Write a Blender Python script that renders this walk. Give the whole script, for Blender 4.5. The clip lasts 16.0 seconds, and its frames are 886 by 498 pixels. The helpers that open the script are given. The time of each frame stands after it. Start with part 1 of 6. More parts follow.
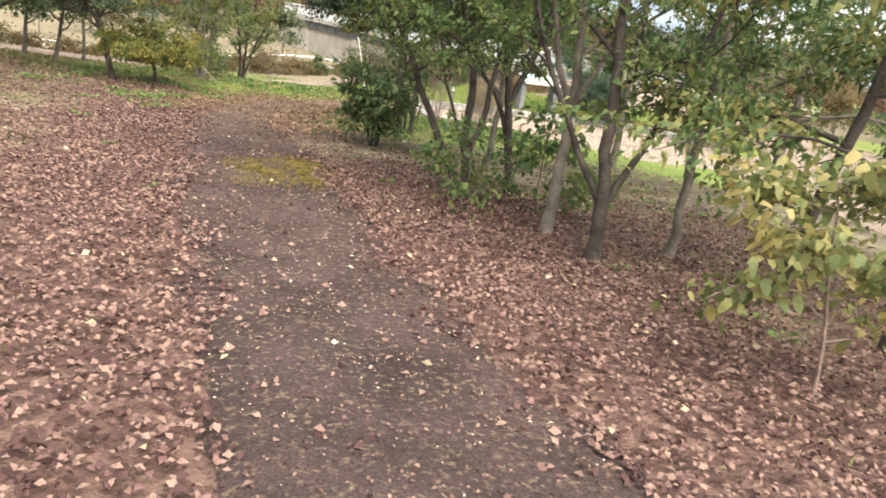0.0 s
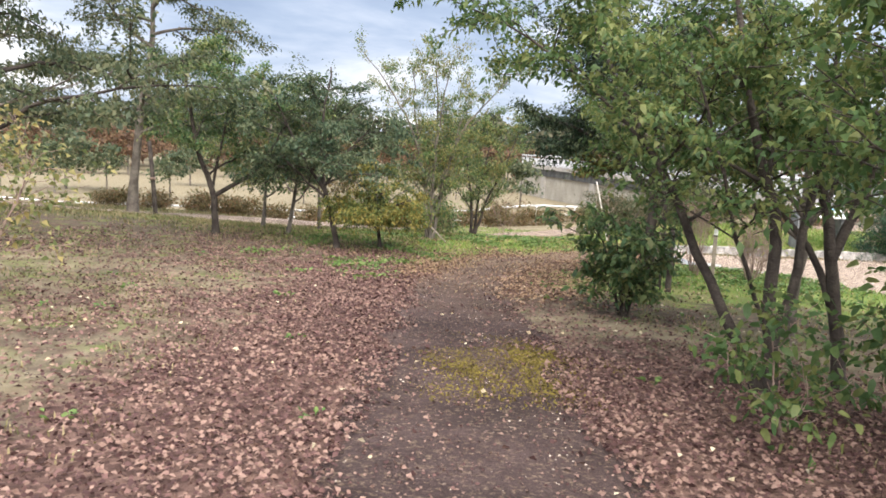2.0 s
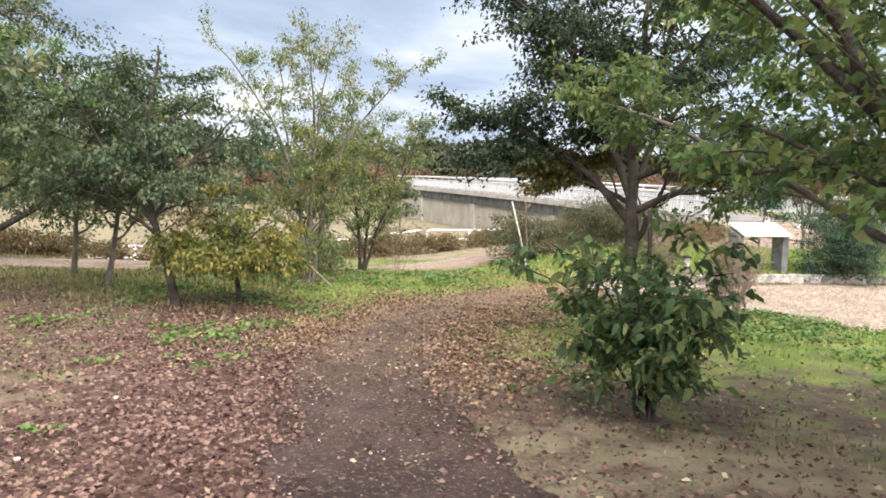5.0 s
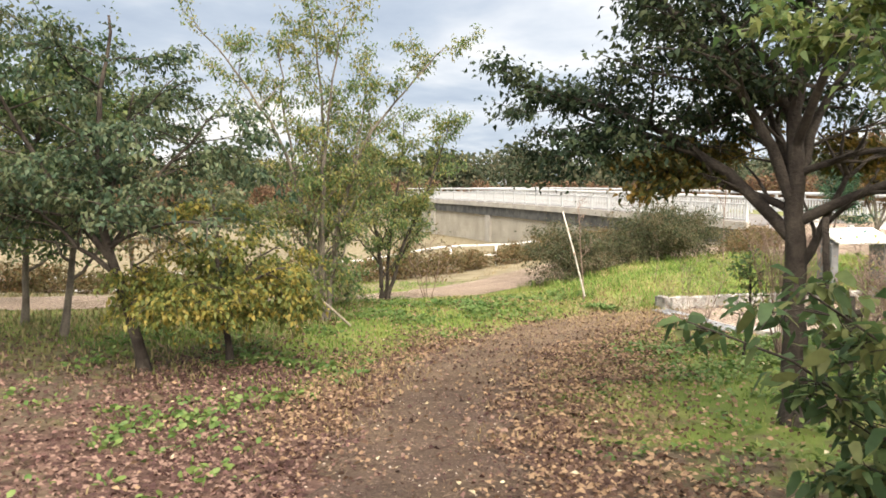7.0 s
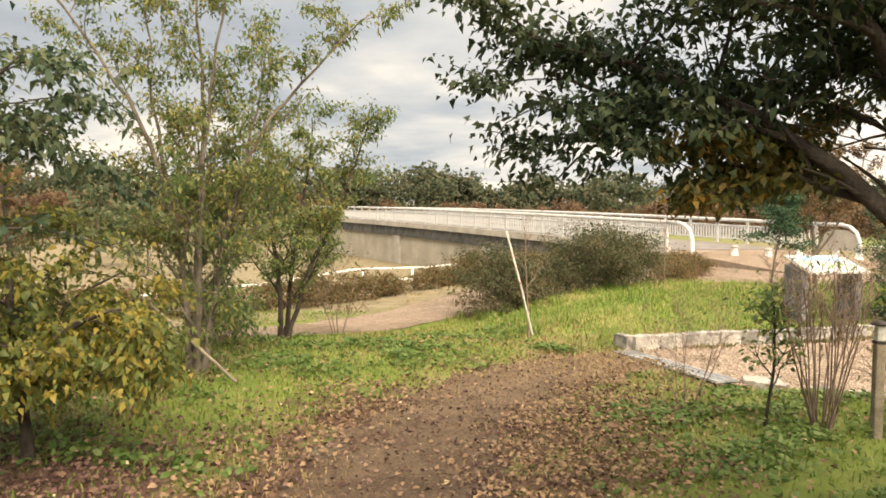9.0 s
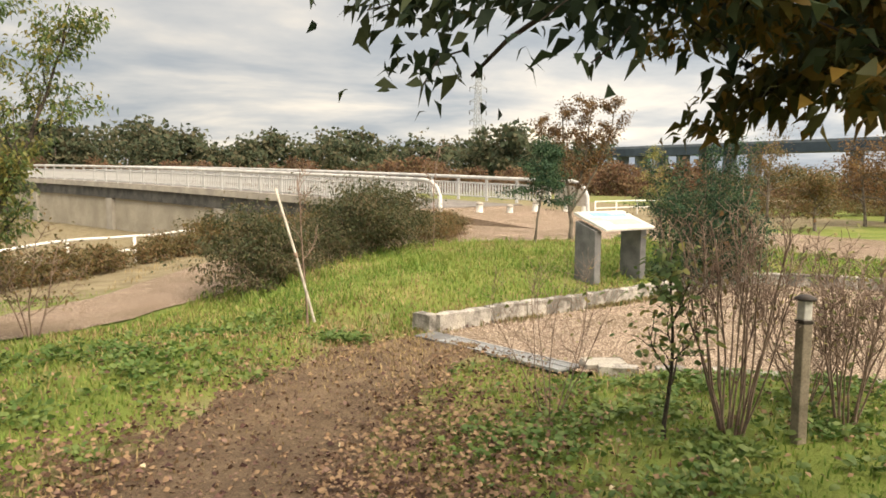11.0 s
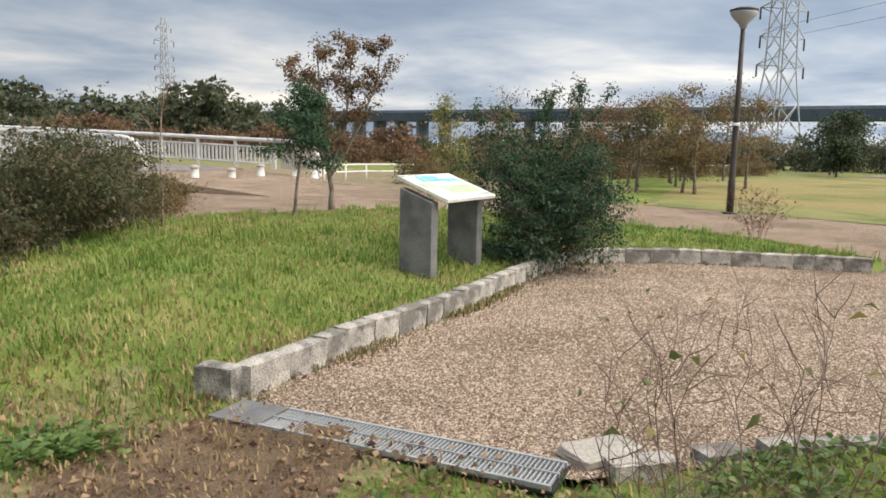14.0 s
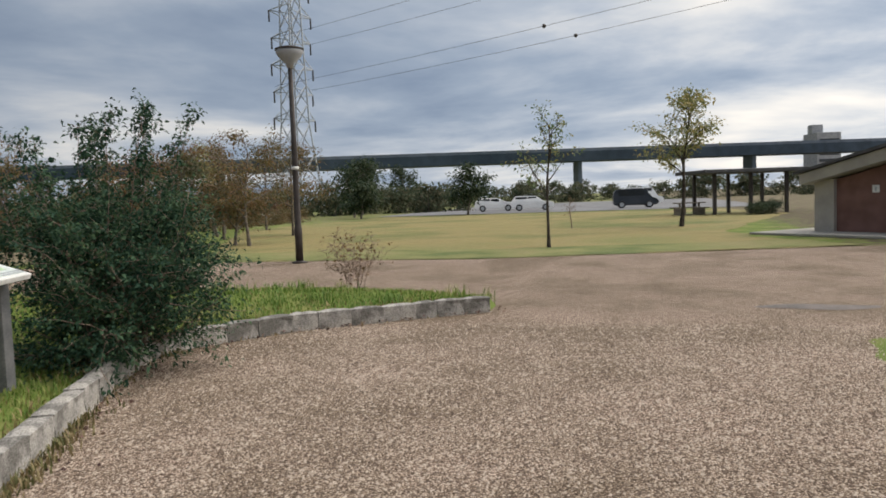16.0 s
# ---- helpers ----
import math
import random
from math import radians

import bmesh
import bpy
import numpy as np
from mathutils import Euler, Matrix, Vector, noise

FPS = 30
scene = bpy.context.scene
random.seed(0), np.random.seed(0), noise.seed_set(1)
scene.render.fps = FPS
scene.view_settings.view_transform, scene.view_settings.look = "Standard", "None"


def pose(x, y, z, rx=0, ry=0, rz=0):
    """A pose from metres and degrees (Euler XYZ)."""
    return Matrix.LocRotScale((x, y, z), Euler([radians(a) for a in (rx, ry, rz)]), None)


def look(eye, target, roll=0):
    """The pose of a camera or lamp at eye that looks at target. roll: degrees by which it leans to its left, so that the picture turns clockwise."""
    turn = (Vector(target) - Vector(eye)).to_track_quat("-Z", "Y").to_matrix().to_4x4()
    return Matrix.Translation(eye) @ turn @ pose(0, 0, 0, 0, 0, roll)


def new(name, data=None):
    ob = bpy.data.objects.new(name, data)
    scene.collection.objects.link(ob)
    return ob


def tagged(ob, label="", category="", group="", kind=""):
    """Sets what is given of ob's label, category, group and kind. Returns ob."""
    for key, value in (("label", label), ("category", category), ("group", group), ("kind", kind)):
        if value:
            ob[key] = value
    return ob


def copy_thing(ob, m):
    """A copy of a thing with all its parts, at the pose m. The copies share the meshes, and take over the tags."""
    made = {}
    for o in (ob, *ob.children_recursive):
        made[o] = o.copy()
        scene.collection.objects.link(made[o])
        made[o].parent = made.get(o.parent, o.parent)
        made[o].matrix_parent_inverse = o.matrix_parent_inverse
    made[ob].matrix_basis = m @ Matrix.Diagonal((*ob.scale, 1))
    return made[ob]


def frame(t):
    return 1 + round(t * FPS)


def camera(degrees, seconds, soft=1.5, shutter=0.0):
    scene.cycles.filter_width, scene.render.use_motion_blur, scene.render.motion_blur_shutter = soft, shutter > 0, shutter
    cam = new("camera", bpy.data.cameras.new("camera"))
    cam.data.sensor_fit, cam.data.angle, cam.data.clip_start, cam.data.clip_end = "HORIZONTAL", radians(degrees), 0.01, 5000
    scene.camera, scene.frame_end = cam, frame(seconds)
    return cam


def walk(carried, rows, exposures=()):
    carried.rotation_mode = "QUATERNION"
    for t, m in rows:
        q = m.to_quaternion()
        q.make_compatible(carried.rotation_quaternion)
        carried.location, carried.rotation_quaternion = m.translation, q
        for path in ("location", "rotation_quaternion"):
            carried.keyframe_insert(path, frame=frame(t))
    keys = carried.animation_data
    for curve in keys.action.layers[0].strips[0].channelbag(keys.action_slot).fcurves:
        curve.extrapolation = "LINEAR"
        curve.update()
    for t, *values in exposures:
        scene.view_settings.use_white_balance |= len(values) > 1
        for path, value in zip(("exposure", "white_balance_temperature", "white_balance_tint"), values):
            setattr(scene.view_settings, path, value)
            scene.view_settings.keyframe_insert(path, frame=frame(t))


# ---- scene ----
cam = camera(61.5, 16.0, soft=1.7, shutter=0.08)
METRES, EYE, TILT, LEAN, TURN = 21.4, 1.5, -2.2, 0.7, 0.0
ROWS = [
    (0.0, 0.0, 0.0, 0.0, 2.24, -14.12, -8.94),
    (0.5, 0.0024, 0.0293, 0.0001, 13.77, -13.15, -7.65),
    (1.0, -0.0018, 0.0579, 0.0005, 19.67, -10.77, -6.22),
    (1.5, -0.008, 0.088, 0.0015, 20.41, -7.0, -6.01),
    (2.0, -0.0199, 0.1176, 0.0024, 20.16, -5.29, -4.08),
    (2.5, -0.0312, 0.1472, 0.0022, 18.18, -5.07, -4.06),
    (3.0, -0.0443, 0.1737, 0.0032, 17.18, -3.62, -3.86),
    (3.5, -0.0558, 0.2016, 0.0024, 14.87, -3.6, -2.72),
    (6.0, -0.1187, 0.3517, 0.0035, 9.2, -2.79, -2.75),
    (6.5, -0.1303, 0.3818, 0.0037, 9.73, -2.79, -1.57),
    (7.0, -0.1394, 0.4117, 0.0042, 10.94, -2.1, -0.72),
    (7.5, -0.149, 0.4403, 0.0041, 12.64, -0.25, -0.58),
    (8.0, -0.1573, 0.4694, 0.0046, 12.67, 0.09, -1.95),
    (8.5, -0.1658, 0.4982, 0.0041, 9.39, -0.0, -2.07),
    (9.0, -0.1703, 0.5278, 0.0035, 3.64, -0.36, -1.64),
    (9.5, -0.1776, 0.5573, 0.003, -2.35, -1.34, -0.98),
    (10.0, -0.1843, 0.5861, 0.0032, -8.31, -2.05, -0.5),
    (12.5, -0.1908, 0.7407, 0.0026, -27.34, -4.19, -0.76),
    (13.0, -0.184, 0.7744, 0.0022, -31.93, -4.44, -0.48),
    (13.5, -0.1761, 0.8068, 0.0024, -36.21, -5.71, -0.78),
    (14.0, -0.1669, 0.8356, 0.002, -39.95, -5.56, -0.35),
    (14.5, -0.1516, 0.8621, 0.0025, -46.36, -4.24, 1.21),
    (15.0, -0.1327, 0.888, 0.0016, -56.76, -3.57, 2.61),
    (15.5, -0.1108, 0.9118, 0.0017, -65.86, -3.09, 3.16),
    (16.0, -0.0867, 0.9333, 0.0023, -75.03, -2.64, 4.05),
]
walk(cam, [(t, pose(0, 0, EYE, TILT, LEAN, TURN) @ pose(METRES * x, METRES * y, METRES * z, 90 + pitch, roll, yaw)) for t, x, y, z, yaw, pitch, roll in ROWS],
     exposures=((0.0, 1.2, 6900, 9), (1.5, 1.0, 6450, 13), (3.5, 1.1, 6550, 12), (7.0, 1.08, 7300, 11), (8.5, 0.94, 8500, 12), (10.0, 0.76, 8900, 12), (12.5, 0.4, 7250, 10), (14.5, 0.1, 6900, 10), (16.0, -0.3, 6700, 10)))

# ---- world, sun ----
world = bpy.data.worlds.new("sky")
scene.world = world
world.use_nodes = True
wn, wl = world.node_tree.nodes, world.node_tree.links
wn.clear()


def wnode(kind, **inputs):
    n = wn.new(kind)
    for k, v in inputs.items():
        n.inputs[k].default_value = v
    return n


def wmath(op, a, b):
    n = wn.new("ShaderNodeMath")
    n.operation = op
    for i, v in ((0, a), (1, b)):
        if isinstance(v, (int, float)):
            n.inputs[i].default_value = v
        else:
            wl.new(v, n.inputs[i])
    return n.outputs[0]


SUN_EL, SUN_AZ = 52.0, 150.0   # elevation; azimuth clockwise from +y
SKY_GAIN = 1.12
sky = wn.new("ShaderNodeTexSky")
sky.sky_type = "NISHITA"
sky.sun_disc = False
sky.sun_elevation, sky.sun_rotation = radians(SUN_EL), radians(SUN_AZ)
tc = wn.new("ShaderNodeTexCoord")
sep = wn.new("ShaderNodeSeparateXYZ")
wl.new(tc.outputs["Generated"], sep.inputs[0])
up = wmath("ADD", wmath("MAXIMUM", sep.outputs[2], 0.0), 0.10)
com = wn.new("ShaderNodeCombineXYZ")
wl.new(wmath("DIVIDE", sep.outputs[0], up), com.inputs[0])
wl.new(wmath("DIVIDE", sep.outputs[1], up), com.inputs[1])
cl1 = wnode("ShaderNodeTexNoise", Scale=0.55, Detail=7.0, Roughness=0.55, Distortion=0.25)
cl2 = wnode("ShaderNodeTexNoise", Scale=0.2, Detail=3.0, Roughness=0.5)
wl.new(com.outputs[0], cl1.inputs["Vector"])
wl.new(com.outputs[0], cl2.inputs["Vector"])
cov = wmath("ADD", wmath("MULTIPLY", cl1.outputs["Fac"], 0.62), wmath("MULTIPLY", cl2.outputs["Fac"], 0.38))
ramp = wn.new("ShaderNodeValToRGB")
els = ramp.color_ramp.elements
els[0].position, els[0].color = 0.38, (0.25, 0.325, 0.455, 1)
els[1].position, els[1].color = 0.64, (1.04, 1.0, 0.945, 1)
for pos, colour in ((0.45, (0.345, 0.425, 0.55, 1)), (0.51, (0.50, 0.565, 0.665, 1)), (0.57, (0.74, 0.765, 0.80, 1))):
    e = els.new(pos)
    e.color = colour
wl.new(cov, ramp.inputs[0])
bg1, bg2 = wnode("ShaderNodeBackground", Strength=0.06), wnode("ShaderNodeBackground", Strength=SKY_GAIN)
wl.new(sky.outputs[0], bg1.inputs[0])
wl.new(ramp.outputs[0], bg2.inputs[0])
# the cloud layer is brighter towards the sun and dimmer away from it
sunward = wmath("ADD", wmath("MULTIPLY", sep.outputs[0], math.sin(radians(SUN_AZ))), wmath("MULTIPLY", sep.outputs[1], math.cos(radians(SUN_AZ))))
wl.new(wmath("MULTIPLY", wmath("ADD", wmath("MULTIPLY", sunward, 0.30), 1.0), SKY_GAIN), bg2.inputs["Strength"])
mixw = wnode("ShaderNodeMixShader", Fac=0.93)
wl.new(bg1.outputs[0], mixw.inputs[1])
wl.new(bg2.outputs[0], mixw.inputs[2])
outw = wn.new("ShaderNodeOutputWorld")
wl.new(mixw.outputs[0], outw.inputs[0])

sun = new("sun", bpy.data.lights.new("sun", "SUN"))
sun.data.energy, sun.data.angle, sun.data.color = 4.8, radians(80), (1.0, 0.95, 0.88)
sd = Vector((math.sin(radians(SUN_AZ)) * math.cos(radians(SUN_EL)), math.cos(radians(SUN_AZ)) * math.cos(radians(SUN_EL)), math.sin(radians(SUN_EL))))
sun.matrix_world = look(sd * 50, (0, 0, 0))

# ---- materials ----
rng = np.random.default_rng(7)


def mat(name, c1, c2, scale=3.0, rough=0.85, bump=0.3, fine=60.0, metal=0.0, dark=0.75, vary=0.0, island=0.0, through_light=0.0, c3=None, spec=0.3, dist=0.01):
    """Two-scale procedural surface: c1 to c2 (and c3) in patches, a fine grain that also gives relief, and variation by object or by island."""
    m = bpy.data.materials.new(name)
    m.use_nodes = True
    n, l = m.node_tree.nodes, m.node_tree.links
    b = n["Principled BSDF"]
    b.inputs["Roughness"].default_value, b.inputs["Metallic"].default_value = rough, metal
    b.inputs["Specular IOR Level"].default_value = spec
    co = n.new("ShaderNodeTexCoord").outputs["Object"]
    big, small = n.new("ShaderNodeTexNoise"), n.new("ShaderNodeTexNoise")
    big.inputs["Scale"].default_value, big.inputs["Detail"].default_value = scale, 5
    small.inputs["Scale"].default_value, small.inputs["Detail"].default_value = fine, 4
    for t in (big, small):
        l.new(co, t.inputs["Vector"])
    r = n.new("ShaderNodeValToRGB")
    r.color_ramp.elements[0].position, r.color_ramp.elements[0].color = 0.36, (*c1, 1)
    r.color_ramp.elements[1].position, r.color_ramp.elements[1].color = 0.64, (*c2, 1)
    if c3:
        r.color_ramp.elements[1].position = 0.52
        r.color_ramp.elements.new(0.7).color = (*c3, 1)
    fac = big.outputs["Fac"]
    if vary or island:
        src = n.new("ShaderNodeNewGeometry").outputs["Random Per Island"] if island else n.new("ShaderNodeObjectInfo").outputs["Random"]
        mm = n.new("ShaderNodeMath")
        mm.operation = "MULTIPLY_ADD"
        l.new(src, mm.inputs[0])
        mm.inputs[1].default_value = island or vary
        mm2 = n.new("ShaderNodeMath")
        mm2.operation = "SUBTRACT"
        l.new(fac, mm2.inputs[0])
        mm2.inputs[1].default_value = (island or vary) / 2
        l.new(mm2.outputs[0], mm.inputs[2])
        fac = mm.outputs[0]
    l.new(fac, r.inputs[0])
    mul = n.new("ShaderNodeMix")
    mul.data_type, mul.blend_type = "RGBA", "MULTIPLY"
    mul.inputs[0].default_value = 1.0
    r2 = n.new("ShaderNodeValToRGB")
    r2.color_ramp.elements[0].position, r2.color_ramp.elements[0].color = 0.3, (dark, dark, dark, 1)
    r2.color_ramp.elements[1].position, r2.color_ramp.elements[1].color = 0.65, (1.08, 1.08, 1.08, 1)
    l.new(small.outputs["Fac"], r2.inputs[0])
    l.new(r.outputs[0], mul.inputs[6])
    l.new(r2.outputs[0], mul.inputs[7])
    l.new(mul.outputs[2], b.inputs["Base Color"])
    if bump:
        bp = n.new("ShaderNodeBump")
        bp.inputs["Strength"].default_value, bp.inputs["Distance"].default_value = bump, dist
        l.new(small.outputs["Fac"], bp.inputs["Height"])
        l.new(bp.outputs[0], b.inputs["Normal"])
    if through_light:
        tr = n.new("ShaderNodeBsdfTranslucent")
        l.new(mul.outputs[2], tr.inputs[0])
        ms = n.new("ShaderNodeMixShader")
        ms.inputs[0].default_value = through_light
        l.new(b.outputs[0], ms.inputs[1])
        l.new(tr.outputs[0], ms.inputs[2])
        l.new(ms.outputs[0], n["Material Output"].inputs[0])
    return m


def leafmat(name, c1, c2, c3=None, rough=0.5, tl=0.45):
    return mat(name, c1, c2, scale=1.3, rough=rough, bump=0.0, fine=25, island=0.55, through_light=tl, c3=c3, dark=0.8, spec=0.35)


M = {}
M["bark_dark"] = mat("dark_bark", (0.034, 0.027, 0.023), (0.085, 0.070, 0.058), 5, 0.95, 0.8, 45, dist=0.02)
M["bark_grey"] = mat("grey_bark", (0.10, 0.085, 0.07), (0.21, 0.18, 0.15), 5, 0.95, 0.7, 50, dist=0.02)
M["twig"] = mat("bare_twig", (0.17, 0.115, 0.095), (0.32, 0.235, 0.19), 9, 0.9, 0.2, 60)
def soil_material():
    """Trodden earth: purplish, the trees' shade put into its colour; browner with straw towards the open."""
    m = bpy.data.materials.new("trail_soil")
    m.use_nodes = True
    n, l = m.node_tree.nodes, m.node_tree.links
    b = n["Principled BSDF"]
    b.inputs["Roughness"].default_value, b.inputs["Specular IOR Level"].default_value = 0.95, 0.2
    co = n.new("ShaderNodeTexCoord").outputs["Object"]

    def noise_at(s, d=6, rough=0.6):
        t = n.new("ShaderNodeTexNoise")
        t.inputs["Scale"].default_value, t.inputs["Detail"].default_value, t.inputs["Roughness"].default_value = s, d, rough
        l.new(co, t.inputs["Vector"])
        return t.outputs["Fac"]

    def ramp_of(fac, a, c, p0=0.35, p1=0.65):
        r = n.new("ShaderNodeValToRGB")
        r.color_ramp.elements[0].position, r.color_ramp.elements[0].color = p0, (*a, 1)
        r.color_ramp.elements[1].position, r.color_ramp.elements[1].color = p1, (*c, 1)
        l.new(fac, r.inputs[0])
        return r.outputs[0]

    def mixc(fac, a, c, mode="MIX"):
        x = n.new("ShaderNodeMix")
        x.data_type, x.blend_type = "RGBA", mode
        if isinstance(fac, float):
            x.inputs[0].default_value = fac
        else:
            l.new(fac, x.inputs[0])
        l.new(a, x.inputs[6])
        l.new(c, x.inputs[7])
        return x.outputs[2]

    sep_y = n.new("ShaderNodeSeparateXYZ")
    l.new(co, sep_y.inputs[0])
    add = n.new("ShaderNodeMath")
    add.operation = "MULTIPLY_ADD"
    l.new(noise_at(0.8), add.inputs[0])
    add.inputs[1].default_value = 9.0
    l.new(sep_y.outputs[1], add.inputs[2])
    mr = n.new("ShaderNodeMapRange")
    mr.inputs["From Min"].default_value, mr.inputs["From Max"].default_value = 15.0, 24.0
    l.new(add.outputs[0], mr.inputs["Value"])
    # darker soil colour stands for the shade below the trees
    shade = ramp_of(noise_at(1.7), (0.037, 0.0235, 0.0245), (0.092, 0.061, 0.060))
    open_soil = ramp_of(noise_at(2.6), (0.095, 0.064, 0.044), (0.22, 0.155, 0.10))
    straw = ramp_of(noise_at(26, 4), (0.0, 0.0, 0.0), (1.0, 1.0, 1.0), 0.54, 0.66)
    tan = ramp_of(noise_at(3), (0.26, 0.18, 0.12), (0.36, 0.27, 0.18))
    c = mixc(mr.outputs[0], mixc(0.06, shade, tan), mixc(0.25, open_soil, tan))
    c = mixc(straw, c, mixc(0.5, c, tan))
    c = mixc(1.0, c, ramp_of(noise_at(70, 5, 0.7), (0.5, 0.5, 0.5), (1.25, 1.25, 1.25), 0.33, 0.66), "MULTIPLY")
    l.new(c, b.inputs["Base Color"])
    bp = n.new("ShaderNodeBump")
    bp.inputs["Strength"].default_value, bp.inputs["Distance"].default_value = 1.0, 0.03
    l.new(noise_at(38, 6, 0.7), bp.inputs["Height"])
    l.new(bp.outputs[0], b.inputs["Normal"])
    return m


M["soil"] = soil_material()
M["moss"] = mat("moss", (0.12, 0.095, 0.025), (0.20, 0.155, 0.036), 6, 0.95, 0.6, 90)


def gravel_material():
    """Small mixed stones, each cell its own shade, with dark gaps and broad tonal patches."""
    m = bpy.data.materials.new("gravel")
    m.use_nodes = True
    n, l = m.node_tree.nodes, m.node_tree.links
    b = n["Principled BSDF"]
    b.inputs["Roughness"].default_value = 0.95
    b.inputs["Specular IOR Level"].default_value = 0.2
    co = n.new("ShaderNodeTexCoord").outputs["Object"]
    cells = n.new("ShaderNodeTexVoronoi")
    cells.inputs["Scale"].default_value = 82
    warp = n.new("ShaderNodeTexNoise")
    warp.inputs["Scale"].default_value, warp.inputs["Detail"].default_value = 0.8, 6
    for t in (cells, warp):
        l.new(co, t.inputs["Vector"])
    cs = n.new("ShaderNodeSeparateColor")
    l.new(cells.outputs["Color"], cs.inputs[0])

    def ramp_of(fac, stops):
        r = n.new("ShaderNodeValToRGB")
        e = r.color_ramp.elements
        e[0].position, e[0].color = stops[0][0], (*stops[0][1], 1)
        e[1].position, e[1].color = stops[-1][0], (*stops[-1][1], 1)
        for p, c in stops[1:-1]:
            e.new(p).color = (*c, 1)
        l.new(fac, r.inputs[0])
        return r.outputs[0]

    def times(a, c):
        x = n.new("ShaderNodeMix")
        x.data_type, x.blend_type = "RGBA", "MULTIPLY"
        x.inputs[0].default_value = 1.0
        l.new(a, x.inputs[6])
        l.new(c, x.inputs[7])
        return x.outputs[2]

    stone = ramp_of(cs.outputs[0], [(0.0, (0.12, 0.093, 0.073)), (0.3, (0.31, 0.245, 0.195)), (0.6, (0.43, 0.355, 0.29)), (0.85, (0.54, 0.46, 0.385)), (1.0, (0.66, 0.585, 0.505))])
    gaps = ramp_of(cells.outputs["Distance"], [(0.32, (1.06, 1.06, 1.06)), (0.68, (0.30, 0.265, 0.24))])
    tone = ramp_of(warp.outputs["Fac"], [(0.34, (0.72, 0.67, 0.60)), (0.5, (0.98, 0.93, 0.88)), (0.66, (1.14, 1.07, 1.04))])
    l.new(times(times(stone, gaps), tone), b.inputs["Base Color"])
    bp = n.new("ShaderNodeBump")
    bp.invert = True
    bp.inputs["Strength"].default_value, bp.inputs["Distance"].default_value = 0.9, 0.012
    l.new(cells.outputs["Distance"], bp.inputs["Height"])
    l.new(bp.outputs[0], b.inputs["Normal"])
    return m


M["gravel"] = gravel_material()
M["stones"] = mat("gravel_stones", (0.13, 0.093, 0.07), (0.50, 0.415, 0.34), 4, 0.85, 0.2, 80, island=0.9)
M["granite"] = mat("granite", (0.19, 0.18, 0.165), (0.40, 0.38, 0.355), 7, 0.92, 0.9, 75, vary=0.26, dark=0.5, c3=(0.50, 0.47, 0.43))
M["concrete"] = mat("concrete", (0.34, 0.32, 0.29), (0.46, 0.43, 0.38), 1.2, 0.9, 0.3, 40)
M["abutment"] = mat("stained_concrete", (0.36, 0.33, 0.27), (0.48, 0.44, 0.37), 0.6, 0.9, 0.3, 25, dark=0.65)
M["girder"] = mat("weathered_girder", (0.055, 0.058, 0.06), (0.13, 0.13, 0.125), 1.5, 0.8, 0.3, 30)
M["deck"] = mat("deck_surface", (0.15, 0.14, 0.135), (0.24, 0.22, 0.21), 1.5, 0.9, 0.4, 60)
M["white_paint"] = mat("white_paint", (0.62, 0.62, 0.60), (0.80, 0.80, 0.78), 2.5, 0.45, 0.1, 30, dark=0.85)
# white railing paint, greyed so that the rails' shaded side is in the colour
M["bridge_paint"] = mat("shaded_bridge_paint", (0.46, 0.47, 0.475), (0.62, 0.62, 0.615), 1.5, 0.55, 0.1, 30, dark=0.8)
M["steel"] = mat("galvanised_steel", (0.36, 0.38, 0.40), (0.50, 0.52, 0.54), 5, 0.5, 0.2, 60, metal=0.4)
M["pylon"] = mat("pylon_steel", (0.30, 0.33, 0.36), (0.42, 0.45, 0.48), 0.6, 0.6, 0.1, 5, metal=0.2)
M["slate"] = mat("grey_leg_stone", (0.11, 0.115, 0.12), (0.20, 0.20, 0.205), 4, 0.75, 0.4, 80)
M["lamp_black"] = mat("dark_brown_paint", (0.035, 0.028, 0.025), (0.06, 0.05, 0.045), 4, 0.5, 0.1, 40)
M["lamp_glass"] = mat("frosted_glass", (0.62, 0.62, 0.60), (0.75, 0.75, 0.73), 5, 0.35, 0.0, 30)
M["timber"] = mat("grey_timber", (0.20, 0.17, 0.13), (0.34, 0.29, 0.23), 6, 0.85, 0.5, 70)
M["pale_pole"] = mat("bleached_pole", (0.36, 0.33, 0.29), (0.55, 0.51, 0.45), 8, 0.8, 0.3, 60)
M["asphalt"] = mat("asphalt", (0.16, 0.16, 0.165), (0.22, 0.22, 0.225), 0.3, 0.9, 0.3, 60)
M["lawn_dry"] = mat("dry_lawn", (0.15, 0.17, 0.055), (0.29, 0.235, 0.10), 0.16, 0.95, 0.9, 18, c3=(0.22, 0.215, 0.08), dist=0.05, dark=0.6)
M["lawn"] = mat("lawn", (0.115, 0.145, 0.045), (0.20, 0.205, 0.075), 0.5, 0.95, 0.8, 30, dist=0.03, c3=(0.25, 0.22, 0.10))
M["brick_wall"] = mat("brown_wall", (0.17, 0.09, 0.075), (0.23, 0.125, 0.105), 2, 0.85, 0.3, 50)
M["roof"] = mat("dark_roof", (0.06, 0.06, 0.065), (0.10, 0.10, 0.105), 2, 0.7, 0.3, 30)
M["viaduct"] = mat("viaduct_paint", (0.035, 0.055, 0.082), (0.055, 0.078, 0.108), 0.05, 0.8, 0.0, 0.5)
M["viaduct_pier"] = mat("viaduct_pier", (0.11, 0.14, 0.18), (0.15, 0.18, 0.23), 0.05, 0.8, 0.0, 0.5)
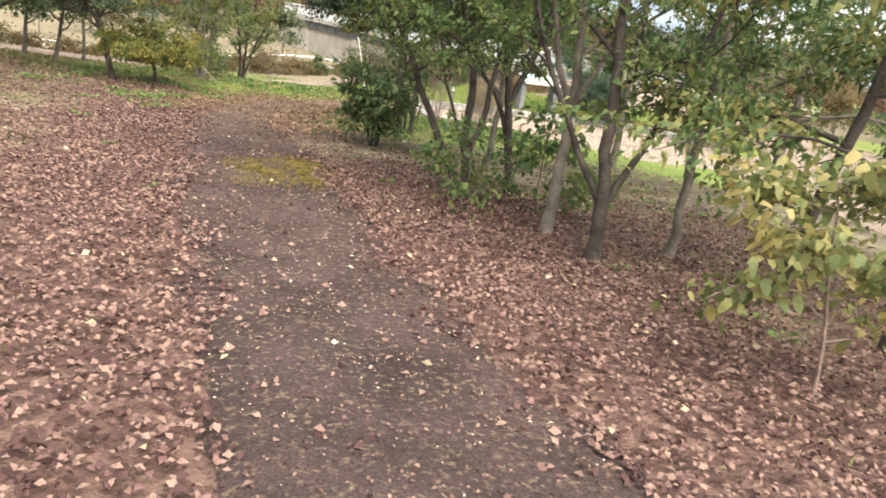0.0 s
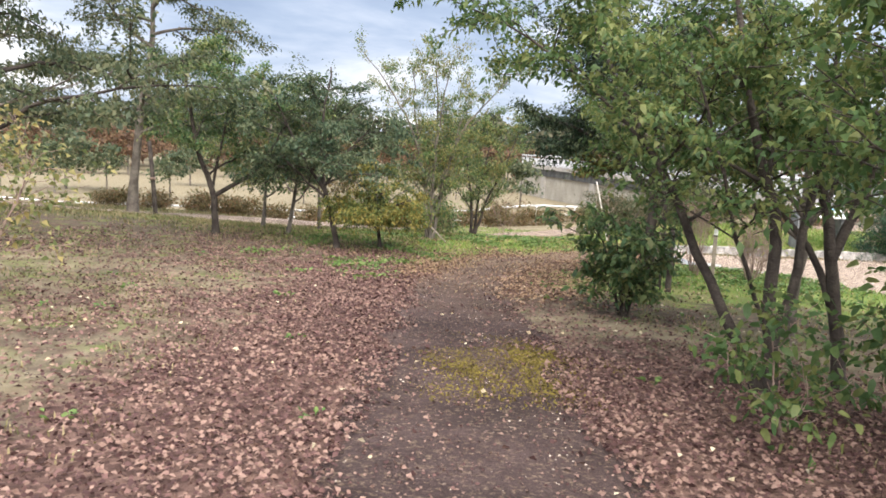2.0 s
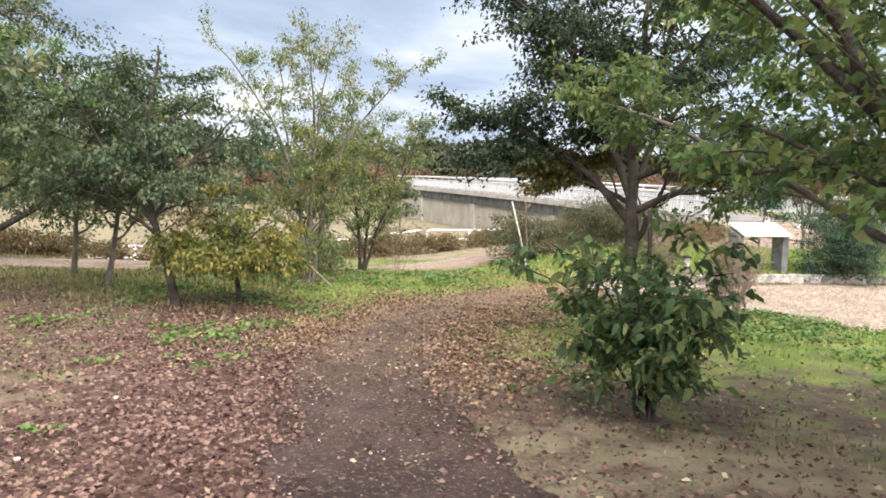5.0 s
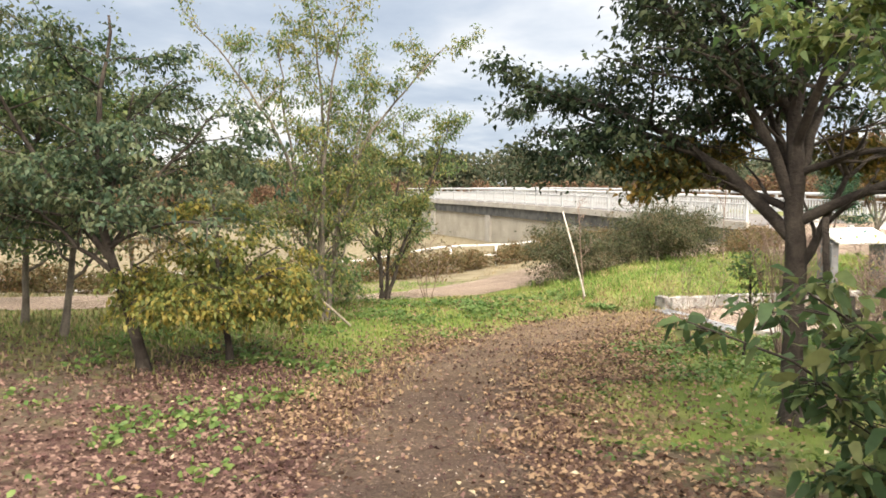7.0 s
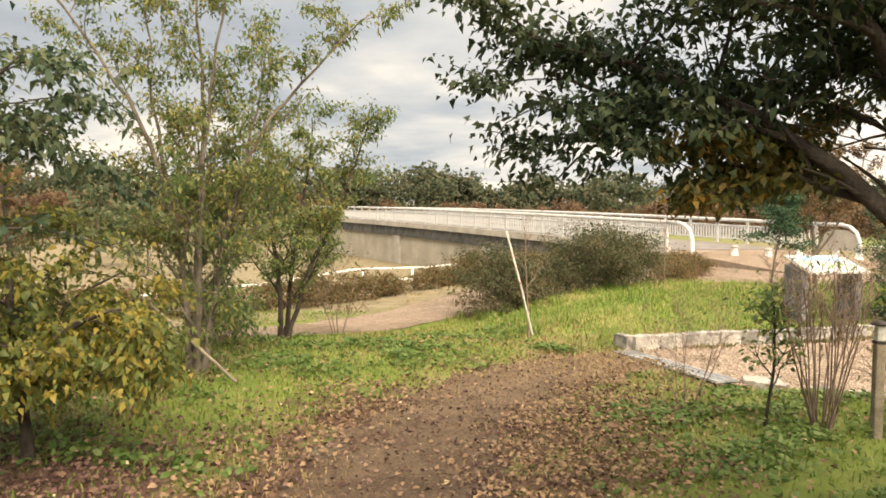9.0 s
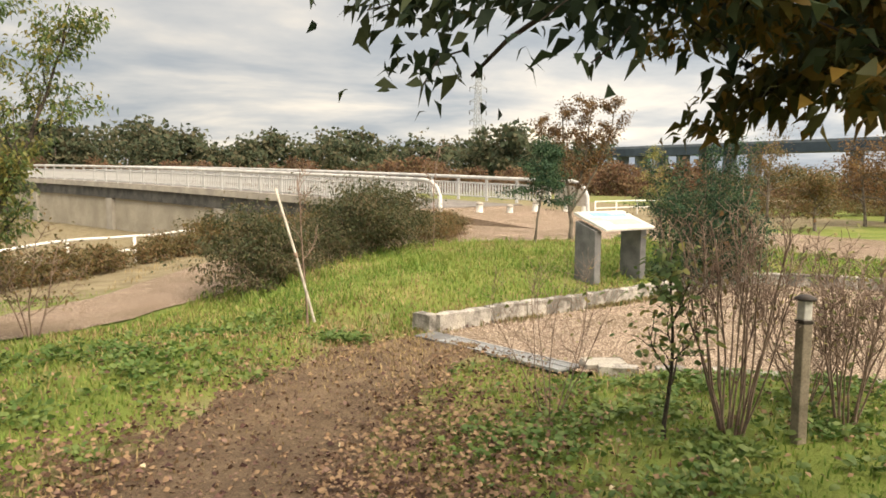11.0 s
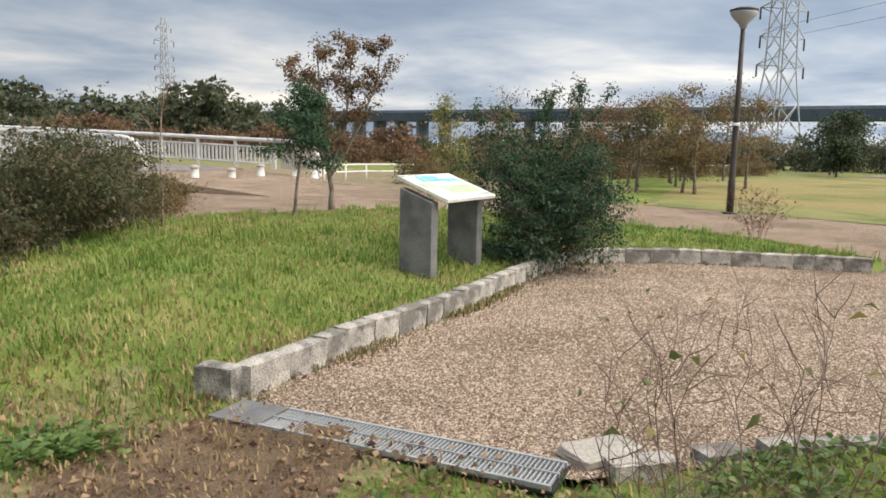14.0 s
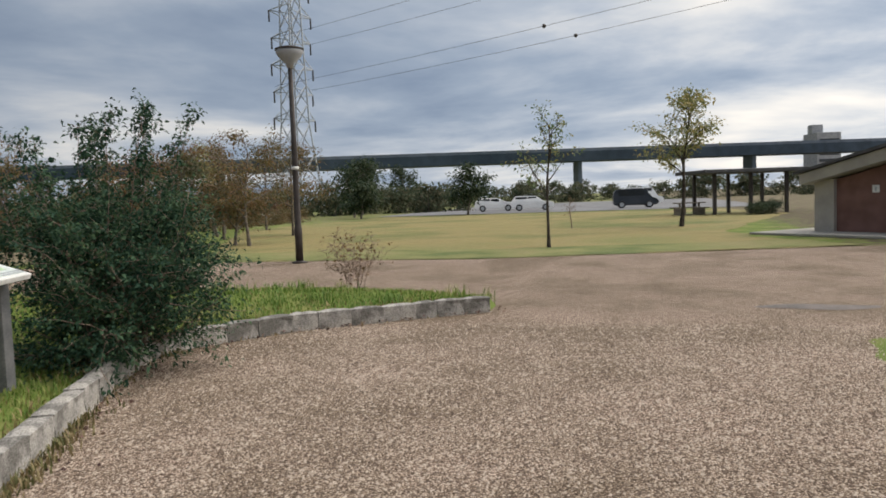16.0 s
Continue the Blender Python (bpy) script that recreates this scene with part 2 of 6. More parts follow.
M["far_wall"] = mat("far_building_wall", (0.33, 0.34, 0.36), (0.40, 0.41, 0.43), 0.1, 0.8, 0.0, 1)
M["car_white"] = mat("white_car_paint", (0.74, 0.75, 0.76), (0.80, 0.80, 0.80), 1, 0.25, 0.0, 10, dark=0.95, spec=0.5)
M["car_dark"] = mat("dark_car_paint", (0.02, 0.024, 0.03), (0.03, 0.034, 0.04), 1, 0.2, 0.0, 10, dark=0.95, spec=0.5)
M["car_glass"] = mat("car_glass", (0.02, 0.025, 0.03), (0.03, 0.035, 0.04), 1, 0.08, 0.0, 10, spec=0.6)
M["tyre"] = mat("tyre_rubber", (0.02, 0.02, 0.02), (0.03, 0.03, 0.03), 4, 0.85, 0.1, 40)
M["panel_print"] = mat("map_print_ground", (0.52, 0.58, 0.57), (0.62, 0.66, 0.64), 6, 0.5, 0.0, 30, dark=0.9)
M["print_blue"] = mat("map_print_blue", (0.16, 0.42, 0.60), (0.25, 0.52, 0.66), 9, 0.3, 0.0, 30)
M["print_green"] = mat("map_print_green", (0.40, 0.58, 0.36), (0.52, 0.66, 0.42), 9, 0.3, 0.0, 30)
M["print_text"] = mat("map_print_text", (0.30, 0.33, 0.36), (0.40, 0.42, 0.45), 9, 0.4, 0.0, 30)
M["stain"] = mat("damp_stain", (0.09, 0.075, 0.065), (0.15, 0.12, 0.105), 3, 0.6, 0.6, 90)

M["leaf_green"] = leafmat("leaf_fresh_green", (0.075, 0.135, 0.046), (0.130, 0.195, 0.062), (0.215, 0.240, 0.080), tl=0.5)
M["leaf_dark"] = leafmat("leaf_dark_green", (0.018, 0.038, 0.019), (0.036, 0.062, 0.027), (0.066, 0.085, 0.036), rough=0.65, tl=0.3)
M["leaf_blue"] = leafmat("leaf_blue_green", (0.044, 0.080, 0.045), (0.080, 0.118, 0.060), (0.13, 0.15, 0.075), rough=0.6, tl=0.35)
M["leaf_mid"] = leafmat("leaf_mid_green", (0.076, 0.143, 0.054), (0.143, 0.210, 0.076), (0.252, 0.269, 0.101))
M["leaf_fresh"] = leafmat("leaf_bright_green", (0.095, 0.165, 0.045), (0.155, 0.235, 0.065), (0.250, 0.275, 0.085), tl=0.5)
M["leaf_hedge"] = leafmat("leaf_hedge_olive", (0.050, 0.066, 0.030), (0.095, 0.104, 0.046), (0.165, 0.125, 0.074))
M["leaf_turning"] = leafmat("leaf_turning_brown", (0.075, 0.085, 0.025), (0.16, 0.125, 0.03), (0.24, 0.15, 0.035))
M["leaf_bush"] = mat("leaf_evergreen", (0.026, 0.062, 0.040), (0.050, 0.100, 0.058), 1.3, 0.75, 0.0, 25, island=0.55, through_light=0.2, c3=(0.07, 0.12, 0.06), dark=0.8, spec=0.12)
M["leaf_olive"] = leafmat("leaf_olive_green", (0.062, 0.115, 0.045), (0.115, 0.175, 0.062), (0.19, 0.21, 0.08), rough=0.5)
M["leaf_yellow"] = leafmat("leaf_yellow_green", (0.15, 0.18, 0.065), (0.26, 0.26, 0.095), (0.38, 0.31, 0.12))
M["leaf_cherry"] = leafmat("leaf_thin_green", (0.095, 0.155, 0.055), (0.165, 0.220, 0.078), (0.29, 0.26, 0.085))
M["leaf_maple"] = leafmat("leaf_olive_yellow", (0.115, 0.148, 0.042), (0.20, 0.215, 0.056), (0.33, 0.262, 0.062))
M["leaf_tall"] = leafmat("leaf_grey_green", (0.060, 0.088, 0.046), (0.105, 0.132, 0.066), (0.170, 0.172, 0.088))
M["leaf_red"] = leafmat("leaf_autumn_red", (0.10, 0.065, 0.035), (0.19, 0.095, 0.042), (0.24, 0.15, 0.06))
M["leaf_brown"] = leafmat("leaf_brown_olive", (0.111, 0.098, 0.042), (0.182, 0.143, 0.058), (0.221, 0.130, 0.065))
M["leaf_far"] = leafmat("leaf_far_wood", (0.058, 0.080, 0.048), (0.092, 0.112, 0.062), (0.135, 0.122, 0.074), rough=0.8)
M["leaf_far_rust"] = leafmat("leaf_far_rust", (0.125, 0.081, 0.056), (0.206, 0.106, 0.062), (0.188, 0.138, 0.075), rough=0.8)
M["litter"] = mat("fallen_leaf", (0.070, 0.035, 0.032), (0.170, 0.092, 0.080), 2, 0.8, 0.0, 40, island=0.9, through_light=0.1, c3=(0.262, 0.168, 0.132))
M["litter_tan"] = mat("fallen_leaf_tan", (0.10, 0.058, 0.04), (0.21, 0.13, 0.085), 2, 0.8, 0.0, 40, island=0.9, through_light=0.1, c3=(0.33, 0.22, 0.135))
M["litter_pale"] = mat("fallen_leaf_pale", (0.45, 0.36, 0.22), (0.60, 0.52, 0.36), 2, 0.8, 0.0, 40, island=0.9, through_light=0.1)
M["blade"] = mat("grass_blade", (0.12, 0.215, 0.042), (0.21, 0.315, 0.065), 0.7, 0.6, 0.0, 20, island=0.6, through_light=0.35, c3=(0.30, 0.31, 0.10))
M["blade_olive"] = mat("olive_grass_blade", (0.12, 0.13, 0.05), (0.21, 0.20, 0.085), 0.9, 0.7, 0.0, 20, island=0.7, through_light=0.25, c3=(0.30, 0.24, 0.13))
M["straw"] = mat("dry_grass_blade", (0.25, 0.18, 0.09), (0.42, 0.32, 0.17), 0.7, 0.7, 0.0, 20, island=0.8, through_light=0.2)
M["weed"] = mat("weed_leaf", (0.085, 0.16, 0.042), (0.165, 0.235, 0.068), 0.9, 0.5, 0.0, 20, island=0.6, through_light=0.3)


def ground_material():
    """Grass, leaf litter and bare earth, blended by the sheet's zone weights and broken up by noise."""
    m = bpy.data.materials.new("ground_cover")
    m.use_nodes = True
    n, l = m.node_tree.nodes, m.node_tree.links
    b = n["Principled BSDF"]
    b.inputs["Roughness"].default_value = 0.95
    b.inputs["Specular IOR Level"].default_value = 0.15
    co = n.new("ShaderNodeTexCoord").outputs["Object"]
    z = n.new("ShaderNodeAttribute")
    z.attribute_name = "zone"
    sp = n.new("ShaderNodeSeparateColor")
    l.new(z.outputs["Color"], sp.inputs[0])

    def noise_at(s, d=5):
        t = n.new("ShaderNodeTexNoise")
        t.inputs["Scale"].default_value, t.inputs["Detail"].default_value = s, d
        l.new(co, t.inputs["Vector"])
        return t.outputs["Fac"]

    def ramp_of(fac, stops):
        r = n.new("ShaderNodeValToRGB")
        e = r.color_ramp.elements
        e[0].position, e[0].color = stops[0][0], (*stops[0][1], 1)
        e[1].position, e[1].color = stops[-1][0], (*stops[-1][1], 1)
        for p, c in stops[1:-1]:
            e.new(p).color = (*c, 1)
        l.new(fac, r.inputs[0])
        return r.outputs[0]

    def mixc(fac, a, c):
        x = n.new("ShaderNodeMix")
        x.data_type = "RGBA"
        l.new(fac, x.inputs[0])
        l.new(a, x.inputs[6])
        l.new(c, x.inputs[7])
        return x.outputs[2]

    def edge(weight, s):
        a = n.new("ShaderNodeMath")
        a.operation = "MULTIPLY_ADD"
        l.new(noise_at(s, 6), a.inputs[0])
        a.inputs[1].default_value = 1.6
        k = n.new("ShaderNodeMath")
        k.operation = "SUBTRACT"
        l.new(weight, k.inputs[0])
        k.inputs[1].default_value = 0.8
        l.new(k.outputs[0], a.inputs[2])
        r = n.new("ShaderNodeMapRange")
        r.inputs["From Min"].default_value, r.inputs["From Max"].default_value = 0.3, 0.7
        l.new(a.outputs[0], r.inputs["Value"])
        return r.outputs[0]

    earth = ramp_of(noise_at(9), [(0.3, (0.075, 0.058, 0.042)), (0.7, (0.15, 0.12, 0.085))])
    grass = ramp_of(noise_at(1.1, 8), [(0.3, (0.10, 0.145, 0.035)), (0.52, (0.155, 0.20, 0.05)), (0.72, (0.24, 0.23, 0.09))])
    vor = n.new("ShaderNodeTexVoronoi")
    vor.inputs["Scale"].default_value = 16
    l.new(co, vor.inputs["Vector"])
    vs = n.new("ShaderNodeSeparateColor")
    l.new(vor.outputs["Color"], vs.inputs[0])
    litter = ramp_of(vs.outputs[0], [(0.0, (0.065, 0.038, 0.032)), (0.5, (0.125, 0.076, 0.062)), (1.0, (0.19, 0.12, 0.095))])
    dry = ramp_of(noise_at(2.2, 7), [(0.3, (0.165, 0.135, 0.085)), (0.7, (0.275, 0.235, 0.155))])
    c = mixc(edge(sp.outputs[1], 2.3), earth, grass)
    c = mixc(edge(sp.outputs[2], 1.7), c, dry)
    c = mixc(edge(sp.outputs[0], 3.1), c, litter)
    l.new(c, b.inputs["Base Color"])
    bp = n.new("ShaderNodeBump")
    bp.inputs["Strength"].default_value, bp.inputs["Distance"].default_value = 0.9, 0.03
    l.new(noise_at(45, 5), bp.inputs["Height"])
    l.new(bp.outputs[0], b.inputs["Normal"])
    return m


M["ground"] = ground_material()


# ---- mesh helpers ----
def mesh_of(name, verts, faces, material, smooth=False):
    me = bpy.data.meshes.new(name)
    me.from_pydata([tuple(v) for v in verts], [], faces)
    me.materials.append(material)
    if smooth:
        me.shade_smooth()
    return me


def tri_mesh(name, verts, tris, material):
    """A mesh from arrays: many small leaves or blades at once."""
    me = bpy.data.meshes.new(name)
    me.vertices.add(len(verts))
    me.vertices.foreach_set("co", verts.astype(np.float32).ravel())
    me.loops.add(tris.size)
    me.loops.foreach_set("vertex_index", tris.astype(np.int32).ravel())
    me.polygons.add(len(tris))
    me.polygons.foreach_set("loop_start", np.arange(0, tris.size, 3, dtype=np.int32))
    me.update(calc_edges=True)
    me.materials.append(material)
    return me


def part(name, bm, material, parent, label=""):
    """One mesh object under a thing or a part; bm is a bmesh or a ready mesh."""
    if isinstance(bm, bmesh.types.BMesh):
        me = bpy.data.meshes.new(name)
        bm.to_mesh(me)
        bm.free()
        me.materials.append(material)
    else:
        me = bm
    ob = new(name, me)
    ob.parent = parent
    if label:
        ob["label"] = label
    return ob


def thing(name, x, y, z, label, category, group="", turn=0.0):
    ob = new(name)
    ob.matrix_world = pose(x, y, z, 0, 0, turn)
    return tagged(ob, label, category, group)


def box(sx, sy, sz, at=(0, 0, 0), bevel=0.01, m=None):
    """A bevelled box; at is the middle of its base."""
    bm = bmesh.new()
    bmesh.ops.create_cube(bm, size=1)
    bmesh.ops.transform(bm, matrix=Matrix.Translation((at[0], at[1], at[2] + sz / 2)) @ Matrix.Diagonal((sx, sy, sz, 1)), verts=bm.verts)
    if bevel:
        bmesh.ops.bevel(bm, geom=bm.edges[:], offset=bevel, segments=2, affect="EDGES", profile=0.6)
    if m:
        bmesh.ops.transform(bm, matrix=m, verts=bm.verts)
    return bm


def lathe(profile, sides=14, m=None):
    """A turned shape from (radius, z) pairs."""
    bm = bmesh.new()
    rings = [[bm.verts.new((r * math.cos(2 * math.pi * k / sides), r * math.sin(2 * math.pi * k / sides), z)) for k in range(sides)] for r, z in profile]
    for a, b in zip(rings, rings[1:]):
        for k in range(sides):
            f = bm.faces.new((a[k], a[(k + 1) % sides], b[(k + 1) % sides], b[k]))
            f.smooth = True
    bm.faces.new(rings[0][::-1])
    bm.faces.new(rings[-1])
    if m:
        bmesh.ops.transform(bm, matrix=m, verts=bm.verts)
    return bm


def tube_arrays(pts, radii, sides=6, base=0):
    """Vertices and quads of a tapered tube along pts."""
    pts = np.asarray(pts, float)
    t = np.gradient(pts, axis=0)
    t /= np.linalg.norm(t, axis=1)[:, None] + 1e-9
    ref = np.array([0.31, 0.95, 0.02]) if abs(t[0][1]) < 0.8 else np.array([0.95, 0.1, 0.3])
    u = np.cross(t, ref)
    u /= np.linalg.norm(u, axis=1)[:, None] + 1e-9
    v = np.cross(t, u)
    a = np.linspace(0, 2 * np.pi, sides, endpoint=False)
    ring = pts[:, None] + np.asarray(radii)[:, None, None] * (np.cos(a)[None, :, None] * u[:, None] + np.sin(a)[None, :, None] * v[:, None])
    faces = []
    for i in range(len(pts) - 1):
        for k in range(sides):
            p, q = base + i * sides + k, base + i * sides + (k + 1) % sides
            faces.append((p, q, q + sides, p + sides))
    faces.append(tuple(base + (len(pts) - 1) * sides + k for k in range(sides)))
    return ring.reshape(-1, 3), faces


def tubes_mesh(name, lines, material, sides=6):
    vs, fs, base = [], [], 0
    for pts, radii in lines:
        if np.isscalar(radii):
            radii = [radii] * len(pts)
        v, f = tube_arrays(pts, radii, sides, base)
        vs.append(v)
        fs += f
        base += len(v)
    return mesh_of(name, np.concatenate(vs), fs, material, True)


def leaf_arrays(pos, axis, length, width, r, fold=0.25, droop=0.25, plain=False):
    """Oval pointed leaves, curled and bent: four triangles each, or two when plain."""
    k = len(pos)
    axis = axis / (np.linalg.norm(axis, axis=1)[:, None] + 1e-9)
    rnd = r.normal(size=(k, 3)) * 0.7 + np.array([0, 0, 1.0])
    side = np.cross(axis, rnd)
    side /= np.linalg.norm(side, axis=1)[:, None] + 1e-9
    nor = np.cross(side, axis)
    L, W = length[:, None], width[:, None]
    down = np.array([0, 0, -1.0])
    mid = pos + axis * L * 0.45 + nor * L * 0.04
    tip = pos + axis * L * 0.95 + down * L * droop
    a = mid + side * W * 0.5 + nor * W * fold
    b = mid - side * W * 0.5 + nor * W * fold
    if plain:
        v = np.stack([pos, a, b, tip], axis=1).reshape(-1, 3)
        t = np.array([[0, 2, 1], [1, 2, 3]])[None] + (np.arange(k) * 4)[:, None, None]
        return v, t.reshape(-1, 3)
    far_mid = pos + axis * L * 0.72 + nor * L * 0.03 + down * L * droop * 0.5
    low_mid = pos + axis * L * 0.28 + nor * L * 0.04
    a1, b1 = low_mid + side * W * 0.45 + nor * W * fold * 0.6, low_mid - side * W * 0.45 + nor * W * fold * 0.6
    a2, b2 = far_mid + side * W * 0.36, far_mid - side * W * 0.36
    v = np.stack([pos, a1, a2, tip, b2, b1], axis=1).reshape(-1, 3)
    t = np.array([[0, 1, 5], [1, 2, 5], [2, 4, 5], [2, 3, 4]])[None] + (np.arange(k) * 6)[:, None, None]
    return v, t.reshape(-1, 3)


# ---- lie of the land ----
TRAIL = ((-8, 2.4, 1.7), (-4, 1.3, 1.7), (0, 0.75, 1.7), (2.3, 0.15, 1.7), (3.7, -0.45, 1.65), (5, -1.0, 1.6), (6.5, -1.6, 1.8), (9, -2.5, 1.75), (11, -3.25, 1.6), (12.7, -3.95, 1.45), (15, -4.3, 1.35), (17, -4.25, 1.35), (18.4, -4.0, 1.5), (20.2, -3.15, 1.7), (21.3, -2.2, 1.6), (21.8, -1.6, 1.2))
TY, TX, TW = (np.array(c) for c in zip(*TRAIL))
KERB = ((-1.55, 22.3), (-0.3, 22.85), (1.3, 23.45), (3.8, 24.6), (4.6, 24.9), (5.2, 24.85), (6.3, 24.1), (7.1, 23.1), (7.9, 22.0))
MOUND_BACK = ((8.5, 22.0), (9.3, 23.4), (9.4, 25.2), (8.9, 28.0), (8.7, 31.0), (8.2, 33.4), (5.5, 33.8), (3.0, 34.0), (1.8, 33.2))
PLAZA = KERB + MOUND_BACK + ((2.6, 36.2), (3.6, 39.0), (4.6, 45.0), (12.5, 47.6), (14.0, 45.0), (14.2, 40.0), (16.2, 32.4), (16.4, 28.0), (16.2, 24.0), (18.6, 14.2), (20.0, 5.0), (20.0, -14.0), (8.5, -14.0), (6.8, 0.0), (6.2, 8.0), (5.0, 13.0), (3.2, 16.8), (1.8, 18.7), (0.4, 19.6), (-0.75, 20.15), (-1.7, 21.85))
ROAD = ((-30.0, 12.0, 2.6), (-18.0, 17.5, 2.6), (-11.0, 21.3, 2.4), (-7.6, 24.0, 2.3), (-5.0, 27.0, 2.3), (-3.6, 30.0, 2.4), (-1.0, 33.2, 2.8), (1.6, 35.6, 3.6), (4.0, 37.0, 4.6))
PLAZA_Z = -0.735


def smooth(a, b, v):
    t = np.clip((np.asarray(v, float) - a) / (b - a), 0, 1)
    return t * t * (3 - 2 * t)


def inside(poly, x, y):
    x, y = np.asarray(x, float), np.asarray(y, float)
    res = np.zeros(x.shape, bool)
    for (x0, y0), (x1, y1) in zip(poly, poly[1:] + poly[:1]):
        if y0 != y1:
            res ^= ((y0 > y) != (y1 > y)) & (x < (x1 - x0) * (y - y0) / (y1 - y0) + x0)
    return res


def to_line(line, x, y):
    x, y = np.asarray(x, float), np.asarray(y, float)
    best = np.full(x.shape, 1e9)
    for (x0, y0), (x1, y1) in zip(line, line[1:]):
        t = np.clip(((x - x0) * (x1 - x0) + (y - y0) * (y1 - y0)) / ((x1 - x0) ** 2 + (y1 - y0) ** 2), 0, 1)
        best = np.minimum(best, np.hypot(x - x0 - t * (x1 - x0), y - y0 - t * (y1 - y0)))
    return best


def land(x, y):
    """Height of the ground: down along the trail, a flat plaza, a low mound behind the kerb, a dip at the side road."""
    x, y = np.asarray(x, float), np.asarray(y, float)
    slope = -0.0372 * np.clip(y, -40, 20) - 0.004 * np.clip(y - 20, 0, 3)
    right = smooth(4.0, 9.0, x) * (1 - smooth(18, 22, y))
    z = slope * (1 - right) + PLAZA_Z * right
    z = np.where(y > 20, -0.744 + 0 * z, z)
    z = z + 0.035 * np.clip(-4.8 - x, 0, 8) * (1 - smooth(15, 20, y))
    z = z + 0.15 * smooth(0.7, 2.4, trail_mid(y) - x) * smooth(14, 18, y) * (1 - smooth(22.5, 25, y))
    z = z - 0.28 * smooth(2.5, 7.5, -x) * smooth(20, 25, y)
    back = MOUND_BACK
    d = np.where(inside(KERB + MOUND_BACK + ((-2.0, 27.5), (-3.6, 25.2), (-4.5, 22.4)), x, y), np.minimum(to_line(KERB, x, y), to_line(back, x, y)), 0)
    z = z + (0.14 * smooth(0.0, 0.12, d) + 0.22 * smooth(0.1, 2.2, d)) * smooth(-4.6, -1.6, x) * (1 - 0.5 * smooth(28, 33, y)) * smooth(0.0, 0.9, to_line(((-4.6, 22.4), (-1.75, 22.3)), x, y))
    rough = 0.026 * np.sin(1.9 * x + 0.7 * np.sin(1.3 * y)) * np.sin(1.7 * y + 0.9 * np.sin(1.1 * x)) + 0.009 * np.sin(5.3 * x + 1.2 * np.sin(3.1 * y)) * np.sin(4.9 * y + 1.3)
    z = z + rough * (1 - smooth(8, 12, np.abs(x))) * (1 - smooth(21, 23, y) * 0.6)
    z = z - 1.7 * smooth(3.2, 9, to_line(tuple(p[:2] for p in ROAD), x, y)) * smooth(0, 3, (y - 24) * 0.75 + (-5 - x) * 0.65) * (1 - smooth(-1, 6, x))
    return np.where((x > 12) & (y > 8) & (y < 50), np.minimum(z, PLAZA_Z - 0.009), z)


def hgt(x, y):
    return float(land(np.array([x]), np.array([y]))[0])


def trail_mid(y):
    return np.interp(y, TY, TX)


def wob(x, y, s=1.0, seed=0.0):
    return noise.noise(Vector((x * s, y * s, seed)))


def ragged(poly, step, amount, seed):
    out = []
    for (x0, y0), (x1, y1) in zip(poly, poly[1:] + poly[:1]):
        k = max(1, int(math.hypot(x1 - x0, y1 - y0) / step))
        for i in range(k):
            x, y = x0 + (x1 - x0) * i / k, y0 + (y1 - y0) * i / k
            out.append((x + amount * wob(x, y, 1.7, seed), y + amount * wob(x, y, 1.7, seed + 9)))
    return out


def axis_steps(marks):
    return np.concatenate([np.arange(a, b, s) for a, b, s in marks] + [[marks[-1][1]]])


gx = axis_steps(((-2500, -300, 220), (-300, -60, 24), (-60, -16, 2.2), (-16, -9, 0.5), (-9, 9.8, 0.16), (9.8, 20, 0.6), (20, 60, 2.5), (60, 300, 24), (300, 2500, 220)))
gy = axis_steps(((-2500, -300, 220), (-300, -40, 26), (-40, -4, 1.5), (-4, 27, 0.16), (27, 36, 0.4), (36, 60, 1.2), (60, 300, 24), (300, 2500, 220)))
GX, GY = np.meshgrid(gx, gy)
fx, fy = GX.ravel(), GY.ravel()
GZ = land(fx, fy)
in_plaza = inside(PLAZA, fx, fy)
trail_d = np.abs(fx - trail_mid(fy)) - np.interp(fy, TY, TW) / 2
on_trail = (trail_d < 0) & (fy < 21.9) & (fy > -8)
GZ = GZ - 0.004 * on_trail - 0.06 * in_plaza
nx = len(gx)
gi = np.arange(len(gy) - 1)[:, None] * nx + np.arange(nx - 1)[None]
gi = gi.ravel()
quads = np.stack([gi, gi + 1, gi + nx + 1, gi + nx], 1)
gme = bpy.data.meshes.new("ground")
gme.from_pydata(np.stack([fx, fy, GZ], 1).tolist(), [], quads.tolist())
gme.shade_smooth()
gme.materials.append(M["ground"])


def litter_at(x, y):
    """How thickly fallen leaves lie."""
    side = x - trail_mid(y)
    band = np.exp(-((np.abs(side) - 1.5) / 1.3) ** 2)
    w = np.clip(1.1 * band + 0.55 * (np.abs(side) > 0.9), 0, 1) * (1 - smooth(12.0 + 2.5 * (side < -1.5), 16.5 + 1.5 * (side < -1.5), y))
    patch = 0.5 + 0.5 * np.sin(1.3 * x + 0.7 * np.sin(0.9 * y)) * np.sin(0.8 * y + 1.1 * np.sin(0.7 * x))
    w = w * (1 - 0.8 * smooth(1.4, 3.2, -side) * (0.15 + 0.85 * patch)) * np.where(side > 0, 1 - 0.85 * smooth(8.5, 11.5, y), 1)
    w = w + 0.6 * np.exp(-((np.abs(side) - 0.9) / np.where(side > 0, 0.95, 0.6)) ** 2) * smooth(10, 14, y) * (1 - 0.65 * smooth(18.5, 20.5, y)) * (1 - smooth(21.8, 23.2, y))
    return np.clip(w, 0, 1)


